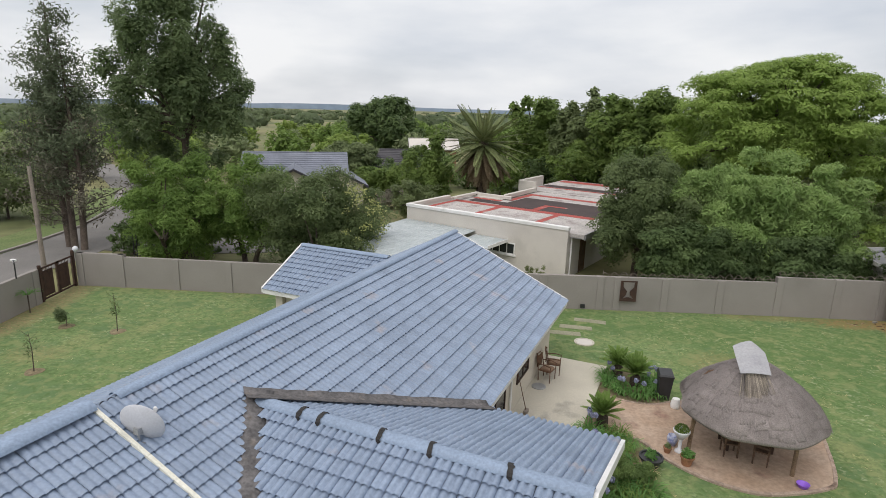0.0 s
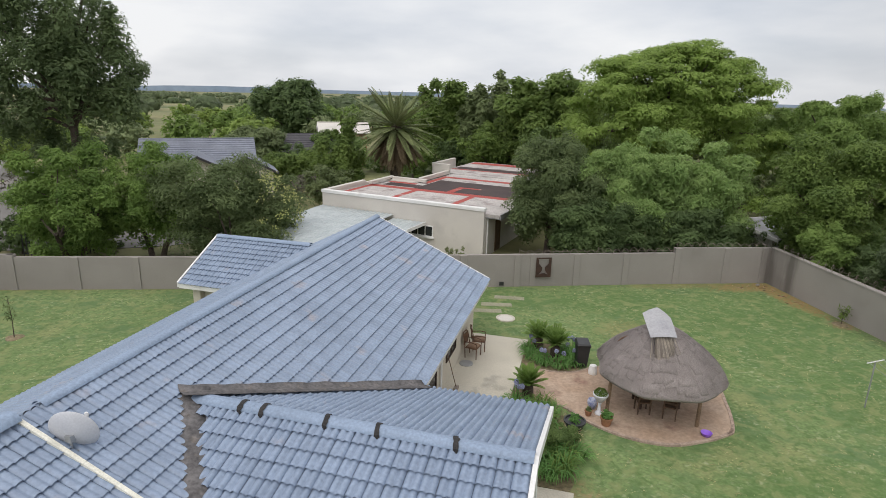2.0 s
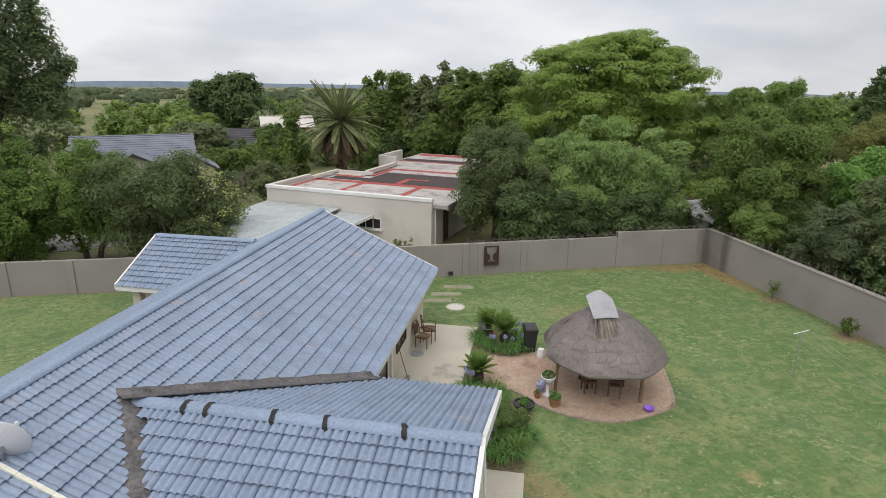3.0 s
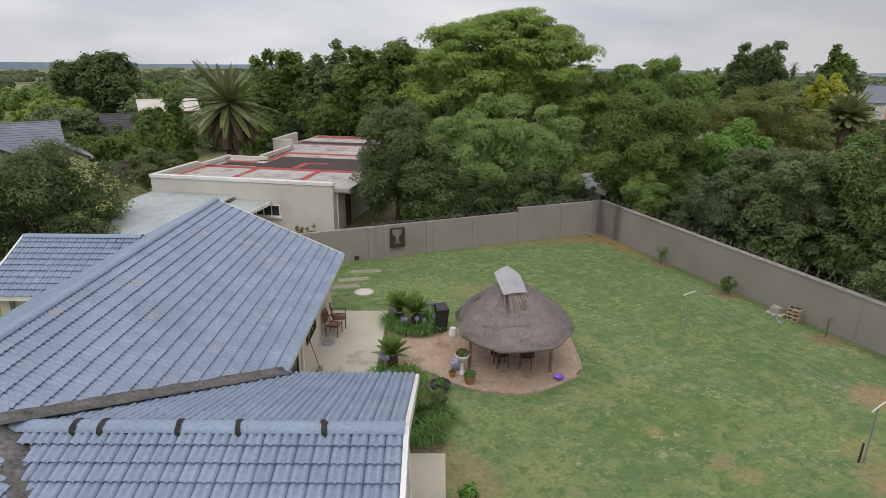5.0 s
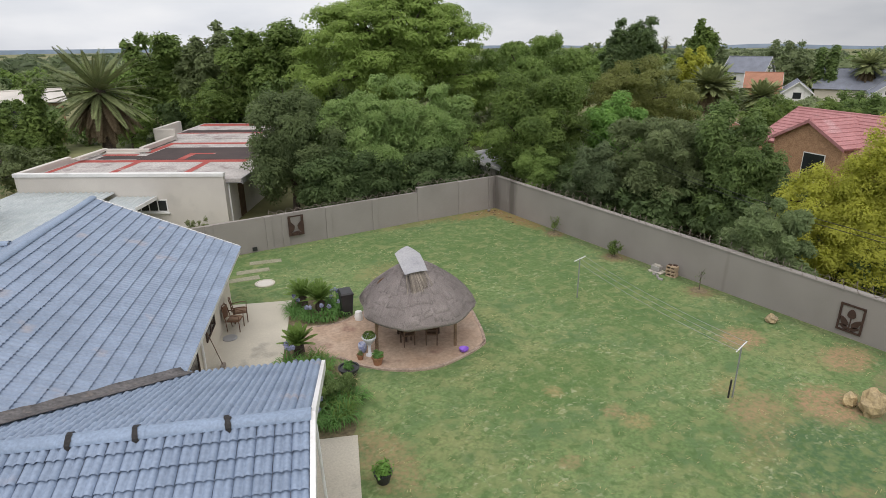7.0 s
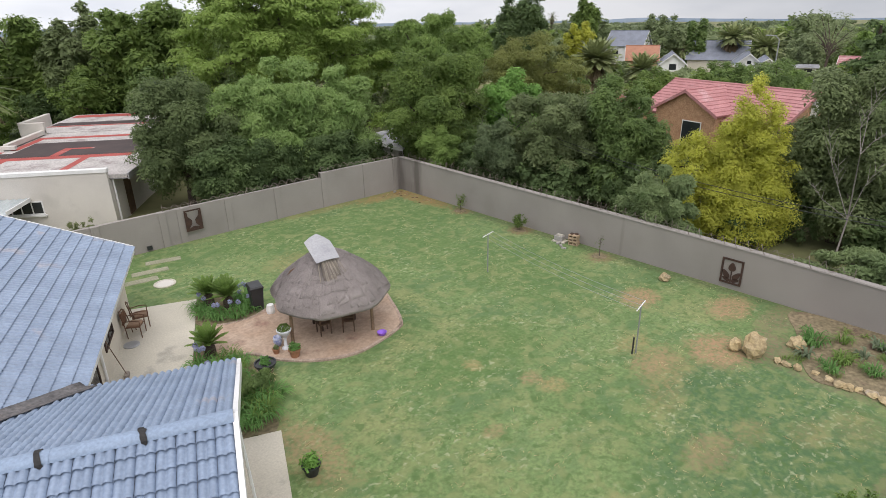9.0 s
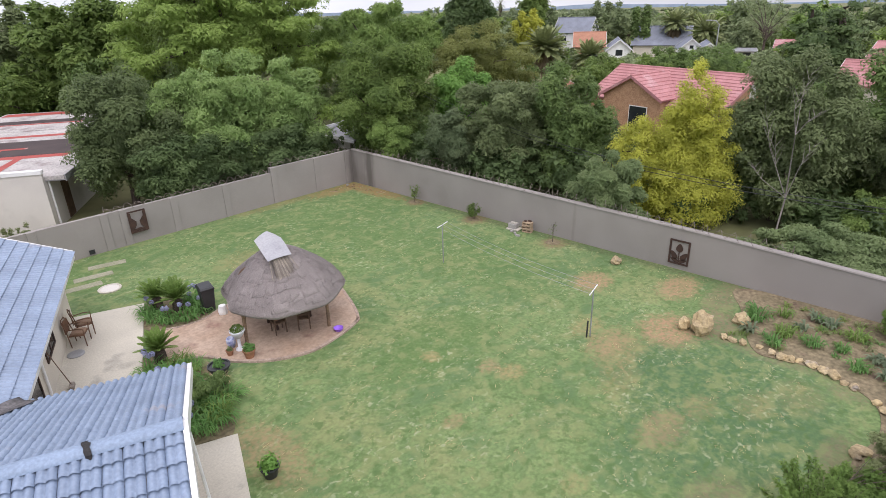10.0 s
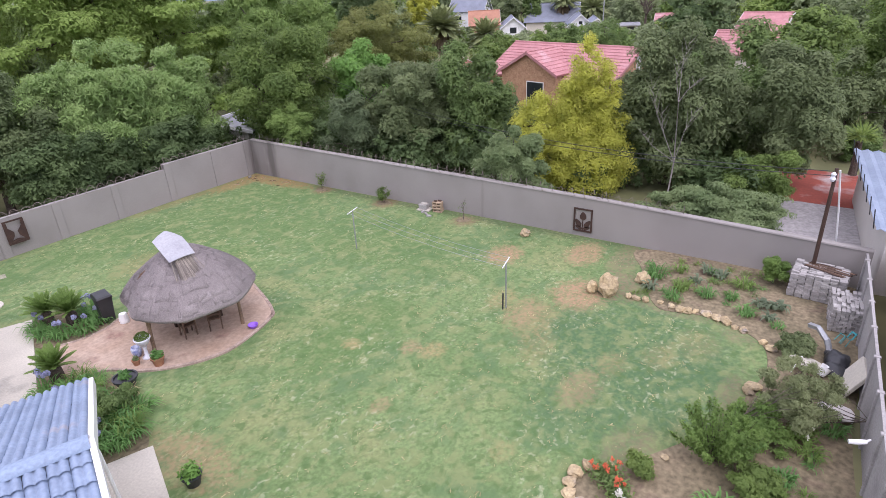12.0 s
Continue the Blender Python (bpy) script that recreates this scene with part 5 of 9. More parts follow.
tree("grey-leaved tree at the edge of the neighbour's yard", 32.6, 1.6, lobes_in(2.2, 2.3, 0.3, 6.6, 13, 93, 0.40), 2.6, 0.18, L_OLIVE, 26000, 0.105, 93)
tree("dark green tree behind the grey one", 34.4, 4.0, lobes_in(2.8, 2.8, 0.2, 6.9, 12, 94, 0.42), 2.6, 0.18, L_DEEP, 14000, 0.14, 94)
tree("low spreading green shrub hanging over the wall", 24.9, 3.0, lobes_in(1.4, 2.9, 0.3, 2.25, 16, 95, 0.36), 0.9, 0.08, L_SPRUCE, 22000, 0.075, 95, name="shrub", category="shrub")

# middle distance, each placed by its own bearing and size
tree("full mid-green tree beyond the garden corner", 38.6, 43.2, lobes_in(5.4, 4.9, 1.0, 10.4, 26, 125, 0.27), 4.0, 0.3, L_FIELD, 26000, 0.15, 125, clump=0.36, aspect=2.8, droop=-0.4)
tree("dark rounded tree behind the mid-green one", 47.5, 52.5, lobes_in(4.4, 4.2, 1.0, 9.0, 16, 127, 0.33), 4.0, 0.3, L_DEEP, 10000, 0.22, 127)
tree("broad mid-green tree beyond the sheds", 47.0, -3.4, lobes_in(4.6, 4.4, 0.4, 8.6, 20, 141, 0.32), 3.0, 0.25, L_MID, 16000, 0.15, 141)
tree("dark hedge-like tree behind the red court", 40.6, 2.6, lobes_in(2.8, 2.6, 0.1, 5.4, 14, 143, 0.34), 2.0, 0.15, L_DEEP, 9000, 0.13, 143)
tree("dark green tree at the far side of the red court", 43.0, -0.9, lobes_in(2.6, 2.4, 0.1, 5.2, 14, 147, 0.34), 2.0, 0.15, L_OLIVE, 9000, 0.13, 147)
for k, (x, y, w, h) in enumerate(((36.8, 5.2, 2.0, 3.0), (38.6, 1.6, 1.9, 2.8), (39.4, -1.6, 1.4, 2.0))):
    tree("dark green undergrowth below the trees by the red court", x, y, lobes_in(w, w, 0.1, h, 11, 601 + k, 0.38), 0.9, 0.08, L_DEEP, 7000, 0.11, 601 + k, name="shrub", category="shrub")
tree("leafy green shrub at the edge of the paved court", 28.6, 2.0, lobes_in(1.7, 1.7, 0.1, 2.9, 12, 149, 0.38), 0.9, 0.08, L_MID, 12000, 0.085, 149, name="shrub", category="shrub")
tree("dense round green tree in the middle distance", -9.8, 94.5, lobes_in(5.6, 5.2, 1.0, 11.0, 20, 101, 0.32), 4.0, 0.3, L_DARK, 9000, 0.32, 101, core=0.36)
tree("green tree behind the palm", 11.6, 74.0, lobes_in(4.0, 3.8, 0.6, 11.2, 12, 103, 0.40), 4.0, 0.3, L_MID, 9000, 0.30, 103)
tree("green tree behind the flat-roofed building", 15.6, 69.0, lobes_in(3.8, 3.6, 0.6, 11.4, 12, 105, 0.40), 4.0, 0.3, L_OLIVE, 9000, 0.28, 105)
tree("broad green tree on the far side of the gardens", 50.0, 56.0, lobes_in(6.2, 5.6, 1.6, 10.4, 15, 107, 0.36), 4.0, 0.3, L_MID, 12000, 0.28, 107)
tree("broad bronze-green tree with a low rounded crown", 48.2, 38.8, lobes_in(6.0, 5.4, 0.2, 7.7, 26, 109, 0.30), 3.0, 0.3, L_BRONZE, 34000, 0.13, 109, clump=0.24, each=8, aspect=1.6)
tree("tall dark tree rising on the skyline", 92, 77, lobes_in(6.2, 5.6, 1.0, 15.4, 16, 111, 0.34), 4.0, 0.3, L_DARK, 9000, 0.36, 111)
tree("slim tree rising on the skyline", 124.3, 84.3, lobes_in(2.9, 2.7, 2.0, 16.4, 9, 113, 0.40), 5.0, 0.3, L_MID, 3000, 0.5, 113)
tree("bright green tree beyond the neighbour's yard", 58.0, 2.5, lobes_in(5.0, 4.8, 0.4, 6.6, 13, 115, 0.38), 3.0, 0.3, L_MID, 12000, 0.24, 115)
tree("clipped green hedge beside the far house", -5.2, 60.5, [((dx, 0, 1.7), (1.5, 1.4, 1.7)) for dx in (-2.4, -1.2, 0, 1.2, 2.4)], 1.5, 0.08, L_MID, 8000, 0.2, 117, name="hedge", category="hedge", core=0.0)
tree("leafy shrub beside the palm", -1.1, 51.6, lobes_in(2.1, 2.0, 0.3, 6.8, 9, 119, 0.42), 2.0, 0.12, L_MID, 9000, 0.17, 119)
tree("dusty green shrub behind the far house", -11.5, 72, lobes_in(3.4, 2.8, 0.3, 4.9, 9, 121, 0.42), 2.0, 0.12, L_HAZE_GREY, 7000, 0.24, 121)
tree("dark green shrub before the pale-roofed shed", -1.8, 74.4, lobes_in(3.4, 1.6, 0.2, 4.5, 11, 129, 0.40), 1.4, 0.1, L_DEEP, 6000, 0.2, 129, name="shrub", category="shrub")
tree("brownish shrub by the far driveway", -3.8, 55.5, lobes_in(2.8, 1.6, 0.1, 1.9, 7, 123, 0.44), 0.6, 0.06, L_BROWN, 4000, 0.15, 123, name="shrub", category="shrub")

# general greenery: a few kinds, repeated over the suburb
def kind_tree(label, rx, z0, z1, n, leaf, count, size, seed, each, lobe=0.36):
    return tree(label, 0, 0, lobes_in(rx, rx * 0.95, z0, z1, n, seed, lobe), z0 + 1.5, 0.22, leaf, count, size, seed, group="suburb trees", z=-300, core=0.5, each=each)


def join_copies(name, copies, label, category):
    """One mesh of kind stuff out of many placed copies of a few tree models."""
    slots, vs, loops, starts, mats, nv, nl = [], [], [], [], [], 0, 0
    for model, m in copies:
        rot, off = np.array(m.to_3x3()), np.array(m.translation)
        for o in model.children_recursive:
            me = o.data
            if me.materials[0] not in slots:
                slots.append(me.materials[0])
            co, li = np.empty(len(me.vertices) * 3, np.float32), np.empty(len(me.loops), np.int32)
            ls = np.empty(len(me.polygons), np.int32)
            me.vertices.foreach_get("co", co)
            me.loops.foreach_get("vertex_index", li)
            me.polygons.foreach_get("loop_start", ls)
            vs.append(co.reshape(-1, 3) @ rot.T + off)
            loops.append(li + nv)
            starts.append(ls + nl)
            mats.append(np.full(len(ls), slots.index(me.materials[0]), np.int32))
            nv, nl = nv + len(me.vertices), nl + len(li)
    me = bpy.data.meshes.new(name)
    me.vertices.add(nv)
    me.vertices.foreach_set("co", np.concatenate(vs).astype(np.float32).ravel())
    me.loops.add(nl)
    me.loops.foreach_set("vertex_index", np.concatenate(loops))
    starts = np.concatenate(starts)
    me.polygons.add(len(starts))
    me.polygons.foreach_set("loop_start", starts)
    for x in slots:
        me.materials.append(x)
    me.polygons.foreach_set("material_index", np.concatenate(mats))
    me.update(calc_edges=True)
    return tagged(new(name, me), label, category, kind="stuff")


def scatter_trees():
    table = (("rounded green suburban garden tree", 3.4, 0.5, 7.0, 13, L_MID, 131), ("dark green suburban garden tree", 3.8, 0.6, 8.4, 14, L_DEEP, 133),
             ("grey-green suburban garden tree", 3.2, 0.5, 6.4, 12, L_OLIVE, 135), ("light green suburban garden tree", 3.0, 0.5, 6.0, 12, L_LIGHT, 137))
    close = [kind_tree(a, b, c, d, n, leaf, 3600, 0.21, sd, 4) for a, b, c, d, n, leaf, sd in table]
    # two distant kinds get leaf colours paled towards haze
    distant = [kind_tree(a, b, c, d, n, far_leaf, 900, 0.39, sd, 2) for (a, b, c, d, n, _, sd), far_leaf in zip(table, (L_FIELD, L_HAZE_GREY, L_HAZE, L_LIGHT))]
    kinds = close + distant
    r = random.Random(5)

    def free(x, y):
        for cx, cy, rr in CLEAR:
            if math.hypot(x - cx, y - cy) < rr:
                return False
        return True

    placed, spots, far = [], [], []
    for _ in range(4000):
        az = radians(r.uniform(-44, 97))
        d = 36 + 150 * r.random() ** 1.15
        x, y = d * math.sin(az), d * math.cos(az)
        deg = math.degrees(az)
        if y < 33 and x < 27 or not free(x, y):
            continue
        if deg < -4 and (d < 66 or x < -22 and r.random() < 0.5) or deg < -12 and d < 100 and r.random() < 0.4:
            continue
        if any(math.hypot(x - a, y - b) < 3.9 + d * 0.014 for a, b in placed):
            continue
        placed.append((x, y))
        spots.append((x, y, d, deg))
        if len(spots) >= 300:
            break
    for x, y, d, deg in spots:
        k = (close if d < 78 else distant)[r.choice((0, 0, 1, 1, 2, 2, 3) if deg > -3 else (0, 3, 3, 2))]
        high = 1.05 if 6 < deg < 50 else 0.84 if d > 60 else 0.7
        s = r.uniform(0.75, 1.15) * high * (0.78 if d < 60 else 1.0)
        if 46 < deg < 84 and d < 132:
            s = min(s, max(0.42, (10.2 - 0.076 * d - ground_z(x, y)) / 7.6))
        elif 46 < deg < 84:
            s *= 1.25
        if deg > 74 and d < 92 or 32 < deg < 56 and d < 82:
            s = min(s, 0.46)
        m = pose(x, y, ground_z(x, y) - 0.1, 0, 0, r.uniform(0, 360)) @ Matrix.Diagonal((s * r.uniform(0.9, 1.25), s * r.uniform(0.9, 1.25), s, 1))
        if d > 112:
            far.append((k, m))
            continue
        c = copy_thing(k, pose(0, 0, 0))
        c.matrix_world = m
    for k in range(56):
        az, d = radians(44 + 0.78 * k + r.uniform(-0.4, 0.4)), r.uniform(150, 190)
        x, y = d * math.sin(az), d * math.cos(az)
        k, s = distant[r.choice((0, 1, 2, 2, 3))], r.uniform(1.0, 1.65)
        far.append((k, pose(x, y, ground_z(x, y), 0, 0, r.uniform(0, 360)) @ Matrix.Diagonal((s * 1.2, s * 1.2, s, 1))))
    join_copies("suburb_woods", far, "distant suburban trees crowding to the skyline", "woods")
    # garden trees that hide the lower walls of the far houses: place and height of the top
    for x, y, top in ((84.1, 54.4, 3.3), (85.8, 51.8, 2.3), (87.5, 48.8, 1.6), (89.2, 45.8, 1.2), (90.1, 43.9, 1.6), (92.0, 39.8, 1.3), (92.9, 37.7, 1.6), (93.6, 35.9, 1.3), (94.7, 32.9, 0.4), (95.8, 29.7, 0.3), (96.8, 26.2, 2.4), (97.2, 24.7, 3.0), (97.7, 22.8, 3.3), (98.2, 20.5, 3.1), (98.5, 18.8, 4.0)):
        low = ground_z(x, y) - 0.1
        c = copy_thing(distant[r.choice((0, 1, 2, 2, 3))], pose(0, 0, 0))
        s = (top - low) / 6.6
        c.matrix_world = pose(x, y, low, 0, 0, r.uniform(0, 360)) @ Matrix.Diagonal((max(s, 0.7), max(s, 0.7), s, 1))
    for k in kinds:
        for o in (*k.children_recursive, k):
            bpy.data.objects.remove(o)


# open places kept clear of the repeated trees: x, y, radius
CLEAR = [(3, 42, 8), (8, 47, 9), (10, 54, 8), (11, 40, 6), (13, 46, 6), (-1, 68, 5), (-14, 58, 10), (3.5, 52, 5), (45, 19, 7), (45, 13, 6), (31, -2, 8), (26, 48, 9), (20, 62, 5), (-10, 40, 8), (-20, 47, 7), (48, 39, 5), (50, 56, 6), (28, 12, 7), (28, 19, 6), (33, 4, 6), (18, 34, 6), (58, 2.5, 5), (-9.8, 94, 7), (-6, 74, 7), (-1, 58, 4), (-5, 60, 5), (36, 17, 5), (39, 12, 5),
         (129, 76, 7), (118, 65, 7), (114, 57.5, 5), (131, 55, 9), (122, 46.5, 6), (121, 42, 6), (119.5, 36.5, 6), (107, 24, 6), (71.5, 46, 4), (72, 39, 4), (128, 46, 4), (71, 8.2, 4), (92, 77, 6), (54, 33.6, 3), (116, 42, 5), (114, 37, 5), (115, 48, 5), (108, 54, 4), (112, 62, 5), (122, 72, 5), (101, 23, 5)]
scatter_trees()


def understorey():
    """Low bushes that close the view beneath the crowns behind both walls."""
    # two of three bushes wear dark leaves in place of deep shade
    kinds = [tree("dense low bush under the trees behind the wall", 0, 0, lobes_in(1.6, 1.5, -0.2, 2.6, 9, sd, 0.40), 0.8, 0.06, leaf, 1250, 0.145, sd, core=0.45, each=3, name="bush", category="bush", group="bushes under the trees", z=-300) for sd, leaf in ((151, L_DARK), (153, L_DARK), (155, L_DEEP))]
    r = random.Random(21)
    spots = [(12.6 + 1.8 * i, 31.6 + r.uniform(-0.3, 1.2)) for i in range(7)] + [(25.6 + r.uniform(0, 1.2), 6.4 + 1.75 * i) for i in (7, 8, 9, 10, 11)]
    spots += [(27.5 + r.uniform(0, 4), 8 + 1.6 * i) for i in range(12)] + [(24.5 + 2.4 * i, 31.5 + r.uniform(0, 3)) for i in range(5)] + [(33 + r.uniform(0, 7), 6 + 2.0 * i) for i in range(12)]
    spots += [(-19.5 + 2.0 * i, 36.8 + r.uniform(-0.6, 1.2)) for i in range(3)] + [(8 + 3 * i, 64 + r.uniform(0, 8)) for i in range(8)] + [(27.5 + r.uniform(0, 3), 3.0 + r.uniform(-1, 2)) for i in range(3)]
    spots += [(-9.5 + 3.1 * i, 70 + r.uniform(-2, 2)) for i in range(5)] + [(17 + 3 * i, 44 + 2.5 * i + r.uniform(0, 4)) for i in range(5)]
    for x, y in spots:
        k = kinds[r.choice((0, 0, 1, 1, 2))]
        s = r.uniform(0.8, 1.2) * (1.0 if y < 40 else 1.5)
        c = copy_thing(k, pose(0, 0, 0))
        c.matrix_world = pose(x, y, -0.05, 0, 0, r.uniform(0, 360)) @ Matrix.Diagonal((s, s, s * r.uniform(0.75, 1.15), 1))
    for k in kinds:
        for o in (*k.children_recursive, k):
            bpy.data.objects.remove(o)


understorey()
tree("dark layered cedar on the skyline", 74.2, 13.2, [((0.9 * math.cos(i * 2.4), 0.9 * math.sin(i * 2.4), 1.5 + 0.75 * i), (3.6 - 0.28 * i, 3.6 - 0.28 * i, 0.5)) for i in range(11)], 9.0, 0.25, L_DARK, 6000, 0.26, 161, core=0.0)
tree("dark layered cedar beside its twin", 88.2, 19.0, [((0.9 * math.cos(i * 2.1), 0.9 * math.sin(i * 2.1), 1.5 + 0.75 * i), (3.2 - 0.25 * i, 3.2 - 0.25 * i, 0.5)) for i in range(11)], 9.0, 0.25, L_DARK, 5000, 0.28, 163, core=0.0)
tree("slim dark cypress on the skyline", 126.5, 60.2, [((0, 0, 1 + 1.2 * i), (1.3 - 0.08 * i, 1.3 - 0.08 * i, 1.2)) for i in range(8)], 6, 0.2, L_DEEP, 2200, 0.34, 165, core=0.0)
tree("slim dark cypress beside its twin", 127.4, 58.2, [((0, 0, 1 + 1.25 * i), (1.4 - 0.08 * i, 1.4 - 0.08 * i, 1.2)) for i in range(8)], 6, 0.2, L_DEEP, 2200, 0.34, 167, core=0.0)
tree("golden-leaved tree on the skyline", 98.9, 68.2, lobes_in(2.8, 2.7, 1.5, 9.9, 9, 171, 0.4), 4, 0.2, L_GOLD, 3500, 0.26, 171)
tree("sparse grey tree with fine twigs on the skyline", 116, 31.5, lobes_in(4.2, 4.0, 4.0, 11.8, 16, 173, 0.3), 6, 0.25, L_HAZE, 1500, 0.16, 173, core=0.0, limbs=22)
tree("hazy pale green tree on the skyline beside the sparse one", 124.8, 37.2, lobes_in(3.6, 3.4, 0.5, 8.6, 12, 175, 0.36), 4, 0.25, L_HAZE, 4500, 0.3, 175)
tree("broad grey-green tree behind the white house", 145.8, 77.5, lobes_in(6.0, 5.6, 0.5, 12.6, 16, 177, 0.34), 5, 0.3, L_HAZE_GREY, 6000, 0.36, 177)
tree("yellow-green rounded tree on the skyline", 162.5, 50.5, lobes_in(4.2, 4.0, 0.5, 10.4, 9, 169, 0.42), 4, 0.2, L_LIGHT, 2500, 0.4, 169)


def far_woods():
    """The wooded plain beyond: many clumps in one mesh."""
    r = np.random.default_rng(77)
    sets = []
    for i in range(560):
        az = radians(r.uniform(-48, 100))
        d = 190 + 1500 * r.uniform() ** 1.8
        x, y = d * math.sin(az), d * math.cos(az)
        if math.degrees(az) < -8 and d < 700 and r.uniform() < 0.55:
            continue
        s = r.uniform(0.6, 1.3) * (1 + d / 900)
        hgt = r.uniform(3.5, 8.5)
        n = 130
        dd = unit(n, r)
        dd[:, 2] = np.abs(dd[:, 2])
        p = np.array([x, y, ground_z(x, y) - 0.5 + hgt * 0.35]) + dd * np.array([5.5 * s, 5.5 * s, hgt * 0.62]) * r.uniform(0.75, 1.05, (n, 1))
        sets.append(leaves("w", p, dd, 1.15 * s, r, 1.4, 0.6))
        sets.append(blob((x, y, ground_z(x, y) + hgt * 0.3), (4.8 * s, 4.8 * s, hgt * 0.55), r, 5))
    # this base colour is lightened to carry the haze over the plain
    ob = part("far_woods", mixed_mesh("far_woods", sets), leaf_mat("far_foliage", (0.085, 0.118, 0.066), (0.135, 0.165, 0.098), 0.02, 0.2), None)
    tagged(ob, "distant belts of trees and bush across the plain", "woods", kind="stuff")


far_woods()

# ---- the flat-roofed neighbour behind the north wall ----
def flat_building():
    m = pose(7.69, 33.8, 0, 0, 0, -33.86)
    b = thing("flat_roofed_building", "off-white flat-roofed building with a red-painted patched roof", "building", m)
    for box in ((-11.9, 0, 0, 0, 0.22, 3.0), (-11.9, 0.22, 0, -11.68, 8.0, 3.0), (-0.22, 0.22, 0, 0, 17.5, 2.6), (-9.0, 8.0, 0, -8.78, 13.5, 2.9), (-11.68, 7.78, 0, -9.0, 8.0, 2.9), (-10.1, 22.3, 0, -1.6, 22.5, 2.66)):
        part("wall", Geo().box(*box), M_NWALL, b)
    part("parapet", Geo().box(-11.96, -0.05, 3.0, 0.05, 0.27, 3.2, bevel=0.02), M_WHITE, b, "white painted parapet coping")
    part("parapet", Geo().box(-11.95, 0.27, 3.0, -11.63, 5.0, 3.2, bevel=0.02).box(-11.4, 5.0, 3.0, -11.1, 8.3, 3.16, bevel=0.02).box(-11.1, 8.0, 2.9, -8.1, 8.3, 3.12, bevel=0.02).box(-8.9, 8.3, 2.9, -8.6, 13.5, 3.2, bevel=0.02).box(-10.2, 13.3, 2.8, -8.6, 13.6, 3.7, bevel=0.02).box(-10.4, 13.6, 2.8, -10.1, 18.0, 3.7, bevel=0.02), M_NWALL, b, "off-white parapet coping")
    rf = part("roof", Geo().box(-11.68, 0.22, 2.62, 0.9, 8.0, 2.82).box(-8.8, 8.0, 2.62, 0.9, 14.0, 2.82).box(-10.1, 14.0, 2.66, -1.5, 22.5, 2.86), M_ROOFGREY, b, "silver-grey coated flat roof")
    part("painted_patch", Geo().box(-11.5, 4.95, 2.825, -0.4, 5.7, 2.829).box(-11.5, 1.6, 2.825, -11.1, 4.95, 2.829).box(-7.6, 0.6, 2.825, -7.15, 4.95, 2.829).box(-3.1, 0.6, 2.825, -2.65, 4.95, 2.829).box(-11.0, 7.2, 2.825, -8.6, 7.7, 2.829).box(-8.5, 11.6, 2.825, -0.6, 12.3, 2.829).box(-8.5, 8.1, 2.825, -8.0, 11.6, 2.829).box(-9.9, 20.9, 2.865, -1.8, 22.2, 2.869).box(-9.9, 16.5, 2.865, -1.8, 16.9, 2.869), M_ROOFRED, rf, "faded red waterproof paint")
    part("bitumen_patch", Geo().box(-10.7, 5.9, 2.83, -7.9, 7.1, 2.834).box(-7.88, 5.72, 2.83, -0.3, 10.2, 2.834).box(-9.8, 17.0, 2.87, -1.8, 18.4, 2.874), M_ROOFDARK, rf, "dark bitumen patch")
    part("red_seam", Geo().box(-5.2, 5.72, 2.836, -4.7, 8.0, 2.84).box(-4.7, 7.6, 2.836, -3.4, 8.0, 2.84), M_ROOFRED, rf, "red sealing seam")
    part("fascia", Geo().box(0.9, 0.3, 2.5, 0.96, 14.0, 2.84).box(0.0, 0.28, 2.55, 0.9, 0.34, 2.8), M_GALV, b)
    w = part("window", Geo().box(-5.55, -0.04, 0.95, -3.4, 0.02, 1.02).box(-5.55, -0.04, 1.62, -3.4, 0.02, 1.69).box(-5.55, -0.04, 1.02, -5.49, 0.02, 1.62).box(-4.99, -0.04, 1.02, -4.94, 0.02, 1.62).box(-3.46, -0.04, 1.02, -3.4, 0.02, 1.62).box(-4.5, -0.04, 1.02, -4.45, 0.02, 1.62).box(-3.98, -0.04, 1.02, -3.93, 0.02, 1.62), M_WHITE, b, "white framed window")
    for x in (-5.48, -4.94, -4.45, -3.93):
        part("pane", Geo().box(x, -0.015, 1.02, x + 0.46, -0.005, 1.62), M_GLASS, w)
    part("sill", Geo().box(-5.63, -0.12, 0.86, -3.32, 0.0, 0.945), M_WHITE, w)
    part("door", Geo().box(0.005, 2.0, 0.05, 0.05, 2.9, 2.1, bevel=0.005), M_POLE, b, "brown wooden door")
    part("drainpipe", Geo().tube([(0.06, 0.5, 0), (0.06, 0.5, 2.5)], 0.05, 8), M_WHITE, b)


flat_building()


def corrugated(w, l, pitch=0.16, depth=0.03):
    """A corrugated sheet, waves across x, running along y."""
    n = int(w / pitch * 4)
    v, f = [], []
    for i in range(n + 1):
        x = w * i / n
        z = depth * math.sin(2 * math.pi * x / pitch)
        v += [(x, 0, z), (x, l, z), (x, l, z - 0.008), (x, 0, z - 0.008)]
    for i in range(n):
        a, b = 4 * i, 4 * i + 4
        f += [(a, b, b + 1, a + 1), (a + 3, a + 2, b + 2, b + 3), (a, a + 3, b + 3, b), (a + 1, b + 1, b + 2, a + 2)]
    return Geo().add(v, f)


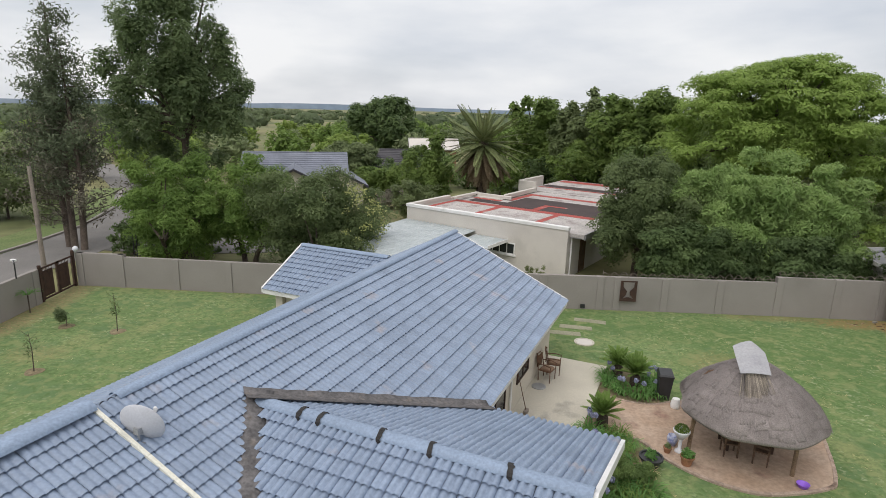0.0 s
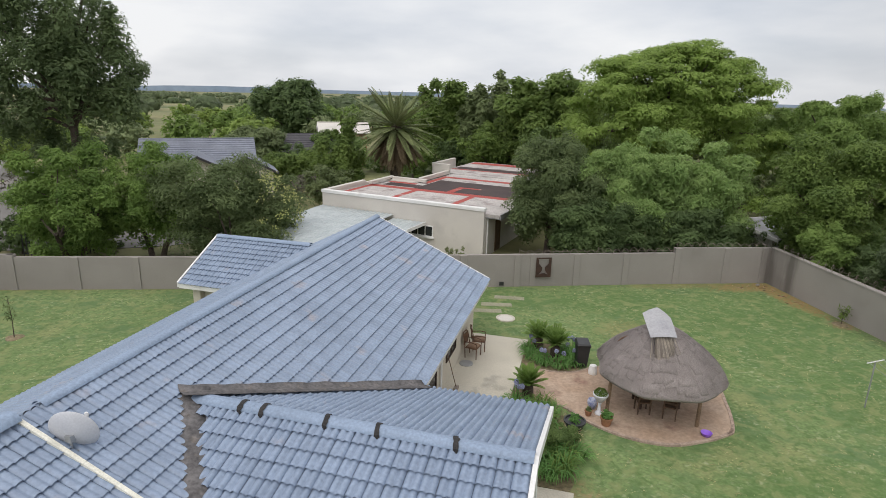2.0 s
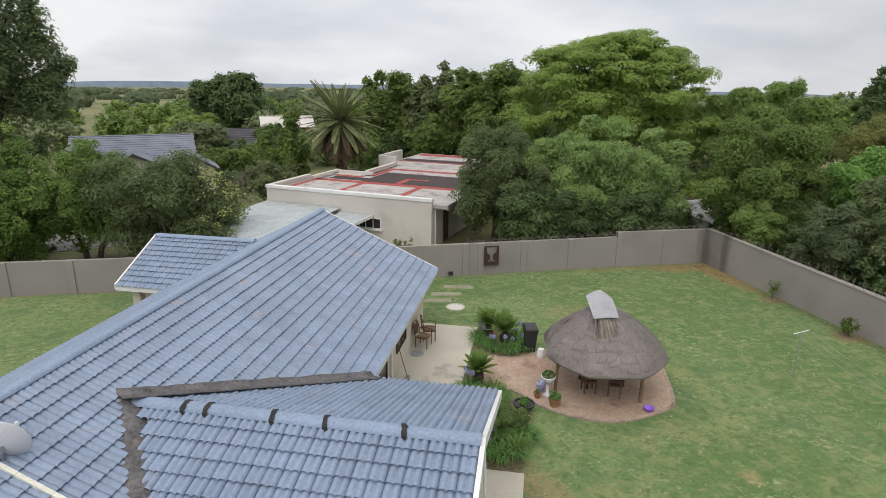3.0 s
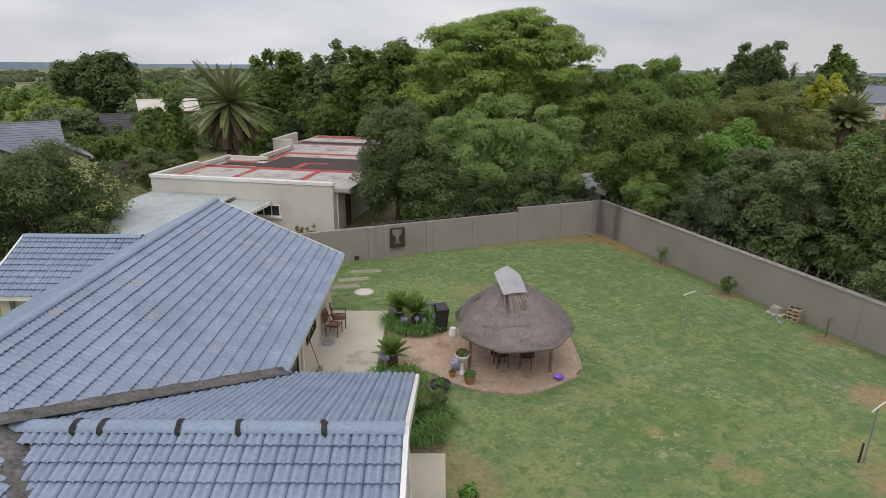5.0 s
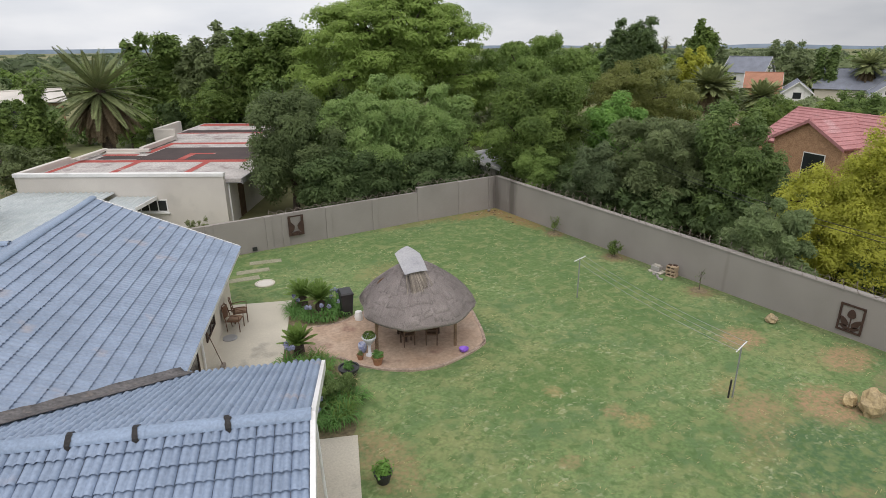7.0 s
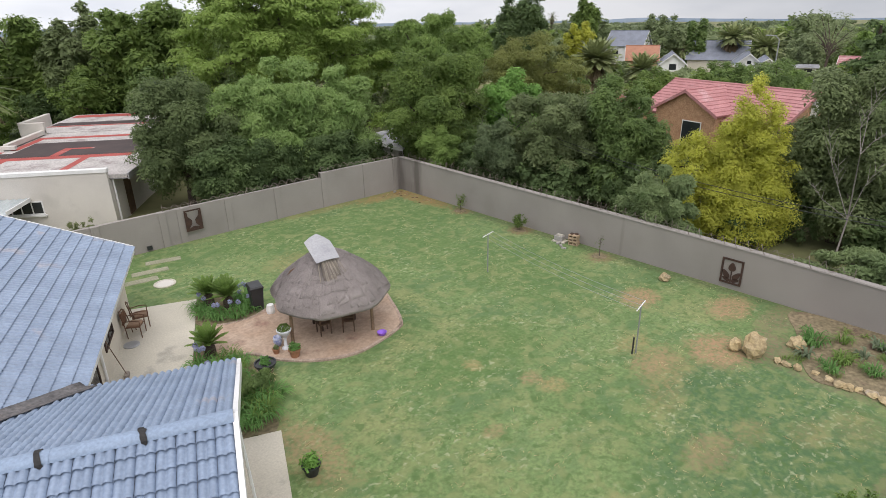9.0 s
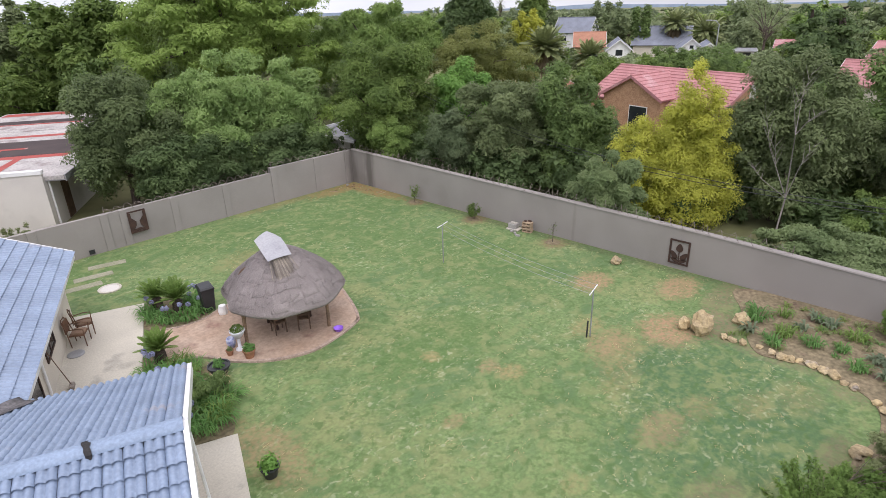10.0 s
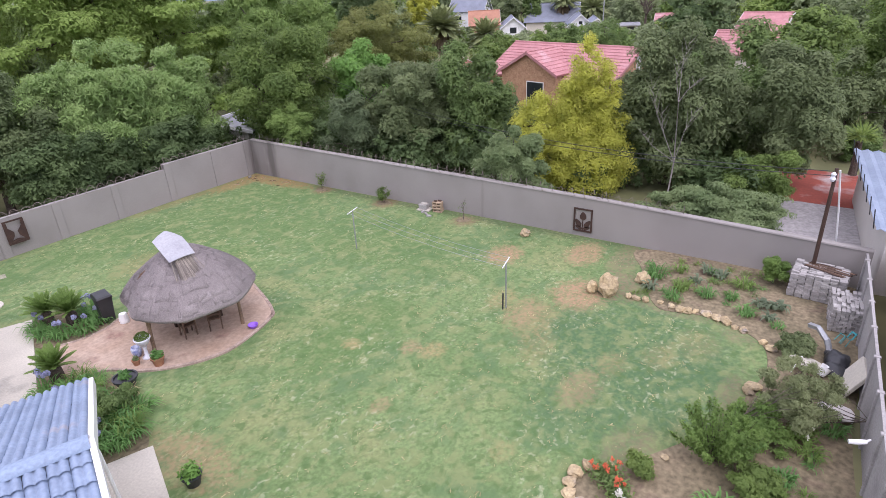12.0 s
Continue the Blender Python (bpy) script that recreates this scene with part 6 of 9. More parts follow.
cp = thing("carport", "carport with a pale corrugated steel roof on posts", "carport", pose(7.69, 33.8, 0, 0, 0, -33.86))
M_SHEET = mat("pale_green_sheet", (0.50, 0.54, 0.545), (0.42, 0.465, 0.475), 1.5, 0.5, 14, 0.12, 0.1, metal=0.2)
sheet = part("roof_sheet", corrugated(5.6, 8.7, 0.30, 0.045), M_SHEET, cp, "pale blue-green corrugated sheet")
sheet.matrix_local = pose(-11.9, -8.75, 1.84, 1.8, 0, 0)
sheet = part("roof_sheet", corrugated(2.36, 2.35, 0.30, 0.03), M_SHEET, cp, "pale blue-green corrugated sheet")
sheet.matrix_local = pose(-6.28, -2.4, 1.72, 3.5, 0, 0)
for x, y in ((-11.8, -8.5), (-10.0, -8.5), (-8.1, -8.5), (-4.2, -2.2)):
    part("post", Geo().tube([(x, y, 0), (x, y, 1.82 if y < -3 else 1.7)], 0.045, 8), M_STEEL, cp)
part("beam", Geo().box(-11.9, -8.55, 1.70, -8.0, -8.45, 1.79), M_DARKWOOD, cp)
part("edge_trim", Geo().box(-3.96, -2.4, 1.70, -3.90, -0.06, 1.9), M_WHITE, cp)
pool = thing("pool_cover", "bright blue pool cover behind the carport", "pool cover", pose(-4.4, 41.8, 0, 0, 0, -33))
part("cover_sheet", Geo().box(-2.2, -1.2, 0.05, 2.2, 1.2, 0.35, bevel=0.1), M_BLUE, pool)
solid("sand_patch", Geo().prism([(-8, 41), (-3, 43.5), (-1.5, 47), (-6, 48.5), (-10, 45)], 0.0, 0.045), mat("pale_sand", (0.42, 0.34, 0.23), (0.36, 0.29, 0.20), 0.8, 0.95, 12, 0.15, 0.3), "pale sandy yard beside the far garden", "yard", kind="structure")


# ---- other houses ----
def gabled(label, m, L, W, eave, rise, roof_m, wall_m, over=0.45, windows=(), tiles=0.0, category="house", trim=None):
    """A house with its ridge along local x, gables at both ends."""
    h = thing("house", label, category, m)
    x0, x1, y0, y1 = -L / 2, L / 2, -W / 2, W / 2
    part("wall", Geo().box(x0, y0, -0.6, x1, y1, eave).add([(x0, y0, eave), (x0, y1, eave), (x0, 0, eave + rise), (x1, y0, eave), (x1, y1, eave), (x1, 0, eave + rise)], [(0, 2, 1), (3, 4, 5), (0, 1, 4, 3), (1, 2, 5, 4), (2, 0, 3, 5)]), wall_m, h)
    k = rise / (W / 2)
    ye, ze = W / 2 + over, eave - over * k
    top = eave + rise + 0.1
    ze += 0.1
    rf = part("roof", Geo().add(*slab_between((x0 - over, 0, top), (x1 + over, 0, top), (x1 + over, ye, ze), (x0 - over, ye, ze), 0.12)).add(*slab_between((x1 + over, 0, top), (x0 - over, 0, top), (x0 - over, -ye, ze), (x1 + over, -ye, ze), 0.12)), roof_m, h)
    if tiles:
        g = Geo()
        n = int(math.hypot(ye, top - ze) / tiles)
        for s in (1, -1):
            for j in range(n):
                f0, f1 = j / n, (j + 1) / n
                a0, a1 = (s * ye * f0, top + (ze - top) * f0 + 0.008), (s * ye * f1, top + (ze - top) * f1 + 0.05)
                g.add([(x0 - over, *a0), (x1 + over, *a0), (x1 + over, *a1), (x0 - over, *a1), (x0 - over, a1[0], a1[1] - 0.05), (x1 + over, a1[0], a1[1] - 0.05)], [(0, 1, 2, 3), (3, 2, 5, 4)])
        part("roof_course", g, roof_m, rf, kind="stuff")
    part("ridge", Geo().tube([(x0 - over, 0, top), (x1 + over, 0, top)], 0.1, 6), roof_m, rf)
    for s, e in ((x0 - over - 0.02, 1), (x1 + over + 0.02, -1)):
        for q in (1, -1):
            part("barge_board", Geo().add([(s, 0, top + 0.04), (s, q * ye, ze + 0.04), (s, q * ye, ze - 0.18), (s, 0, top - 0.18), (s + 0.04 * e, 0, top + 0.04), (s + 0.04 * e, q * ye, ze + 0.04), (s + 0.04 * e, q * ye, ze - 0.18), (s + 0.04 * e, 0, top - 0.18)], [(0, 1, 2, 3), (7, 6, 5, 4), (0, 4, 5, 1), (1, 5, 6, 2), (2, 6, 7, 3), (3, 7, 4, 0)]), trim or M_WHITE, h)
    for side, a, z, w, hh in windows:
        if side in "sn":
            y = y0 if side == "s" else y1
            e = -0.03 if side == "s" else 0.03
            fr = part("window", Geo().box(a - w / 2, y - 0.03, z, a + w / 2, y + 0.03, z + hh), M_WHITE, h)
            part("pane", Geo().box(a - w / 2 + 0.06, y + e - 0.01, z + 0.06, a + w / 2 - 0.06, y + e + 0.01, z + hh - 0.06), M_GLASS, fr)
        else:
            x = x0 if side == "w" else x1
            e = -0.03 if side == "w" else 0.03
            fr = part("window", Geo().box(x - 0.03, a - w / 2, z, x + 0.03, a + w / 2, z + hh), M_WHITE, h)
            part("pane", Geo().box(x + e - 0.01, a - w / 2 + 0.06, z + 0.06, x + e + 0.01, a + w / 2 - 0.06, z + hh - 0.06), M_GLASS, fr)
    return h


# grey-tiled house to the north-west with a gable towards the garden
gabled("low house with a grey tiled gable roof", pose(-15.0, 60.4, 0, 0, 0, 12), 9.4, 8.0, 2.5, 2.0, M_GREYTILE, M_CREAM, tiles=0.36, trim=M_GREYTILE, windows=(("s", -3, 0.9, 1.6, 1.2),))
gabled("grey-tiled house wing with a plastered gable facing the garden", pose(-10.3, 57.4, 0, 0, 0, 104), 5.4, 4.6, 2.3, 1.2, M_GREYTILE, M_CREAM, tiles=0.36, trim=M_DARKTILE, windows=(("w", 0, 0.9, 1.4, 1.1),))
gabled("grey-tiled house wing with a cream gable facing the garden", pose(-14.3, 56.8, 0, 0, 0, 104), 5.6, 4.8, 2.4, 1.2, M_GREYTILE, M_CREAM, tiles=0.36, trim=M_DARKTILE)
gabled("house with a dark charcoal tiled roof", pose(-6.2, 76, -0.2, 0, 0, 8), 9, 7, 2.4, 1.6, M_DARKTILE, M_FACE, tiles=0.4)
gabled("long shed with a pale sheet roof", pose(-1.6, 79, -0.3, 0, 0, 6), 5.6, 5.0, 4.4, 0.95, M_NWALL, M_FACE)
# red-roofed brick house to the east
gabled("brick house with a faded red tiled roof", pose(46.4, 17.7, 0, 0, 0, 77.5), 11.0, 7.2, 3.0, 1.9, M_REDTILE, M_FACE, tiles=0.36, trim=M_REDTILE, over=0.3)
red = gabled("brick gable wing with a red tiled roof", pose(44.85, 19.1, 0, 0, 0, -12.5), 5.2, 5.1, 3.42, 1.38, M_REDTILE, M_FACE, tiles=0.36, trim=M_REDTILE, over=0.25, windows=(("w", -0.7, 0.9, 1.6, 1.9),))
ch = thing("chimney", "white painted chimney on the red roof", "chimney", pose(45.2, 12.2, 3.4) @ Matrix.Diagonal((0.6, 0.6, 0.75, 1)))
part("stack", Geo().box(-0.3, -0.3, 0, 0.3, 0.3, 2.0, bevel=0.03).box(-0.36, -0.36, 1.75, 0.36, 0.36, 1.88), M_WHITE, ch)
part("pot", Geo().lathe([(0.12, 2.0), (0.1, 2.3), (0.13, 2.32)], 10), M_TERRA, ch)
# suburb to the east
def on_land(x, y, turn):
    return pose(x, y, ground_z(x, y), 0, 0, turn)


gabled("white house with a grey roof and white gable", on_land(129.3, 76.0, -78), 8.0, 6.2, 5.8, 2.8, M_GREYTILE, M_WHITE, windows=(("e", 0, 6.2, 1.0, 1.2), ("s", 2, 3.6, 1.6, 1.2), ("s", -2, 3.6, 1.6, 1.2)))
gabled("white annexe with a grey roof beside the tall house", on_land(126.0, 82.5, 70), 7, 5, 3.4, 2.0, M_GREYTILE, M_WHITE)
gabled("house with an orange tiled roof", on_land(113.6, 63.6, 121), 5.6, 7, 3.4, 2.3, M_ORANGETILE, M_FACE)
gabled("small house with a white gable front", on_land(114.5, 57.6, 30), 8, 4.4, 2.8, 1.7, M_GREYTILE, M_WHITE, windows=(("w", 0, 1.6, 1.4, 1.2),))
gabled("house with a broad slate-grey roof", on_land(131.0, 56.0, 112), 11, 10, 3.3, 3.2, M_GREYTILE, M_CREAM)
gabled("white gabled house with a grey roof", on_land(122.6, 46.6, 25), 9, 4.4, 2.8, 1.8, M_GREYTILE, M_WHITE, windows=(("w", 0, 2.8, 0.8, 0.7),))
gabled("white gabled wing with double doors", on_land(120.0, 42.3, 25), 8, 4.4, 2.4, 1.5, M_GREYTILE, M_WHITE, windows=(("w", 0, 0.6, 2.0, 1.9),))
gabled("flat white veranda on pillars", on_land(119.7, 36.9, 110), 5.6, 4.5, 2.5, 0.25, M_GALV, M_WHITE, windows=(("n", -1.3, 0.2, 2.0, 2.2), ("n", 1.3, 0.2, 2.0, 2.2)))
gabled("house with a faded red roof", on_land(107.5, 24.4, 100), 5.4, 7, 2.5, 2.2, M_REDTILE, M_CREAM, tiles=0.4)
gabled("long red-roofed house among trees", pose(71, 8.2, -0.6, 0, 0, 84), 6, 6, 2.6, 1.7, M_REDTILE, M_CREAM, tiles=0.4)
gabled("small red-roofed house far off", on_land(104, 10.5, 80), 6, 7, 2.8, 2.0, M_REDTILE, M_CREAM)
gabled("brown-roofed outbuilding among trees", pose(54, 33.6, 0, 0, 0, 20), 3, 2.6, 1.9, 0.6, M_ORANGETILE, M_FACE)
gabled("shed with a pale sheet roof behind the wall corner", pose(26.4, 34.6, 0, 0, 0, 35), 3.6, 3.2, 1.6, 0.4, M_GALV, M_NWALL)


# ---- palms and cycads ----
def frond_mesh(name, length, droop, leaflet, width, n, rise=0.5, seed=0, vee=0.5):
    """A feather leaf: arching midrib with paired leaflets; it grows along +x."""
    r = np.random.default_rng(seed)
    pts = []
    for i in range(9):
        s = i / 8
        pts.append(Vector((length * (s - 0.18 * droop * s * s), 0, length * (rise * s - droop * s * s))))
    vs, qs, k = [], [], 0

    def at(s):
        f = min(s, 0.9999) * 8
        i = int(f)
        return pts[i].lerp(pts[i + 1], f - i), (pts[i + 1] - pts[i]).normalized()

    for i in range(8):
        a, b = pts[i], pts[i + 1]
        w0, w1 = 0.018 * length * (1 - i / 9) + 0.004, 0.018 * length * (1 - (i + 1) / 9) + 0.004
        vs += [a + Vector((0, w0 / 2, 0)), b + Vector((0, w1 / 2, 0)), b - Vector((0, w1 / 2, 0)), a - Vector((0, w0 / 2, 0))]
        qs.append((k, k + 1, k + 2, k + 3))
        k += 4
    for i in range(n):
        s = 0.12 + 0.87 * i / n
        p, d = at(s)
        ll = leaflet * (math.sin(math.pi * (0.12 + 0.86 * s)) ** 0.6) * r.uniform(0.85, 1.1)
        for side in (1, -1):
            out = (Vector((0, side, 0)) * 0.86 + d * 0.55 + Vector((0, 0, vee * r.uniform(0.4, 1.0) - 0.15))).normalized()
            w = d * width / 2
            tip = p + out * ll + Vector((0, 0, -0.12 * ll))
            mid = p + out * ll * 0.55
            vs += [p - w * 0.6, mid - w, tip, mid + w]
            qs.append((k, k + 1, k + 2, k + 3))
            k += 4
    return quad_mesh(name, np.array([tuple(v) for v in vs]), np.array(qs))


def palm(label, x, y, trunk_h, trunk_r, length, fronds, leaf, seed, dead=0.2, category="palm tree", leaflets=34, z=None, lean=-60, width=0.05, skirt=0.0, fan=0.09, sweep=140):
    base = ground_z(x, y) if z is None else z
    t = thing("palm_tree", label, category, pose(x, y, base))
    prof = [(trunk_r * 1.2, -0.2)]
    for i in range(14):
        f = i / 13
        prof += [(trunk_r * (1.0 + 0.10 * (i % 2)), trunk_h * f)]
    prof += [(trunk_r * 1.35, trunk_h + 0.1), (trunk_r * 0.6, trunk_h + 0.5)]
    part("trunk", Geo().lathe(prof, 12), M_BARK, t)
    r = random.Random(seed)
    kinds = []
    for k, (dr, rise) in enumerate(((0.10, 0.05), (0.19, 0.09), (0.28, 0.12))):
        me = frond_mesh("frond", length, dr, length * fan, width * length / 3, leaflets, rise, seed + k, 0.3)
        me.materials.append(leaf)
        kinds.append(me)
    dry = frond_mesh("dry_frond", length * 0.9, 0.12, length * 0.11, width * length / 3, leaflets, 0.05, seed + 9)
    dry.materials.append(L_DRYPALM)
    for i in range(fronds):
        f = (i + 0.5) / fronds
        old = f > 1 - dead
        ob = new("dry_frond" if old else "frond", dry if old else kinds[min(2, int(f * 3))])
        ob.parent = t
        el = 84 - sweep * (f / (1 - dead)) ** 0.62 + r.uniform(-7, 7) if not old else lean + r.uniform(-14, 10)
        s = r.uniform(0.88, 1.08) * (0.8 if f < 0.08 else 1)
        ob.matrix_local = pose(0, 0, trunk_h + 0.35 * (1 - f), 0, 0, i * 137.5 + r.uniform(-10, 10)) @ pose(0, 0, 0, r.uniform(-20, 20), -el, 0) @ Matrix.Diagonal((s, s, s, 1))
    for i in range(int(skirt * 34)):
        ob = new("dry_frond", dry)
        ob.parent = t
        s = r.uniform(0.7, 0.95)
        ob.matrix_local = pose(0, 0, trunk_h - skirt * r.random(), 0, 0, i * 137.5) @ pose(0, 0, 0, r.uniform(-30, 30), r.uniform(58, 78), 0) @ Matrix.Diagonal((s, s, s, 1))
    return t


palm("large date palm with a full crown of grey-green fronds", 3.5, 51.5, 6.4, 0.42, 4.1, 150, L_DATE, 3, dead=0.40, skirt=1.0, leaflets=46, width=0.07, lean=-50, fan=0.080, sweep=118)
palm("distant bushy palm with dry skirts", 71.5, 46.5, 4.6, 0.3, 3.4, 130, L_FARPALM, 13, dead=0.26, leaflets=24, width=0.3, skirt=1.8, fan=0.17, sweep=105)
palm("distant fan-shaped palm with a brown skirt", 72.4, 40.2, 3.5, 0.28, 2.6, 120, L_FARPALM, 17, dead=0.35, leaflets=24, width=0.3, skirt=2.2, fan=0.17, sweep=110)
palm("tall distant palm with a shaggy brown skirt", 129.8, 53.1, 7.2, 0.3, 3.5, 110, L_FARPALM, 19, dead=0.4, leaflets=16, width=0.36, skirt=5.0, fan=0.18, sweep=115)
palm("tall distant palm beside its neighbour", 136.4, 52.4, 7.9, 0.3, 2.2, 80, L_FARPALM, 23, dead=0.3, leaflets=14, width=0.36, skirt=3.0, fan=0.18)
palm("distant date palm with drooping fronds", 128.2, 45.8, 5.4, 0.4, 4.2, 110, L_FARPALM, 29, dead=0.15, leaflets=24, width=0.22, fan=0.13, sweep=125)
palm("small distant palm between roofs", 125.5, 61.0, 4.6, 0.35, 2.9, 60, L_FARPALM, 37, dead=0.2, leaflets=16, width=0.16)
palm("slim palm against the skyline", 150, 114, 12.0, 0.35, 2.2, 60, L_PALM, 39, dead=0.3, leaflets=14, width=0.2)


def yucca(x, y):
    t = thing("yucca", "spiky yucca with a pale trunk beside the sheds", "yucca", pose(x, y, 0))
    part("trunk", Geo().tube([(0, 0, -0.1), (0.1, 0, 0.9), (0, 0.05, 1.8)], [0.22, 0.17, 0.15], 8), M_BARK, t)
    r = np.random.default_rng(5)
    d = unit(170, r)
    d[:, 2] = np.abs(d[:, 2]) * 1.1 - 0.25
    d /= np.linalg.norm(d, axis=1, keepdims=True)
    c = np.array([0, 0, 2.1])
    s = np.cross(d, [0, 0, 1.0]) * 0.035
    L = r.uniform(0.8, 1.15, (170, 1))
    v = np.stack([c + d * 0.1 - s, c + d * L * 0.5 - s * 1.2, c + d * L, c + d * L * 0.5 + s * 1.2], 1).reshape(-1, 3)
    part("leaf_rosette", quad_mesh("leaf_rosette", v, np.arange(680).reshape(-1, 4)), L_LIGHT, t)


yucca(36.3, -1.7)


def cycad(x, y, size, seed, z=0.03, fronds=30):
    t = thing("cycad", "dark green cycad with stiff arching fronds", "cycad", pose(x, y, z, 0, 0, seed * 40), "cycads in the beds")
    part("stem", Geo().lathe([(0.16, -0.1), (0.2, 0.1), (0.18, 0.38), (0.08, 0.5)], 10), M_BARK, t)
    r = random.Random(seed)
    me = frond_mesh("frond", size, 0.26, size * 0.15, 0.046, 28, 0.16, seed, 0.2)
    me.materials.append(L_CYCAD)
    for i in range(fronds):
        f = (i + 0.5) / fronds
        ob = new("frond", me)
        ob.parent = t
        s = r.uniform(0.85, 1.1)
        ob.matrix_local = pose(0, 0, 0.45, 0, 0, i * 137.5) @ pose(0, 0, 0, r.uniform(-15, 15), -(78 - 60 * f + r.uniform(-6, 6)), 0) @ Matrix.Diagonal((s, s, s, 1))
    return t


def W(v, u):
    """A place given along the house's own axes."""
    p = TURN @ Vector((v, u, 0))
    return p.x, p.y


cycad(*W(-1.45, 22.35), 0.84, 1, fronds=40)
cycad(*W(-0.75, 21.8), 0.88, 2, fronds=44)
cycad(*W(-1.40, 18.35), 0.80, 3, fronds=42)


def strap_clump(x, y, radius, count, length, leaf, label, flowers=0, flower_mat=None, seed=0, name="flowering_plant", category="plant", z=0.03, width=0.035, group="", upright=0.55):
    """A clump of arching strap leaves, with flower heads on stalks."""
    r = np.random.default_rng(seed)
    t = thing(name, label, category, pose(x, y, z), group)
    vs, qs, k = [], [], 0
    for i in range(count):
        a, rad = r.uniform(0, 6.283), radius * math.sqrt(r.uniform())
        b = np.array([rad * math.cos(a), rad * math.sin(a), 0])
        a2 = a + r.normal(0, 0.8)
        d = np.array([math.cos(a2), math.sin(a2), 0])
        s = np.array([-d[1], d[0], 0]) * width * r.uniform(0.7, 1.2) / 2
        L = length * r.uniform(0.6, 1.15)
        up = upright * r.uniform(0.7, 1.3)
        p1, p2, p3 = b + d * L * 0.3 + np.array([0, 0, L * up]), b + d * L * 0.65 + np.array([0, 0, L * up * 1.15]), b + d * L * 0.98 + np.array([0, 0, L * up * 0.65])
        vs += [b - s, b + s, p1 + s, p1 - s, p2 + s, p2 - s, p3 + s * 0.15, p3 - s * 0.15]
        qs += [(k, k + 1, k + 2, k + 3), (k + 3, k + 2, k + 4, k + 5), (k + 5, k + 4, k + 6, k + 7)]
        k += 8
    part("leaves", quad_mesh("leaves", np.array(vs), np.array(qs)), leaf, t)
    if flowers:
        for i in range(flowers):
            a, rad = r.uniform(0, 6.283), radius * 0.9 * math.sqrt(r.uniform())
            p = Vector((rad * math.cos(a), rad * math.sin(a), 0))
            top = p + Vector((r.normal(0, 0.08), r.normal(0, 0.08), length * r.uniform(1.05, 1.45)))
            st = part("flower_stalk", Geo().tube([p, top], 0.007, 4), L_STRAP, t)
            dd = unit(60, r)
            v, q = leaves("flower_head", np.array(top) + dd * 0.075, dd, 0.05, r, 1.6, 0.5)
            part("flower_head", mixed_mesh("flower_head", [(v, q)]), flower_mat, st)
    return t


# ---- the thatched shelter, its paving and what stands there ----
def smooth_loop(points, n=6):
    out = []
    m = len(points)
    for i in range(m):
        p0, p1, p2, p3 = (Vector((*points[(i + k - 1) % m], 0)) for k in range(4))
        for j in range(n):
            t = j / n
            q = 0.5 * (2 * p1 + (p2 - p0) * t + (2 * p0 - 5 * p1 + 4 * p2 - p3) * t * t + (3 * p1 - p0 - 3 * p2 + p3) * t ** 3)
            out.append((q.x, q.y))
    return out


PAVE = smooth_loop([(5.95, 18.3), (6.45, 19.35), (7.3, 19.05), (8.1, 18.95), (8.9, 19.2), (10.0, 19.3), (11.6, 18.9), (12.85, 17.6), (12.5, 16.2), (11.85, 14.85), (11.4, 14.5), (10.4, 14.25), (9.3, 14.2), (8.2, 14.75), (7.35, 15.7), (6.9, 16.6), (6.2, 17.0)])
solid("paving", Geo().prism(PAVE, 0.0, 0.07), M_PAVE, "stamped reddish paving round the thatched shelter", "paving", kind="structure")
HC = (9.93, 16.42)
HT = pose(HC[0], HC[1], 0.07, 0, 0, -25)


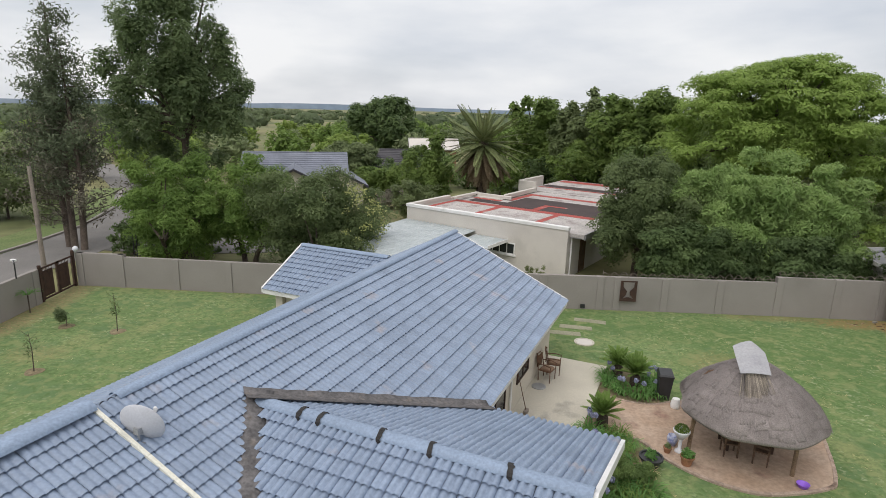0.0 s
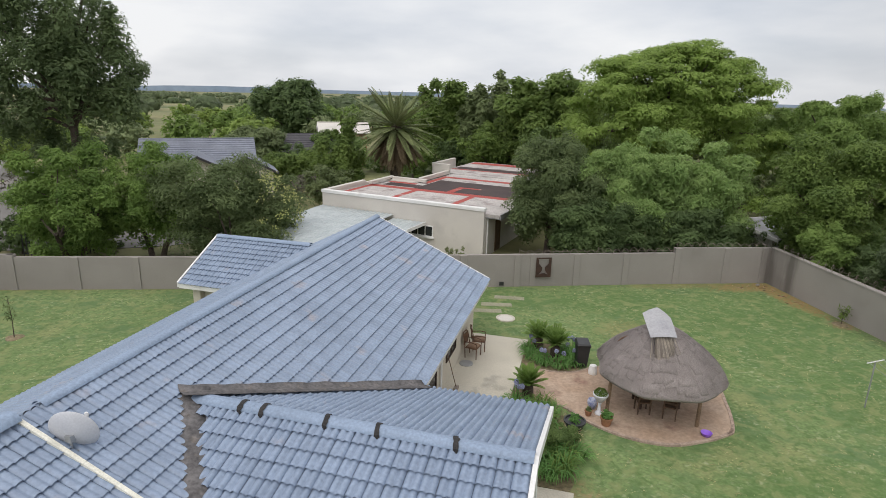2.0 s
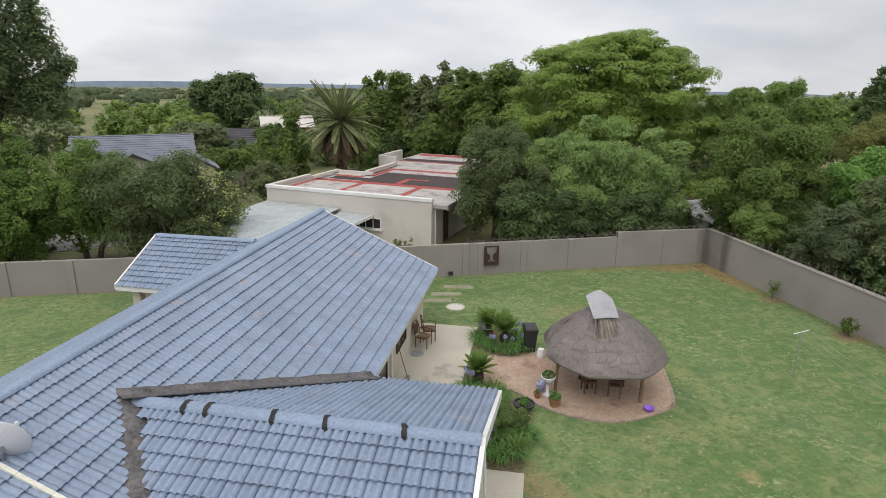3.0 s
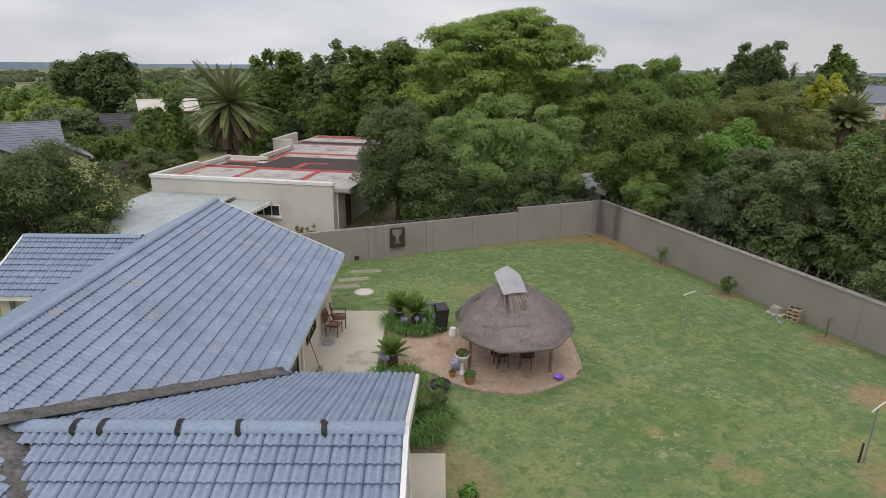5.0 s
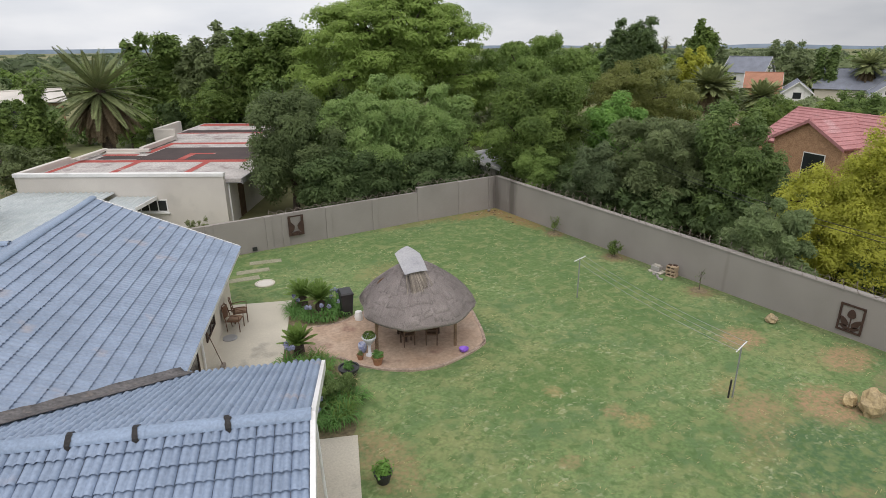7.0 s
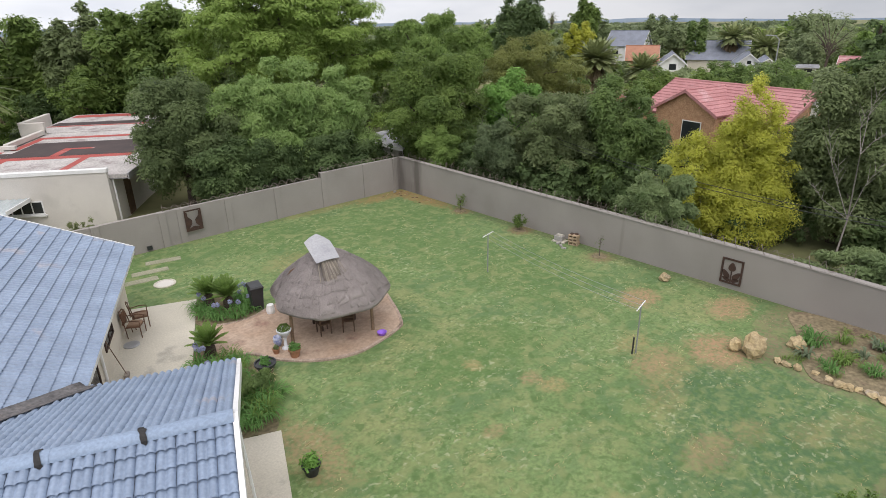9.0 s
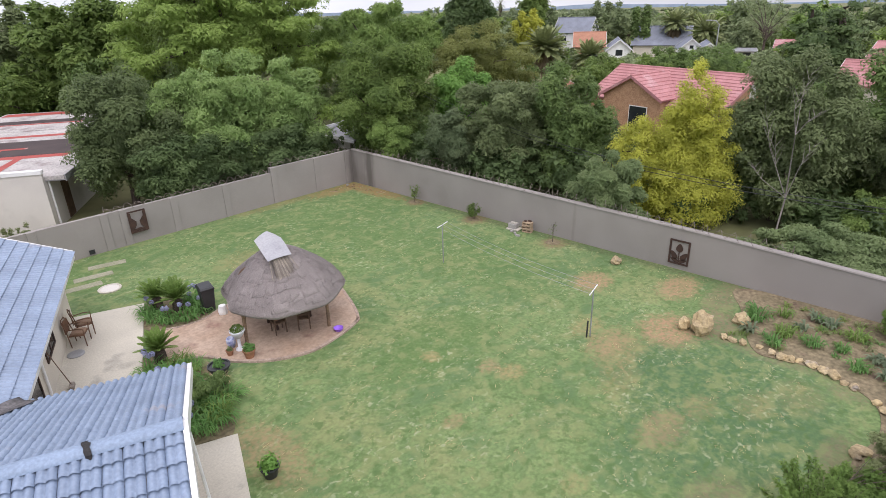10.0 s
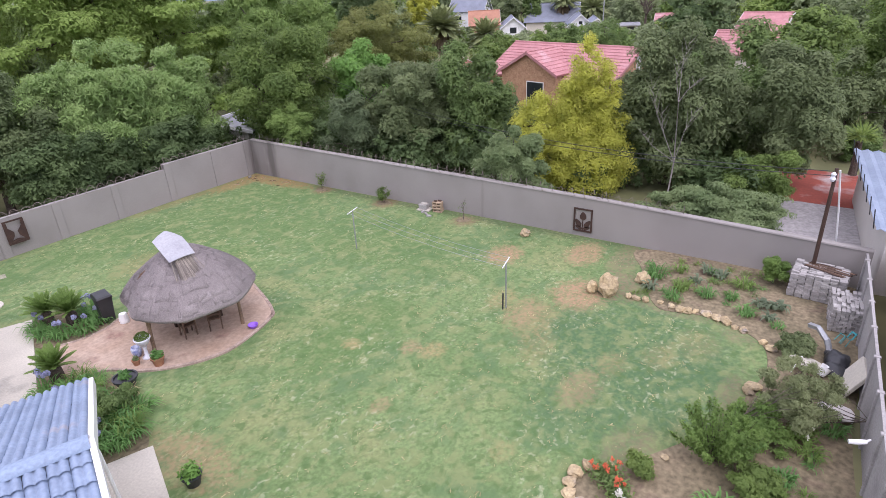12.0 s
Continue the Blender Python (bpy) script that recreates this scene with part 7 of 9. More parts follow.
def hut():
    h = thing("thatched_shelter", "round open shelter with a weathered grey thatch roof", "gazebo", HT)
    feet = ((-1.46, -0.99), (1.30, -0.95), (1.30, 0.80), (-1.40, 0.80))
    for x, y in feet:
        part("post", Geo().tube([(x, y, 0), (x * 0.99 + 0.015, y * 0.99, 0.9), (x * 0.985, y * 0.985, 1.72)], [0.062, 0.058, 0.052], 9), M_POST, h)
    part("ring_beam", Geo().tube([(x, y, 1.70) for x, y in (*feet, feet[0])], 0.05, 7), M_POLE, h)
    for k in range(10):
        a = radians(36 * k)
        part("rafter", Geo().tube([(0.2 * math.cos(a), 0.2 * math.sin(a), 2.75), (1.2 * math.cos(a), 1.2 * math.sin(a), 2.25), (1.78 * math.cos(a), 1.78 * math.sin(a), 1.5)], [0.035, 0.035, 0.03], 6), M_POLE, h)
    prof = [(0.02, 3.03), (0.4, 2.88), (0.8, 2.65), (1.2, 2.36), (1.6, 2.03), (1.88, 1.73), (2.03, 1.53), (2.07, 1.45), (2.05, 1.37), (1.95, 1.35), (1.75, 1.62), (1.4, 2.02), (0.9, 2.4), (0.05, 2.75)]
    prof = [(a * 0.955, b - 0.07) for a, b in prof]
    out_r, out_z = [p[0] for p in prof[:8]], [p[1] for p in prof[:8]]
    n = 64
    v, f = [], []

    def on(rad, z, a, lift=0.0):
        turned = (a - radians(187) + math.pi) % (2 * math.pi) - math.pi
        other = (a - radians(351) + math.pi) % (2 * math.pi) - math.pi
        face = (a + 0.25) % (math.pi / 4) - math.pi / 8
        k = 1 + (rad / 2) * (0.105 + 0.75 * (math.cos(math.pi / 8) / math.cos(face) - 0.965) - 0.14 * math.exp(-(turned / 0.5) ** 2) - 0.03 * math.exp(-(other / 0.5) ** 2)) + 0.014 * noise.noise((3 * math.cos(a), 3 * math.sin(a), z * 1.3)) + 0.006 * math.sin(6 * a + 1)
        rr = rad * k + lift * rad / 2
        return (rr * math.cos(a), rr * math.sin(a), z + lift * 0.8 + 0.025 * noise.noise((2 * math.cos(a), 2 * math.sin(a), rad)) + (0.03 * noise.noise((4 * math.cos(a), 4 * math.sin(a), 9)) if rad > 1.8 else 0))

    for rad, z in prof:
        v += [on(rad, z, 2 * math.pi * i / n) for i in range(n)]
    for j in range(len(prof) - 1):
        f += [(j * n + i, j * n + (i + 1) % n, (j + 1) * n + (i + 1) % n, (j + 1) * n + i) for i in range(n)]
    part("thatch", Geo().add(v, f), M_THATCH, h, "weathered grey thatch", smooth=True)
    r = np.random.default_rng(12)
    # overlapping pads of thatch, thickest at their lower edge
    rings = [(0.2, 0.7, 15), (0.45, 1.0, 21), (0.75, 1.28, 27), (1.0, 1.52, 32), (1.28, 1.74, 36), (1.5, 1.92, 40)]
    vs, qs, count = [], [], 0
    for r0, r1, m in rings:
        start = r.uniform(0, 6)
        for i in range(m):
            wide = 2 * math.pi / m * r.uniform(0.8, 1.7)
            a0 = start + 2 * math.pi * i / m + r.normal(0, 0.03)
            e0 = r1 + r.normal(0, 0.11)
            e1 = e0 + r.normal(0, 0.05)
            up = r.uniform(0.003, 0.016)
            for j in range(4):
                for k in range(5):
                    s = k / 4
                    rad = min(r0 + ((e0 * (1 - s) + e1 * s) - r0) * j / 3, 1.97)
                    vs.append(on(rad, np.interp(rad, out_r, out_z), a0 + wide * s, 0.003 + up * (j / 3) ** 2))
            qs += [(count + 5 * j + k, count + 5 * j + k + 1, count + 5 * j + k + 6, count + 5 * j + k + 5) for j in range(3) for k in range(4)]
            count += 20
    pads = part("thatch_layer", quad_mesh("thatch_layer", np.array([tuple(x) for x in vs]), np.array(qs), True), M_THATCH, h, "overlapping pads of weathered thatch", kind="stuff")
    pads.modifiers.new("thickness", "SOLIDIFY").thickness = 0.006
    # single stalks lying over the thatch and ending at its rim
    vs = []
    for i in range(9000):
        a = r.uniform(0, 2 * math.pi)
        rad = 1.93 * math.sqrt(r.uniform(0.02, 1.0))
        rad2 = min(rad + r.uniform(0.06, 0.17), 1.985)
        p, q = Vector(on(rad, np.interp(rad, out_r, out_z), a, 0.012)), Vector(on(rad2, np.interp(rad2, out_r, out_z), a + r.normal(0, 0.03), r.uniform(0.018, 0.032)))
        w = Vector((-math.sin(a), math.cos(a), 0)) * r.uniform(0.003, 0.007)
        vs += [p - w, q - w, q + w, p + w]
    part("loose_thatch", quad_mesh("loose_thatch", np.array([tuple(x) for x in vs]), np.arange(len(vs)).reshape(-1, 4)), M_THATCH, h, "loose grey thatch stalks", kind="stuff")
    # sheet metal cap folded over the top
    back = HT.inverted()
    rows = [((9.06, 15.53, 2.95), (9.89, 15.45, 2.95)), ((9.22, 16.2, 3.12), (10.06, 16.0, 3.10)), ((9.41, 16.86, 3.22), (10.21, 16.49, 3.17)), ((9.72, 17.02, 3.27), (10.16, 16.78, 3.24)), ((9.95, 17.1, 3.29), (10.1, 17.02, 3.28)), ((9.9, 17.3, 2.95), (10.3, 17.1, 2.93))]
    v = []
    for a, b in rows:
        a, b = Vector(a), Vector(b)
        for k in range(7):
            x = k / 6
            v.append(back @ (a.lerp(b, x) + Vector((0, 0, 0.03 * (1 - (2 * x - 1) ** 2)))))
    f = [(7 * j + k, 7 * j + k + 1, 7 * j + 8 + k, 7 * j + 7 + k) for j in range(len(rows) - 1) for k in range(6)]
    cap = part("ridge_cap", Geo().add(v, f), M_GALV, h, "pale folded sheet metal ridge cap")
    cap.modifiers.new("thickness", "SOLIDIFY").thickness = 0.012
    vs = []
    a, b = Vector(rows[0][0]), Vector(rows[0][1])
    fall_way = Vector((0.04, -0.80, 0)).normalized()
    for i in range(260):
        x = min(1.0, max(0.0, r.normal(0.52, 0.15)))
        p = a.lerp(b, x) + Vector((0, 0.12, 0.0)) + Vector((0, 0, -0.02))
        L = r.uniform(0.08, 0.30) * (1 - 0.5 * abs(x - 0.55))
        way = (fall_way + (b - a).normalized() * (x - 0.52) * 1.2).normalized()
        q = p + way * (L + 0.1)
        rad = min(math.hypot(q.x - HC[0], q.y - HC[1]), 2.0)
        q.z = 0.07 + np.interp(rad, out_r, out_z) + r.uniform(0.06, 0.11)
        w = (b - a).normalized() * 0.007
        vs += [back @ (p - w), back @ (q - w), back @ (q + w), back @ (p + w)]
    part("straw_tuft", quad_mesh("straw_tuft", np.array([tuple(x) for x in vs]), np.arange(len(vs)).reshape(-1, 4)), M_STRAW, h, "ragged brown straw tuft below the cap")


hut()


def table_and_chairs():
    t = thing("garden_table", "dark wooden garden table under the thatch", "table", HT @ pose(0.1, 0.1, 0, 0, 0, 20))
    g = Geo()
    part("tabletop", g.box(-0.75, -0.42, 0.70, 0.75, 0.42, 0.745, bevel=0.015), M_DARKWOOD, t)
    for x in (-0.65, 0.65):
        for y in (-0.33, 0.33):
            part("leg", Geo().box(x - 0.035, y - 0.035, 0, x + 0.035, y + 0.035, 0.70), M_DARKWOOD, t)
    c = thing("garden_chair", "slatted dark wooden chair at the garden table", "chair", HT @ pose(-0.35, -0.6, 0, 0, 0, 15), "chairs at the table")
    part("seat", Geo().box(-0.22, -0.22, 0.41, 0.22, 0.22, 0.45, bevel=0.01), M_POLE, c)
    for x in (-0.19, 0.19):
        for y, hh in ((-0.19, 0.88), (0.19, 0.41)):
            part("leg", Geo().box(x - 0.02, y - 0.02, 0, x + 0.02, y + 0.02, hh), M_POLE, c)
    for k in range(3):
        part("back_slat", Geo().box(-0.17, -0.2, 0.55 + 0.11 * k, 0.17, -0.18, 0.62 + 0.11 * k), M_POLE, c)
    copy_thing(c, HT @ pose(0.5, -0.65, 0, 0, 0, -8))
    copy_thing(c, HT @ pose(0.25, 0.85, 0, 0, 0, 190))


table_and_chairs()


def wheelie_bin():
    b = thing("wheelie_bin", "black plastic wheelie bin with a closed lid", "bin", pose(8.58, 19.5, 0.012, 0, 0, -10) @ Matrix.Diagonal((0.86, 0.86, 1, 1)))
    body = Geo()
    v = []
    for z, hx, yf, yb in ((0.1, 0.21, -0.24, 0.22), (0.94, 0.28, -0.34, 0.30)):
        v += [(-hx, yf, z), (hx, yf, z), (hx, yb, z), (-hx, yb, z)]
    body.add(v, [(3, 2, 1, 0), (4, 5, 6, 7), (0, 1, 5, 4), (1, 2, 6, 5), (2, 3, 7, 6), (3, 0, 4, 7)])
    body.box(-0.30, -0.36, 0.92, 0.30, 0.32, 0.97).box(-0.2, -0.25, 0.0, -0.15, -0.17, 0.12).box(0.15, -0.25, 0.0, 0.2, -0.17, 0.12)
    part("body", body, M_BLACK, b)
    part("lid", Geo().add([(-0.30, -0.38, 0.975), (0.30, -0.38, 0.975), (0.30, 0.33, 0.975), (-0.30, 0.33, 0.975), (-0.26, -0.33, 1.03), (0.26, -0.33, 1.03), (0.26, 0.26, 1.08), (-0.26, 0.26, 1.08)], [(3, 2, 1, 0), (4, 5, 6, 7), (0, 1, 5, 4), (1, 2, 6, 5), (2, 3, 7, 6), (3, 0, 4, 7)]), M_BLACK, b)
    part("handle", Geo().tube([(-0.24, 0.32, 0.96), (-0.24, 0.4, 1.0), (0.24, 0.4, 1.0), (0.24, 0.32, 0.96)], 0.016, 6), M_BLACK, b)
    for x in (-0.27, 0.22):
        part("wheel", Geo().lathe([(0.1, 0), (0.1, 0.05), (0.06, 0.055)], 14, pose(x, 0.22, 0.1, 0, 90, 0)), M_BLACK, b)


wheelie_bin()


def pot_plant(x, y, rad, h, material, leaf, label, seed, bush=0.25, z=0.07, count=260, name="potted_plant", leaf_size=0.06):
    t = thing(name, label, "potted plant", pose(x, y, z))
    part("pot", Geo().lathe([(rad * 0.7, 0), (rad * 0.95, h * 0.8), (rad * 1.08, h * 0.85), (rad * 1.08, h), (rad * 0.94, h), (rad * 0.9, h * 0.88), (0.01, h * 0.88)], 18), material, t)
    r = np.random.default_rng(seed)
    d = unit(count, r)
    d[:, 2] = np.abs(d[:, 2])
    p = np.array([0, 0, h]) + d * bush * r.uniform(0.25, 1.0, (count, 1)) * np.array([1, 1, 1.2])
    v, q = leaves("foliage", p, d, leaf_size, r, 2.4)
    part("foliage", mixed_mesh("foliage", [(v, q)]), leaf, t)
    return t


pot_plant(7.50, 16.0, 0.12, 0.18, M_TERRA, L_OLIVE, "small terracotta pot on the paving edge", 1, 0.08, count=60)
pot_plant(7.85, 15.4, 0.19, 0.28, M_TERRA, L_STRAP, "terracotta pot with a spiky green plant", 2, 0.2, count=160)
urn = thing("planter_urn", "white pedestal urn planted with greenery", "planter", pose(7.88, 16.05, 0.07) @ Matrix.Diagonal((0.8, 0.8, 0.85, 1)))
part("pedestal", Geo().lathe([(0.17, 0), (0.17, 0.05), (0.07, 0.12), (0.06, 0.42), (0.10, 0.5)], 18), M_CERAMIC, urn, smooth=True)
part("bowl", Geo().lathe([(0.10, 0.5), (0.26, 0.72), (0.31, 0.82), (0.31, 0.86), (0.27, 0.86), (0.22, 0.76), (0.02, 0.74)], 22), M_CERAMIC, urn, smooth=True)
r = np.random.default_rng(6)
d = unit(400, r)
d[:, 2] = np.abs(d[:, 2])
v, q = leaves("foliage", np.array([0, 0, 0.82]) + d * np.array([0.27, 0.27, 0.24]), d, 0.05, r, 1.8)
part("foliage", mixed_mesh("foliage", [(v, q)]), L_MID, urn)
bluepot = thing("blue_pot", "glazed blue and white pot behind the urn", "pot", pose(7.78, 16.4, 0.07) @ Matrix.Diagonal((0.75, 0.75, 0.75, 1)))
part("body", Geo().lathe([(0.12, 0), (0.2, 0.2), (0.21, 0.36), (0.18, 0.46), (0.16, 0.46), (0.15, 0.38), (0.02, 0.3)], 18), mat("blue_glaze", (0.20, 0.24, 0.45), (0.5, 0.52, 0.6), 9, 0.3, 30, 0.1, 0.0), bluepot, smooth=True)
wb = thing("white_stool", "small white slatted stool beside the shelter", "stool", pose(8.75, 18.75, 0.07, 0, 0, 20) @ Matrix.Diagonal((0.75, 0.75, 0.8, 1)))
part("body", Geo().lathe([(0.2, 0), (0.22, 0.12), (0.19, 0.3), (0.16, 0.42), (0.02, 0.44)], 14, wob=0.05), M_WHITE, wb)
bowl = thing("plastic_basin", "round purple plastic basin on the paving", "basin", pose(10.72, 14.5, 0.07))
part("basin", Geo().lathe([(0.11, 0), (0.15, 0.05), (0.16, 0.11), (0.172, 0.115), (0.15, 0.10), (0.10, 0.02), (0.01, 0.015)], 22), M_PURPLE, bowl, smooth=True)


def rattan_chair(m):
    c = thing("patio_chair", "brown wicker patio chair beside the house wall", "chair", m, "patio chairs")
    fr = mat("brown_cane", (0.16, 0.085, 0.05), (0.11, 0.06, 0.036), 6, 0.6, 60, 0.25, 0.3)
    part("seat", Geo().box(-0.24, -0.24, 0.40, 0.24, 0.24, 0.45, bevel=0.03), fr, c)
    part("cushion", Geo().box(-0.21, -0.2, 0.452, 0.21, 0.22, 0.51, bevel=0.03), mat("tan_cushion", (0.27, 0.18, 0.12), (0.22, 0.145, 0.1), 5, 0.9, 40, 0.15, 0.2), c, "tan seat cushion")
    for x in (-0.24, 0.24):
        part("side_frame", Geo().tube([(x, 0.24, 0), (x * 1.05, 0.24, 0.45), (x * 1.1, 0.26, 0.64), (x * 1.1, 0.05, 0.68), (x, -0.26, 0.66)], 0.018, 7).tube([(x, -0.22, 0), (x, -0.25, 0.5), (x * 0.9, -0.33, 0.92)], 0.018, 7), fr, c)
    part("backrest", Geo().tube([(-0.22, -0.33, 0.9), (-0.12, -0.36, 1.0), (0.12, -0.36, 1.0), (0.22, -0.33, 0.9)], 0.018, 7).box(-0.2, -0.32, 0.5, 0.2, -0.295, 0.95), fr, c)
    return c


ch0 = rattan_chair(TURN @ pose(-3.75, 21.45, 0.06, 0, 0, -80))
copy_thing(ch0, TURN @ pose(-3.85, 20.75, 0.06, 0, 0, -100))
dr = thing("floor_drain", "round grey grate lid lying on the patio", "drain lid", TURN @ pose(-3.95, 20.05, 0.06))
part("lid", Geo().lathe([(0.26, 0), (0.26, 0.03), (0.2, 0.045), (0.02, 0.05)], 18), M_STEEL, dr)
wb2 = thing("broom", "broom leaning on the house wall", "broom", TURN @ pose(-4.1, 18.0, 0.06))
part("handle", Geo().tube([(0.25, 0, 0.1), (-0.12, 0.1, 1.3)], 0.014, 6), M_POLE, wb2)
part("bristles", Geo().box(0.18, -0.15, 0, 0.32, 0.15, 0.12, bevel=0.02), M_STRAW, wb2)

# planting beds beside the patio and gable
solid("soil_bed", Geo().prism(smooth_loop([(-1.93, 20.9), (-1.93, 22.9), (-1.2, 23.2), (-0.3, 22.6), (0.15, 21.6), (0.1, 20.7), (-0.9, 20.45)]), 0, 0.03), M_SOIL, "dark soil bed planted with cycads and agapanthus", "flower bed", TURN, kind="structure")
solid("soil_bed", Geo().prism(smooth_loop([(-1.9, 18.9), (-1.9, 16.8), (-1.9, 13.9), (-0.3, 13.7), (0.3, 13.75), (0.42, 15.2), (0.25, 16.9), (-0.4, 18.2), (-1.1, 18.8)]), 0, 0.03), M_SOIL, "dark soil bed along the patio edge", "flower bed", TURN, kind="structure")
tree("dense leafy shrub against the gable corner", *W(-0.75, 15.1), lobes_in(0.6, 0.6, 0.05, 1.1, 8, 307, 0.42), 0.4, 0.03, L_DEEP, 3200, 0.05, 307, name="shrub", category="shrub", limbs=3)
AG = "clump of agapanthus with lilac flower heads"
for i, (v, u, fl) in enumerate(((-1.55, 21.35, 0), (-1.1, 21.0, 2), (-0.5, 20.95, 2), (0.0, 21.3, 2), (-0.3, 21.8, 1), (-1.75, 22.0, 2), (-0.2, 22.4, 3))):
    strap_clump(*W(v, u), 0.28, 70, 0.46, L_STRAP, AG, fl, L_LILAC, 200 + i, group="agapanthus")
for i, (v, u, fl) in enumerate(((-1.65, 17.7, 4), (-1.1, 17.3, 0), (-1.3, 16.6, 1), (-0.8, 16.3, 0), (-0.7, 15.6, 1), (-1.2, 15.2, 0), (-0.4, 14.9, 1), (0.0, 14.4, 0), (-0.9, 14.3, 1), (0.3, 15.3, 0))):
    strap_clump(*W(v, u), 0.3, 80, 0.5, L_STRAP, AG, fl, L_LILAC, 220 + i, group="agapanthus")
for i, (v, u) in enumerate(((-0.8, 17.75), (-0.45, 17.35), (-0.7, 16.9), (-0.35, 16.2), (0.0, 15.0), (-0.35, 15.3), (0.05, 14.5), (-0.3, 14.1))):
    strap_clump(*W(v, u), 0.2, 90, 0.42, L_STRAP if i % 2 else L_CITRUS, "tall grassy clump of narrow green leaves in the patio bed", seed=320 + i, name="grass_clump", width=0.02, group="grassy clumps", upright=0.75)
strap_clump(*W(0.2, 16.15), 0.16, 50, 0.4, L_DRYGRASS, "dry straw-coloured clump beside the black pot", seed=331, name="grass_clump", width=0.025, upright=0.5)
tree("leafy low shrub in the patio bed", *W(0.1, 15.8), lobes_in(0.42, 0.45, 0.05, 0.7, 7, 303, 0.42), 0.2, 0.02, L_DEEP, 2200, 0.045, 303, name="shrub", category="shrub", limbs=3)
pot_plant(*W(0.25, 16.75), 0.32, 0.34, M_BLACK, L_STRAP, "wide black plastic pot with green shoots", 8, 0.2, 0.02, 120)
pot_plant(*W(0.95, 11.75), 0.22, 0.3, M_BLACK, L_FRESH, "black pot with a leafy green plant on the lawn", 9, 0.3, 0.012, 200)

# ---- the lawn's furniture ----
def washing_pole(x, y, turn, label):
    p = thing("washing_line_pole", label, "washing line", pose(x, y, 0.012, 0, 0, turn))
    part("pole", Geo().tube([(0, 0, -0.1), (0, 0, 1.72)], 0.024, 8), M_STEEL, p)
    part("crossbar", Geo().box(-0.42, -0.014, 1.715, 0.42, 0.014, 1.738), M_WHITE, p, "white crossbar")
    for k in range(5):
        part("hook", Geo().tube([(-0.36 + 0.18 * k, 0, 1.745), (-0.36 + 0.18 * k, 0.03, 1.775)], 0.006, 5), M_STEEL, p)
    return p


washing_pole(17.25, 15.6, 12, "galvanised washing line pole with a white crossbar")
washing_pole(15.92, 7.8, 12, "galvanised washing line pole beside a dark stake")
st = thing("stake", "short dark steel stake in the lawn", "stake", pose(15.80, 7.86, 0.0))
part("rod", Geo().tube([(0, 0, 0), (0.02, 0, 0.62)], 0.028, 7), M_BLACK, st)
for k in range(3):
    o = -0.36 + 0.36 * k
    ln = thing("washing_line", "thin plastic washing line strung between the poles", "washing line", pose(0, 0, 0), "washing lines")
    a, b = Vector((15.92 + 0.95 * o, 7.8 + 0.25 * o, 1.76)), Vector((17.25 + 0.95 * o, 15.6 + 0.25 * o, 1.76))
    part("cord", Geo().tube([a.lerp(b, s / 10) - Vector((0, 0, 0.16 * (1 - (s / 5 - 1) ** 2))) for s in range(11)], 0.0055, 4), M_STEEL, ln)


def rock(x, y, sx, sy, sz, seed, z=0.0, name="rock", label="rough ochre sandstone rock", group="bed edging rocks", turn=0):
    v, f = [], []
    n = 7
    for j in range(n + 1):
        th = math.pi * j / n
        for i in range(2 * n):
            ph = math.pi * i / n
            d = Vector((math.sin(th) * math.cos(ph), math.sin(th) * math.sin(ph), math.cos(th)))
            k = 1 + 0.45 * noise.noise(d * 1.5 + Vector((seed * 3.7, 0, 0))) + 0.12 * noise.noise(d * 4 + Vector((seed, 5, 0)))
            v.append((d.x * sx * k, d.y * sy * k, sz * 0.55 + d.z * sz * k * 0.8))
    f = [(j * 2 * n + i, (j + 1) * 2 * n + i, (j + 1) * 2 * n + (i + 1) % (2 * n), j * 2 * n + (i + 1) % (2 * n)) for j in range(n) for i in range(2 * n)]
    return solid(name, Geo().add(v, f), M_STONE, label, "rock", pose(x, y, z, 0, 0, turn), group)


BED = smooth_loop([(22.7, 4.9), (20.8, 4.6), (19.3, 4.0), (18.3, 3.3), (18.5, 2.3), (18.35, 1.2), (17.7, 0.2), (16.4, -0.1), (15.0, 0.2), (13.8, 0.3), (12.4, 1.2), (11.0, 2.2), (10.2, 2.9), (9.3, 2.9), (8.7, 1.5), (8.6, -2.1), (15, -2.12), (22.7, -2.12)], 5)
solid("flower_bed", Geo().prism(BED, 0, 0.03), M_SOIL, "bare earth flower bed edged with sandstone", "flower bed", kind="structure")
rock(18.55, 5.15, 0.40, 0.33, 0.50, 1, label="large split sandstone boulder", group="boulders")
rock(18.36, 5.68, 0.2, 0.18, 0.32, 2, label="ochre boulder beside the large one", group="boulders")
rock(19.97, 4.35, 0.30, 0.26, 0.28, 3, label="flat pale boulder in the bed", group="boulders")
rock(21.75, 9.9, 0.26, 0.22, 0.22, 4, label="single ochre rock at the wall's foot", group="boulders")
rr = random.Random(8)
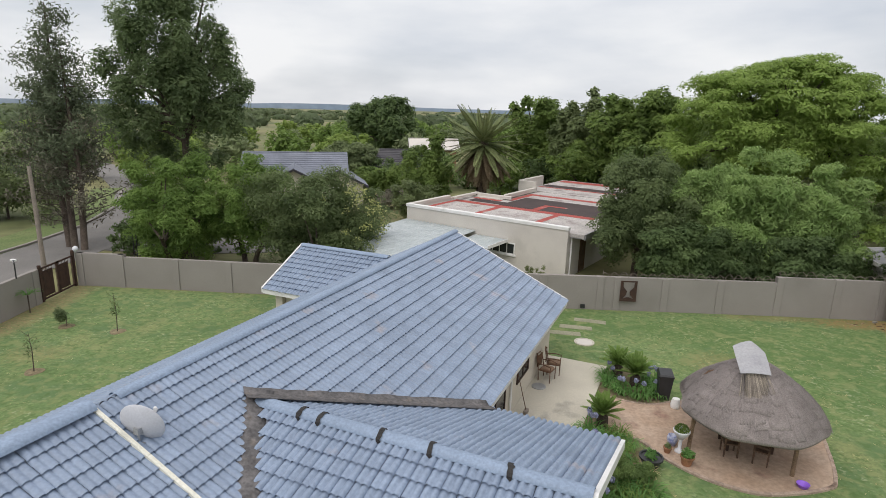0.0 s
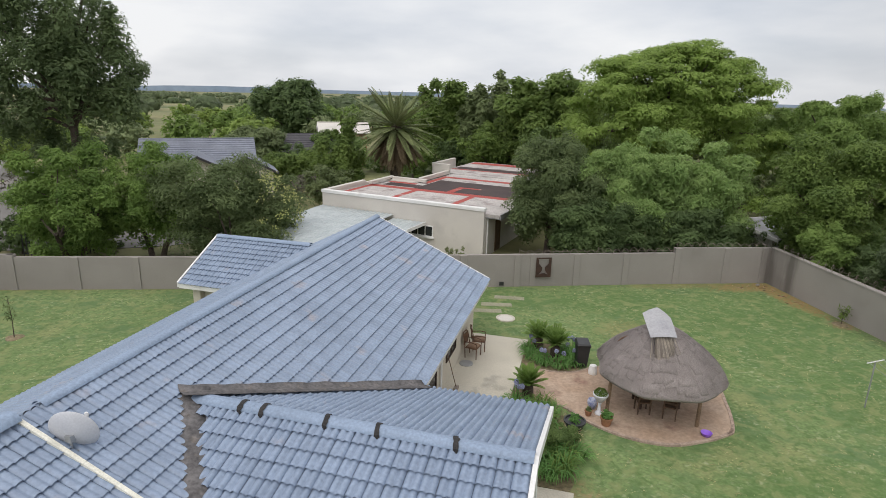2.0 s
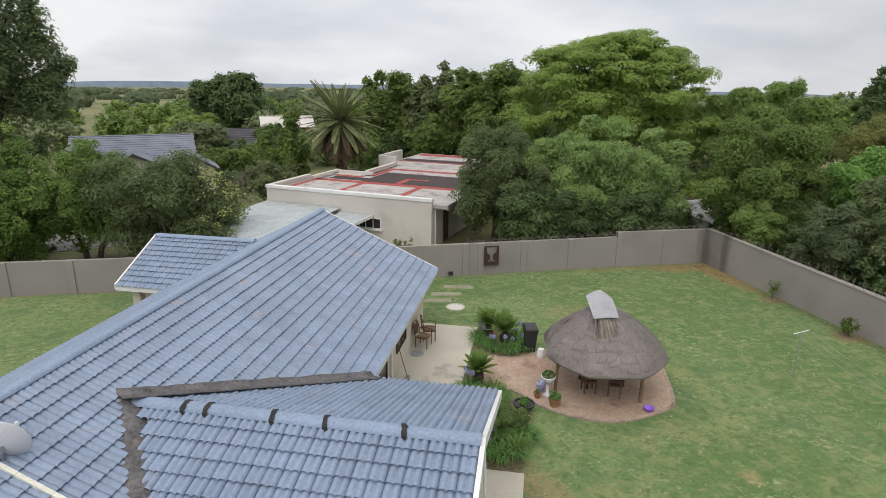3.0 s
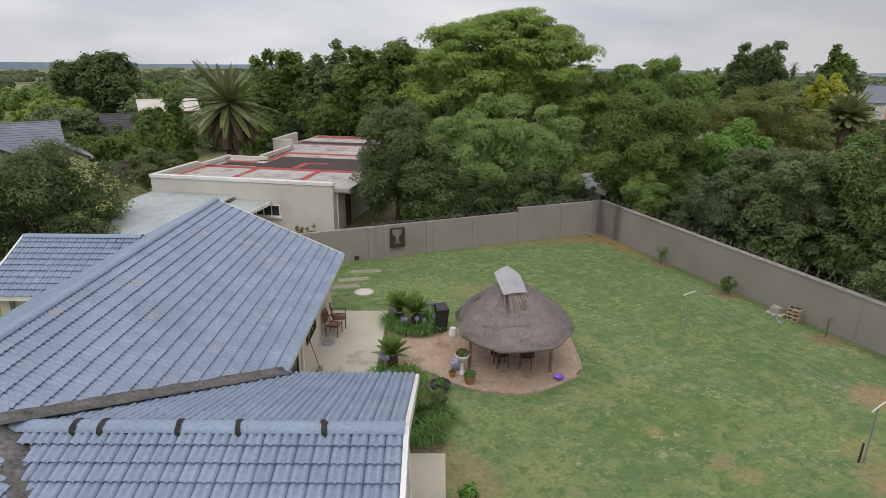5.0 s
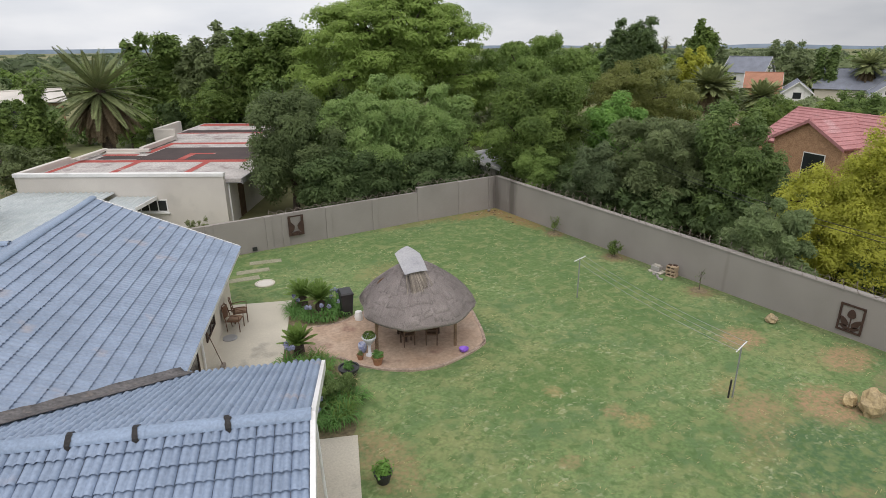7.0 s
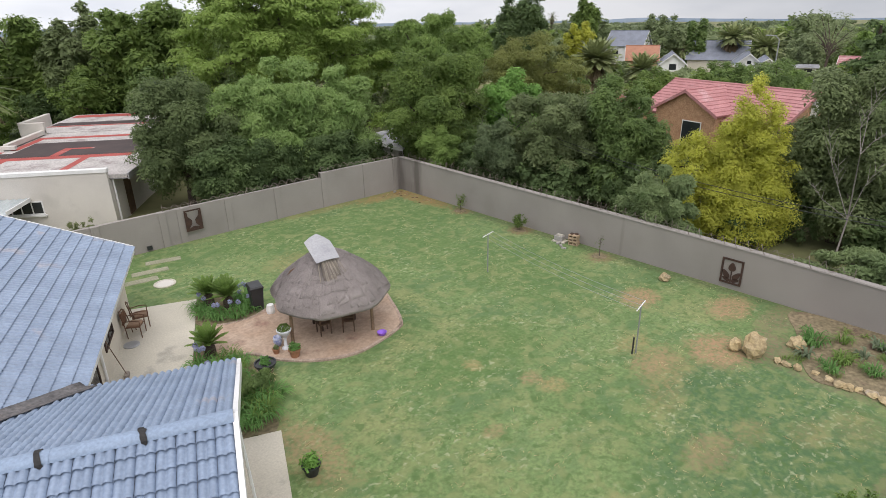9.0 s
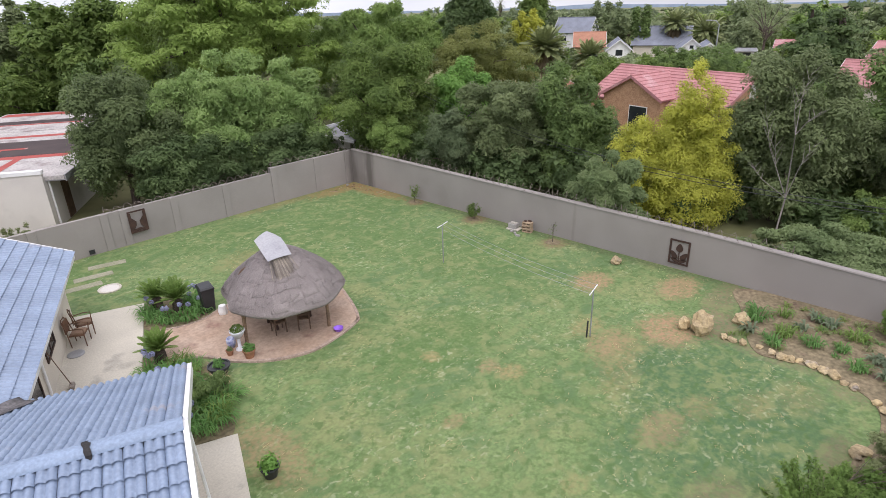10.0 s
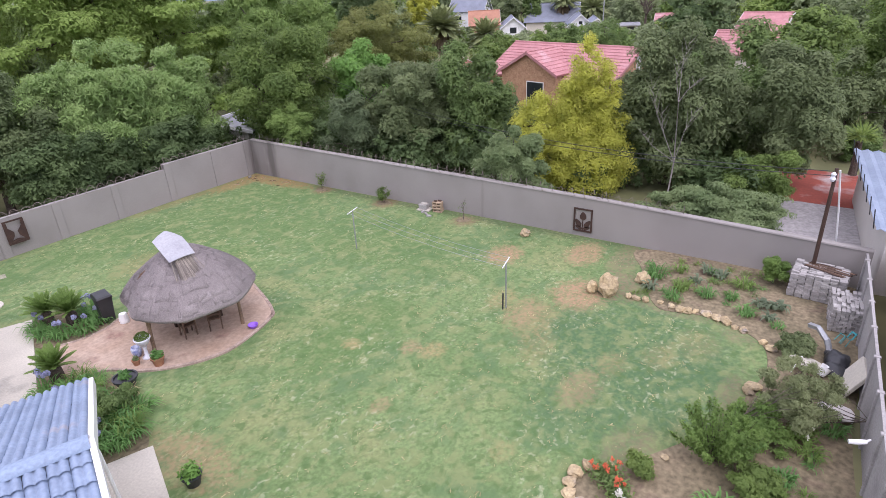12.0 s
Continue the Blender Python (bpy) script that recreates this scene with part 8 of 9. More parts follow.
for i, (x, y) in enumerate(((18.59, 4.45), (18.57, 4.17), (18.6, 3.86), (18.69, 3.4), (18.54, 3.0), (18.51, 2.70), (18.54, 2.48), (18.66, 2.26), (18.63, 1.91), (18.51, 1.59), (18.44, 1.31), (18.24, 1.01), (18.17, 0.75), (17.75, 0.16), (17.5, -0.08), (15.35, 0.1), (15.1, 0.2), (14.15, 0.15), (11.65, 1.45), (11.2, 1.78), (10.8, 2.45), (10.5, 2.9), (10.15, 3.05), (9.85, 3.05), (9.55, 2.95), (9.4, 2.7))):
    s = rr.uniform(0.10, 0.19)
    rock(x, y, s * rr.uniform(0.9, 1.4), s * rr.uniform(0.8, 1.1), s * rr.uniform(0.6, 1.0), 20 + i, 0.0, turn=rr.uniform(0, 180))
# planting in the bed
def leafy_shoots(label, x, y, n, spread, height, leaf, seed):
    """A young tree of many upswept shoots clothed with leaves from near the ground."""
    t = thing("tree", label, "tree", pose(x, y, 0.05))
    r = np.random.default_rng(seed)
    g, pts, outs = Geo(), [], []
    for k in range(n):
        a, s = r.uniform(0, 6.283), math.sqrt(r.uniform(0.02, 1))
        h = height * r.uniform(0.55, 1.0) * (1 - 0.45 * s) * (1.15 if k % 6 == 0 else 1)
        p0, p1 = Vector((0.08 * math.cos(a), 0.08 * math.sin(a), 0)), Vector((0.6 * spread * s * math.cos(a), 0.6 * spread * s * math.sin(a), h * 0.5))
        p2 = Vector((spread * s * math.cos(a), spread * s * math.sin(a), h))
        g.tube([p0, p1, p2], [0.016, 0.009, 0.003], 5)
        m = 210
        f = r.uniform(0.25, 1.03, (m, 1))
        q = (1 - f) ** 2 * np.array(p0) + 2 * f * (1 - f) * np.array(p1) + f ** 2 * np.array(p2)
        off = unit(m, r) * r.uniform(0.03, 0.16, (m, 1)) * (1.25 - 0.8 * f)
        pts.append(q + off)
        outs.append(off / 0.1 + np.array([0, 0, 0.6]))
    part("stem", g, M_BARK, t)
    v, q = leaves("crown", np.concatenate(pts), np.concatenate(outs), 0.034, r, 2.3, 0.6)
    part("crown", mixed_mesh("crown", [(v, q)]), leaf, t)


for i, (x, y, rad, n, L) in enumerate(((20.44, 4.0, 0.34, 150, 0.8), (19.87, 3.0, 0.3, 120, 0.55), (19.1, 3.12, 0.28, 110, 0.5), (19.8, 2.16, 0.3, 120, 0.5), (21.03, 1.18, 0.34, 130, 0.55), (19.97, 1.39, 0.22, 80, 0.4), (19.13, 0.86, 0.3, 120, 0.5), (21.19, 3.34, 0.2, 60, 0.6), (21.6, 2.3, 0.16, 40, 0.4), (18.8, -0.1, 0.22, 60, 0.35), (13.3, -1.3, 0.3, 120, 0.5), (12.2, -0.9, 0.28, 110, 0.42), (10.6, 0.2, 0.4, 170, 0.5), (11.0, -1.2, 0.25, 80, 0.45), (14.4, -1.75, 0.3, 110, 0.5))):
    strap_clump(x, y, rad * 0.7, n // 2, L * 0.6, L_CITRUS if i % 3 == 1 else L_STRAP, "tuft of green strap leaves in the bed", seed=400 + i, z=0.05, name="bed_plant", group="bed tufts", upright=0.7)
for i, (x, y) in enumerate(((19.45, 3.94), (19.95, 0.55), (20.04, 0.21), (20.02, -0.04), (19.14, 0.17), (21.58, 2.45), (20.61, 2.64), (21.4, 2.0))):
    strap_clump(x, y, 0.13, 20, 0.32, L_ALOE, "grey-green aloe with thick pointed leaves", seed=430 + i, z=0.05, name="aloe", width=0.07, group="aloes", upright=0.6)
tree("clipped round green bush against the wall", 21.9, 0.35, lobes_in(0.42, 0.42, 0.05, 0.92, 7, 501, 0.5), 0.4, 0.04, L_CITRUS, 4200, 0.055, 501, name="shrub", category="shrub", limbs=3, z=0.05)
tree("low green shrub at the bed's edge", 17.45, -0.65, lobes_in(0.6, 0.5, 0.05, 0.6, 8, 503, 0.45), 0.3, 0.03, L_OLIVE, 3200, 0.06, 503, name="shrub", category="shrub", limbs=3, z=0.05)
tree("broad grey-green shrub beside the rubble", 14.4, -0.9, lobes_in(1.15, 1.0, 0.05, 1.55, 22, 505, 0.25), 0.6, 0.02, L_SAGE, 15000, 0.036, 505, name="shrub", category="shrub", stems=3, z=0.05, core=0.25, clump=0.5)
leafy_shoots("leafy young citrus tree with upright bright green shoots", 12.15, 0.5, 46, 1.0, 2.0, L_CITRUS, 507)
tree("spreading bright green groundcover shrub", 13.4, -0.2, lobes_in(1.05, 0.9, 0.02, 0.75, 14, 509, 0.3), 0.3, 0.015, L_CITRUS, 8000, 0.036, 509, name="shrub", category="shrub", limbs=3, z=0.05, core=0.3, clump=0.45)
tree("small green shrub at the near rock border", 10.85, 1.85, lobes_in(0.36, 0.36, 0.02, 0.5, 5, 511, 0.5), 0.2, 0.02, L_MID, 1500, 0.045, 511, name="shrub", category="shrub", limbs=2, z=0.05)
tree("dark shrub with shoots in the near bed", 11.4, -0.4, lobes_in(0.7, 0.6, 0.02, 0.7, 7, 513, 0.45), 0.3, 0.03, L_MID, 3000, 0.06, 513, name="shrub", category="shrub", limbs=3, z=0.05)


for i in range(58):
    a = random.Random(900 + i)
    x, y = (a.uniform(18.9, 22.2), a.uniform(0.4, 4.3)) if i % 5 < 3 else (a.uniform(10.2, 13.6), a.uniform(-1.8, 0.6))
    strap_clump(x, y, a.uniform(0.06, 0.13), 24, a.uniform(0.14, 0.26), (L_SAGE, L_CITRUS, L_MID, L_STRAP)[i % 4], "small weed tuft in the bare bed", seed=940 + i, z=0.03, name="weed", category="weed", width=0.02, group="bed weeds", upright=0.5)


def flower_patch(x, y, material, leaf, label, seed, n=26, rad=0.3):
    r = np.random.default_rng(seed)
    t = thing("flowering_plant", label, "plant", pose(x, y, 0.05), "bedding flowers")
    p = np.column_stack([r.normal(0, rad * 0.6, 500), r.normal(0, rad * 0.6, 500), r.uniform(0.03, 0.32, 500)])
    v, q = leaves("foliage", p, np.tile((0, 0, 1.0), (500, 1)), 0.05, r, 2.2)
    part("foliage", mixed_mesh("foliage", [(v, q)]), leaf, t)
    c = np.column_stack([r.normal(0, rad * 0.6, n), r.normal(0, rad * 0.6, n), r.uniform(0.3, 0.42, n)])
    p = np.repeat(c, 14, 0) + r.normal(0, 0.025, (n * 14, 3))
    v, q = leaves("flowers", p, np.tile((0, 0, 1.0), (n * 14, 1)), 0.045, r, 1.3)
    part("flowers", mixed_mesh("flowers", [(v, q)]), material, t)


flower_patch(10.35, 2.4, L_CORAL, L_DEEP, "coral-red flowering plant among the border rocks", 61, 11, 0.26)
flower_patch(10.05, 2.05, L_CORAL, L_DEEP, "coral-red bedding plant in the near bed", 62, 6, 0.18)
flower_patch(9.55, 1.9, L_PETAL, L_MID, "white flowering plant in the near bed", 63, 14, 0.22)
flower_patch(13.9, -1.1, L_PETAL, L_MID, "small white flowers under the shrub", 64, 8, 0.25)


# brick stacks: bricks are laid one by one
BRICK = Geo().box(-0.11, -0.0525, 0, 0.11, 0.0525, 0.072, bevel=0.004).mesh("brick")
BRICK.materials.append(M_BRICK)


def brick_stack(label, m, nx, ny, nz, seed, ragged=0.4):
    t = thing("brick_stack", label, "brick stack", m)
    r = random.Random(seed)
    for k in range(nz):
        for i in range(nx):
            for j in range(ny):
                edge = i in (0, nx - 1) or j in (0, ny - 1) or k >= nz - 2
                if not edge or k >= nz - 1 and r.random() < ragged:
                    continue
                b = new("brick", BRICK)
                b.parent = t
                b.matrix_local = pose((i - (nx - 1) / 2) * 0.228 + r.gauss(0, 0.014), (j - (ny - 1) / 2) * 0.112 + r.gauss(0, 0.008), k * 0.0735, 0, 0, r.gauss(0, 4.5))
    part("brick_core", Geo().box(-(nx - 1) * 0.112, -(ny - 1) * 0.05, 0.0, (nx - 1) * 0.112, (ny - 1) * 0.05, (nz - 2) * 0.0735), M_BRICK, t)
    return t


brick_stack("tall pack of grey cement bricks against the wall", pose(21.75, -0.95, 0.05, 0, 0, 86), 7, 11, 12, 3)
brick_stack("smaller stack of cement bricks beside the wall", pose(20.1, -1.75, 0.05, 0, 0, 4), 6, 7, 11, 5)
TAN_BLOCK = mat("tan_clay_block", (0.40, 0.30, 0.205), (0.33, 0.245, 0.165), 3, 0.9, 25, 0.2, 0.3)


def hollow_block(parent, m, material, w=0.46, d=0.30, h=0.17):
    """A building block lying on its side: four walls round two open cells."""
    t = 0.045
    g = Geo().box(-w / 2, -d / 2, 0, w / 2, d / 2, t, bevel=0.006).box(-w / 2, -d / 2, h - t, w / 2, d / 2, h, bevel=0.006)
    for x in (-w / 2 + t / 2, 0.0, w / 2 - t / 2):
        g.box(x - t / 2, -d / 2 + 0.004, t, x + t / 2, d / 2 - 0.004, h - t)
    ob = part("block", g, material, parent)
    ob.matrix_local = m
    return ob


pile = thing("block_pile", "pile of tan hollow clay blocks at the wall's foot", "blocks", pose(22.44, 14.86, 0.012, 0, 0, 100))
for k in range(3):
    hollow_block(pile, pose(0.02 * (k % 2), 0.015 * k, 0.172 * k, 0, 0, 4 * math.sin(2.1 * k)), TAN_BLOCK)
part("rubble", Geo().box(-0.17, -0.1, 0.516, 0.02, 0.0, 0.575, bevel=0.015).box(0.04, -0.03, 0.516, 0.19, 0.09, 0.565, bevel=0.015), M_DARKWOOD, pile, "dark broken pieces")
pile = thing("block_pile", "grey cement block on a pale slab by the wall", "blocks", pose(22.34, 15.62, 0.012, 0, 0, 96))
part("slab", Geo().box(-0.36, -0.22, 0, 0.30, 0.24, 0.06, bevel=0.012), M_CONC, pile, "pale concrete slab")
part("block", Geo().box(-0.20, -0.15, 0.06, 0.22, 0.16, 0.30, bevel=0.012), M_BRICK, pile)
part("cap", Geo().box(-0.15, -0.12, 0.30, 0.17, 0.12, 0.335, bevel=0.01), M_CONC, pile, "pale cap")
for i in range(3):
    solid("loose_brick", BRICK, M_BRICK, "loose grey brick lying on the lawn", "brick", pose(22.0 - 0.16 * i, 15.45 - 0.28 * i, 0.012, 0, 0, 50 * i), "loose bricks")
solid("loose_brick", BRICK, M_CONC, "pale brick lying in the wall corner", "brick", pose(22.05, 28.0, 0.012, 0, 0, 15), "loose bricks")
rr = random.Random(77)
for k in range(16):
    a, b = (22.35 - abs(rr.gauss(0, 0.35)), rr.uniform(24.6, 27.9)) if k % 3 else (rr.uniform(20.6, 22.2), 27.85 - abs(rr.gauss(0, 0.25)))
    q, ln = rr.uniform(0, 6.28), rr.uniform(0.15, 0.5)
    solid("twig", Geo().tube([(-ln / 2, 0, 0.012), (0.02, 0.03, 0.03), (ln / 2, 0, 0.014)], [0.012, 0.016, 0.008], 5), TAN_BLOCK if k % 2 else M_POLE, "dry fallen twig among leaf litter", "twig", pose(a, b, 0.012, 0, 0, math.degrees(q)), "twigs in the corner")
lm = thing("timber_offcuts", "weathered timber offcuts lying on the bricks", "timber", pose(21.9, -1.15, 0.90, 0, 0, 70))
for k in range(7):
    part("plank", Geo().box(-0.75 + 0.03 * k, -0.3 + 0.09 * k, 0.004 * k, 0.65, -0.24 + 0.09 * k, 0.03 + 0.004 * k, bevel=0.004, m=pose(0, 0, 0, 0, 0, 4 * math.sin(k * 2))), M_POLE if k % 2 else M_DARKWOOD, lm)


def rubble():
    g = thing("refuse_bag", "torn black plastic refuse bags by the wall", "refuse bag", pose(17.5, -1.7, 0.05) @ Matrix.Diagonal((0.8, 0.8, 0.62, 1)))
    for k, (x, y, s) in enumerate(((0, 0, 0.42), (-0.6, 0.05, 0.36), (0.4, 0.1, 0.3))):
        v, q = blob((x, y, s * 0.6), (s * 1.2, s * 0.9, s * 0.7), None, 10, 0.35, 4.0)
        part("bag", quad_mesh("bag", v, q), M_BLACK, g)
    s = thing("concrete_slab", "pale broken concrete slab leaning on the precast wall", "concrete slab", pose(16.5, -1.85, 0.05, 62, 0, 185))
    part("slab", Geo().box(-0.5, -0.05, -0.04, 0.5, 0.85, 0.05, bevel=0.015), M_CONC, s)
    d = thing("concrete_slab", "rounded broken slab lying on the ground", "concrete slab", pose(16.9, -0.95, 0.25, 15, 10, 30))
    part("slab", Geo().lathe([(0.42, 0), (0.45, 0.04), (0.4, 0.09), (0.02, 0.09)], 11, wob=0.12), M_CONC, d)
    d2 = thing("concrete_slab", "half-round broken slab near the wall", "concrete slab", pose(15.2, -1.8, 0.12, 14, 0, 60))
    part("slab", Geo().lathe([(0.40, 0), (0.42, 0.04), (0.38, 0.08), (0.02, 0.08)], 11, wob=0.15), M_NWALL, d2)
    w = thing("water_drum", "dented grey metal sheet beside the bags", "metal sheet", pose(18.3, -1.2, 0.05, 0, 0, 40))
    part("sheet", Geo().tube([(-0.5, 0, 0.05), (-0.3, 0.02, 0.4), (0.1, 0, 0.55), (0.5, -0.05, 0.4)], 0.09, 5), M_STEEL, w)
    c = thing("plastic_chair", "broken turquoise plastic chair on the rubble", "chair", pose(18.6, -1.75, 0.2, 35, 10, 30) @ Matrix.Diagonal((0.62, 0.62, 0.62, 1)))
    tq = mat("turquoise_plastic", (0.06, 0.32, 0.33), (0.05, 0.27, 0.29), 4, 0.5, 30, 0.1, 0.0)
    part("seat", Geo().box(-0.2, -0.2, 0.3, 0.2, 0.2, 0.33, bevel=0.01), tq, c)
    part("backrest", Geo().box(-0.2, -0.22, 0.33, -0.14, -0.19, 0.7).box(0.14, -0.22, 0.33, 0.2, -0.19, 0.7).box(-0.2, -0.22, 0.62, 0.2, -0.19, 0.7), tq, c)
    for x in (-0.17, 0.17):
        for y in (-0.17, 0.17):
            part("leg", Geo().tube([(x, y, 0.3), (x * 1.1, y * 1.1, -0.1)], 0.018, 6), tq, c)
    b = thing("bucket", "white plastic bucket in the rubble", "bucket", pose(16.75, -1.35, 0.1, 25, 15, 0))
    part("pail", Geo().lathe([(0.11, 0), (0.14, 0.28), (0.15, 0.28), (0.13, 0.26), (0.1, 0.03), (0.01, 0.03)], 16), M_WHITE, b)
    k = thing("garden_pipe", "coil of white pipe lying on the slab", "pipe", pose(16.4, -0.75, 0.42))
    part("pipe", Geo().tube([(-0.4, 0.1, 0), (0, 0.0, 0.05), (0.5, -0.1, 0.0)], 0.02, 6), M_WHITE, k)


rubble()

# ---- wall art, razor wire, poles ----
def wall_art(label, m, w, h, seed):
    a = thing("wall_art", label, "wall art", m)
    fr = 0.07
    part("frame", Geo().box(-w / 2, -0.03, 0, w / 2, 0, fr).box(-w / 2, -0.03, h - fr, w / 2, 0, h).box(-w / 2, -0.03, fr, -w / 2 + fr, 0, h - fr).box(w / 2 - fr, -0.03, fr, w / 2, 0, h - fr), M_RUST, a)
    k = w / 0.8
    if seed == 0:
        part("figure", Geo().prism([(-0.36 * k, 0.08), (0.36 * k, 0.08), (0.36 * k, h * 0.30), (0.10 * k, h * 0.30), (0.06 * k, h * 0.44), (0.2 * k, h * 0.62), (0.36 * k, h * 0.66), (0.36 * k, h * 0.92), (0.24 * k, h * 0.92), (0.24 * k, h * 0.80), (-0.24 * k, h * 0.80), (-0.24 * k, h * 0.92), (-0.36 * k, h * 0.92), (-0.36 * k, h * 0.66), (-0.2 * k, h * 0.62), (-0.06 * k, h * 0.44), (-0.10 * k, h * 0.30), (-0.36 * k, h * 0.30)][:3] + [(0.36 * k, h * 0.92), (0.27 * k, h * 0.92), (0.26 * k, h * 0.7), (0.07 * k, h * 0.5), (0.10 * k, h * 0.32), (0.26 * k, h * 0.13), (0.05 * k, h * 0.2), (-0.05 * k, h * 0.2), (-0.26 * k, h * 0.13), (-0.10 * k, h * 0.32), (-0.07 * k, h * 0.5), (-0.26 * k, h * 0.7), (-0.27 * k, h * 0.92), (-0.36 * k, h * 0.92)], 0.005, 0.025, Matrix(((1, 0, 0, 0), (0, 0, -1, 0), (0, 1, 0, 0), (0, 0, 0, 1)))), M_RUST, a)
    else:
        flip = Matrix(((1, 0, 0, 0), (0, 0, -1, 0), (0, 1, 0, 0), (0, 0, 0, 1)))

        def petal(cx, cz, l, wd, turn):
            pts = []
            for i in range(12):
                q = 2 * math.pi * i / 12
                x, y = wd * math.sin(q) * (1 - 0.35 * math.cos(q)), l * math.cos(q)
                c, s = math.cos(radians(turn)), math.sin(radians(turn))
                pts.append((cx + c * x - s * y, cz + s * x + c * y))
            part("petal", Geo().prism(pts[::-1], 0.005, 0.022, flip), M_RUST, a)

        petal(0, h * 0.68, h * 0.17, h * 0.13, 0)
        petal(-0.2 * k, h * 0.36, h * 0.19, h * 0.10, 35)
        petal(0.2 * k, h * 0.36, h * 0.19, h * 0.10, -35)
        petal(-0.17 * k, h * 0.17, h * 0.15, h * 0.07, 70)
        petal(0.17 * k, h * 0.17, h * 0.15, h * 0.07, -70)
        part("stem", Geo().box(-0.02, -0.02, fr, 0.02, -0.005, h * 0.5), M_RUST, a)
    return a


wall_art("square rusty metal art panel with a pale cut-out", pose(9.88, 28.61, 0.55, 0, 0, -1.1), 0.82, 1.08, 0)
wall_art("square rusty metal art panel with leaf shapes", pose(22.78, 7.72, 0.22, 0, 0, -90), 0.82, 1.05, 1)
vent = thing("drain_outlet", "small dark drain outlet at the wall's foot", "drain", pose(7.66, 28.7, 0.2, 0, 0, -1.1))
part("frame", Geo().box(-0.12, -0.03, -0.1, 0.12, 0.0, 0.1), M_BLACK, vent)


def razor(name, a, b, z0, z1, seed, rad=0.17):
    a, b = Vector((*a, 0)), Vector((*b, 0))
    d = b - a
    turns = int(d.length / 0.47)
    side = Vector((-d.y, d.x, 0)).normalized()
    pts = []
    for i in range(turns * 8 + 1):
        s = i / (turns * 8)
        w = 2 * math.pi * i / 8
        k = rad * (1 + 0.3 * math.sin(i * 0.21 + seed) + 0.25 * math.sin(i * 0.83 + 2 * seed))
        pts.append(a + d * s + Vector((0, 0, z0 + (z1 - z0) * s)) + side * math.cos(w) * k + Vector((0, 0, math.sin(w) * k + rad * 0.85)))
    w = thing("razor_wire", "rusty coil of razor wire along the wall top", "razor wire")
    part("coil", Geo().tube(pts, 0.011, 3), M_WIRE, w)
    part("strand", Geo().tube([a + Vector((0, 0, z0 + rad)), b + Vector((0, 0, z1 + rad))], 0.005, 4), M_WIRE, w)
    n = int(d.length / 3)
    for i in range(n + 1):
        p = a.lerp(b, i / n) + Vector((0, 0, z0 + (z1 - z0) * i / n))
        part("bracket", Geo().tube([p, p + Vector((0, 0, 0.35))], 0.012, 5), M_WIRE, w)


M_WIRE = mat("weathered_wire", (0.27, 0.23, 0.20), (0.20, 0.165, 0.14), 5, 0.6, 40, 0.2, 0.0, metal=0.4)
razor("razor_wire", (22.92, 27.6), (22.92, 7.0), 2.08, 1.77, 1)
razor("razor_wire", (22.92, 7.0), (22.92, 3.8), 1.77, 1.66, 2)
razor("razor_wire", (17.4, 28.72), (22.6, 28.5), 2.04, 2.04, 3, 0.14)
razor("razor_wire", (8.6, 28.85), (17.2, 28.72), 1.76, 1.76, 4, 0.13)

pl = thing("utility_pole", "dark timber utility pole with a cable beside the wall", "utility pole", pose(22.15, -0.70, 0))
part("pole", Geo().tube([(0, 0, -0.3), (0, 0, 4.3)], [0.07, 0.055], 10), M_DARKWOOD, pl)
part("insulator", Geo().lathe([(0.05, 3.9), (0.09, 3.98), (0.05, 4.06), (0.08, 4.14), (0.03, 4.2)], 10, pose(-0.12, 0.05, 0)), M_CERAMIC, pl)
part("conduit", Geo().tube([(1.45, -0.53, 1.2), (0.9, -0.35, 2.6), (0.16, -0.1, 4.2)], 0.03, 6), M_WHITE, pl, "white plastic conduit")
for k, z in enumerate((4.05, 4.2)):
    cb = thing("overhead_cable", "black overhead cable running to the pole", "cable", pose(0, 0, 0), "overhead cables")
    a, b = Vector((22.15, -0.70, z)), Vector((30.0, 34.0, 6.0 + 0.3 * k))
    part("cord", Geo().tube([a.lerp(b, s / 16) - Vector((0, 0, 1.6 * (1 - (s / 8 - 1) ** 2))) for s in range(17)], 0.011, 4), M_BLACK, cb)
sp = thing("street_pole", "pale timber street pole behind the wall", "street pole", pose(-22.65, 32.7, 0))
part("pole", Geo().tube([(0, 0, -0.2), (-0.02, 0, 3), (-0.05, 0, 6.0)], [0.14, 0.12, 0.10], 10), mat("grey_timber", (0.30, 0.26, 0.22), (0.24, 0.21, 0.18), 3, 0.9, 30, 0.2, 0.4), sp)
for nm, x, y, h in (("wall_lamp", -19.0, 30.1, 1.84),):
    lp = thing(nm, "white globe lamp on the gate pillar", "lamp", pose(x, y, h))
    part("globe", Geo().lathe([(0.05, 0), (0.06, 0.05), (0.13, 0.12), (0.15, 0.2), (0.11, 0.3), (0.02, 0.34)], 14), M_CERAMIC, lp, smooth=True)
cs = thing("sensor_post", "slim dark post with a white sensor on the street wall", "sensor", pose(-19.0, 25.7, 1.72))
part("post", Geo().tube([(0, 0, 0), (0, 0, 0.75), (-0.25, 0.3, 0.8)], 0.03, 7), M_BLACK, cs)
part("head", Geo().box(-0.4, 0.28, 0.74, -0.15, 0.4, 0.84, bevel=0.02), M_WHITE, cs)
sc = thing("security_camera", "white security camera bracketed to the precast wall", "camera", pose(12.55, -2.12, 1.42, 0, 0, 90))
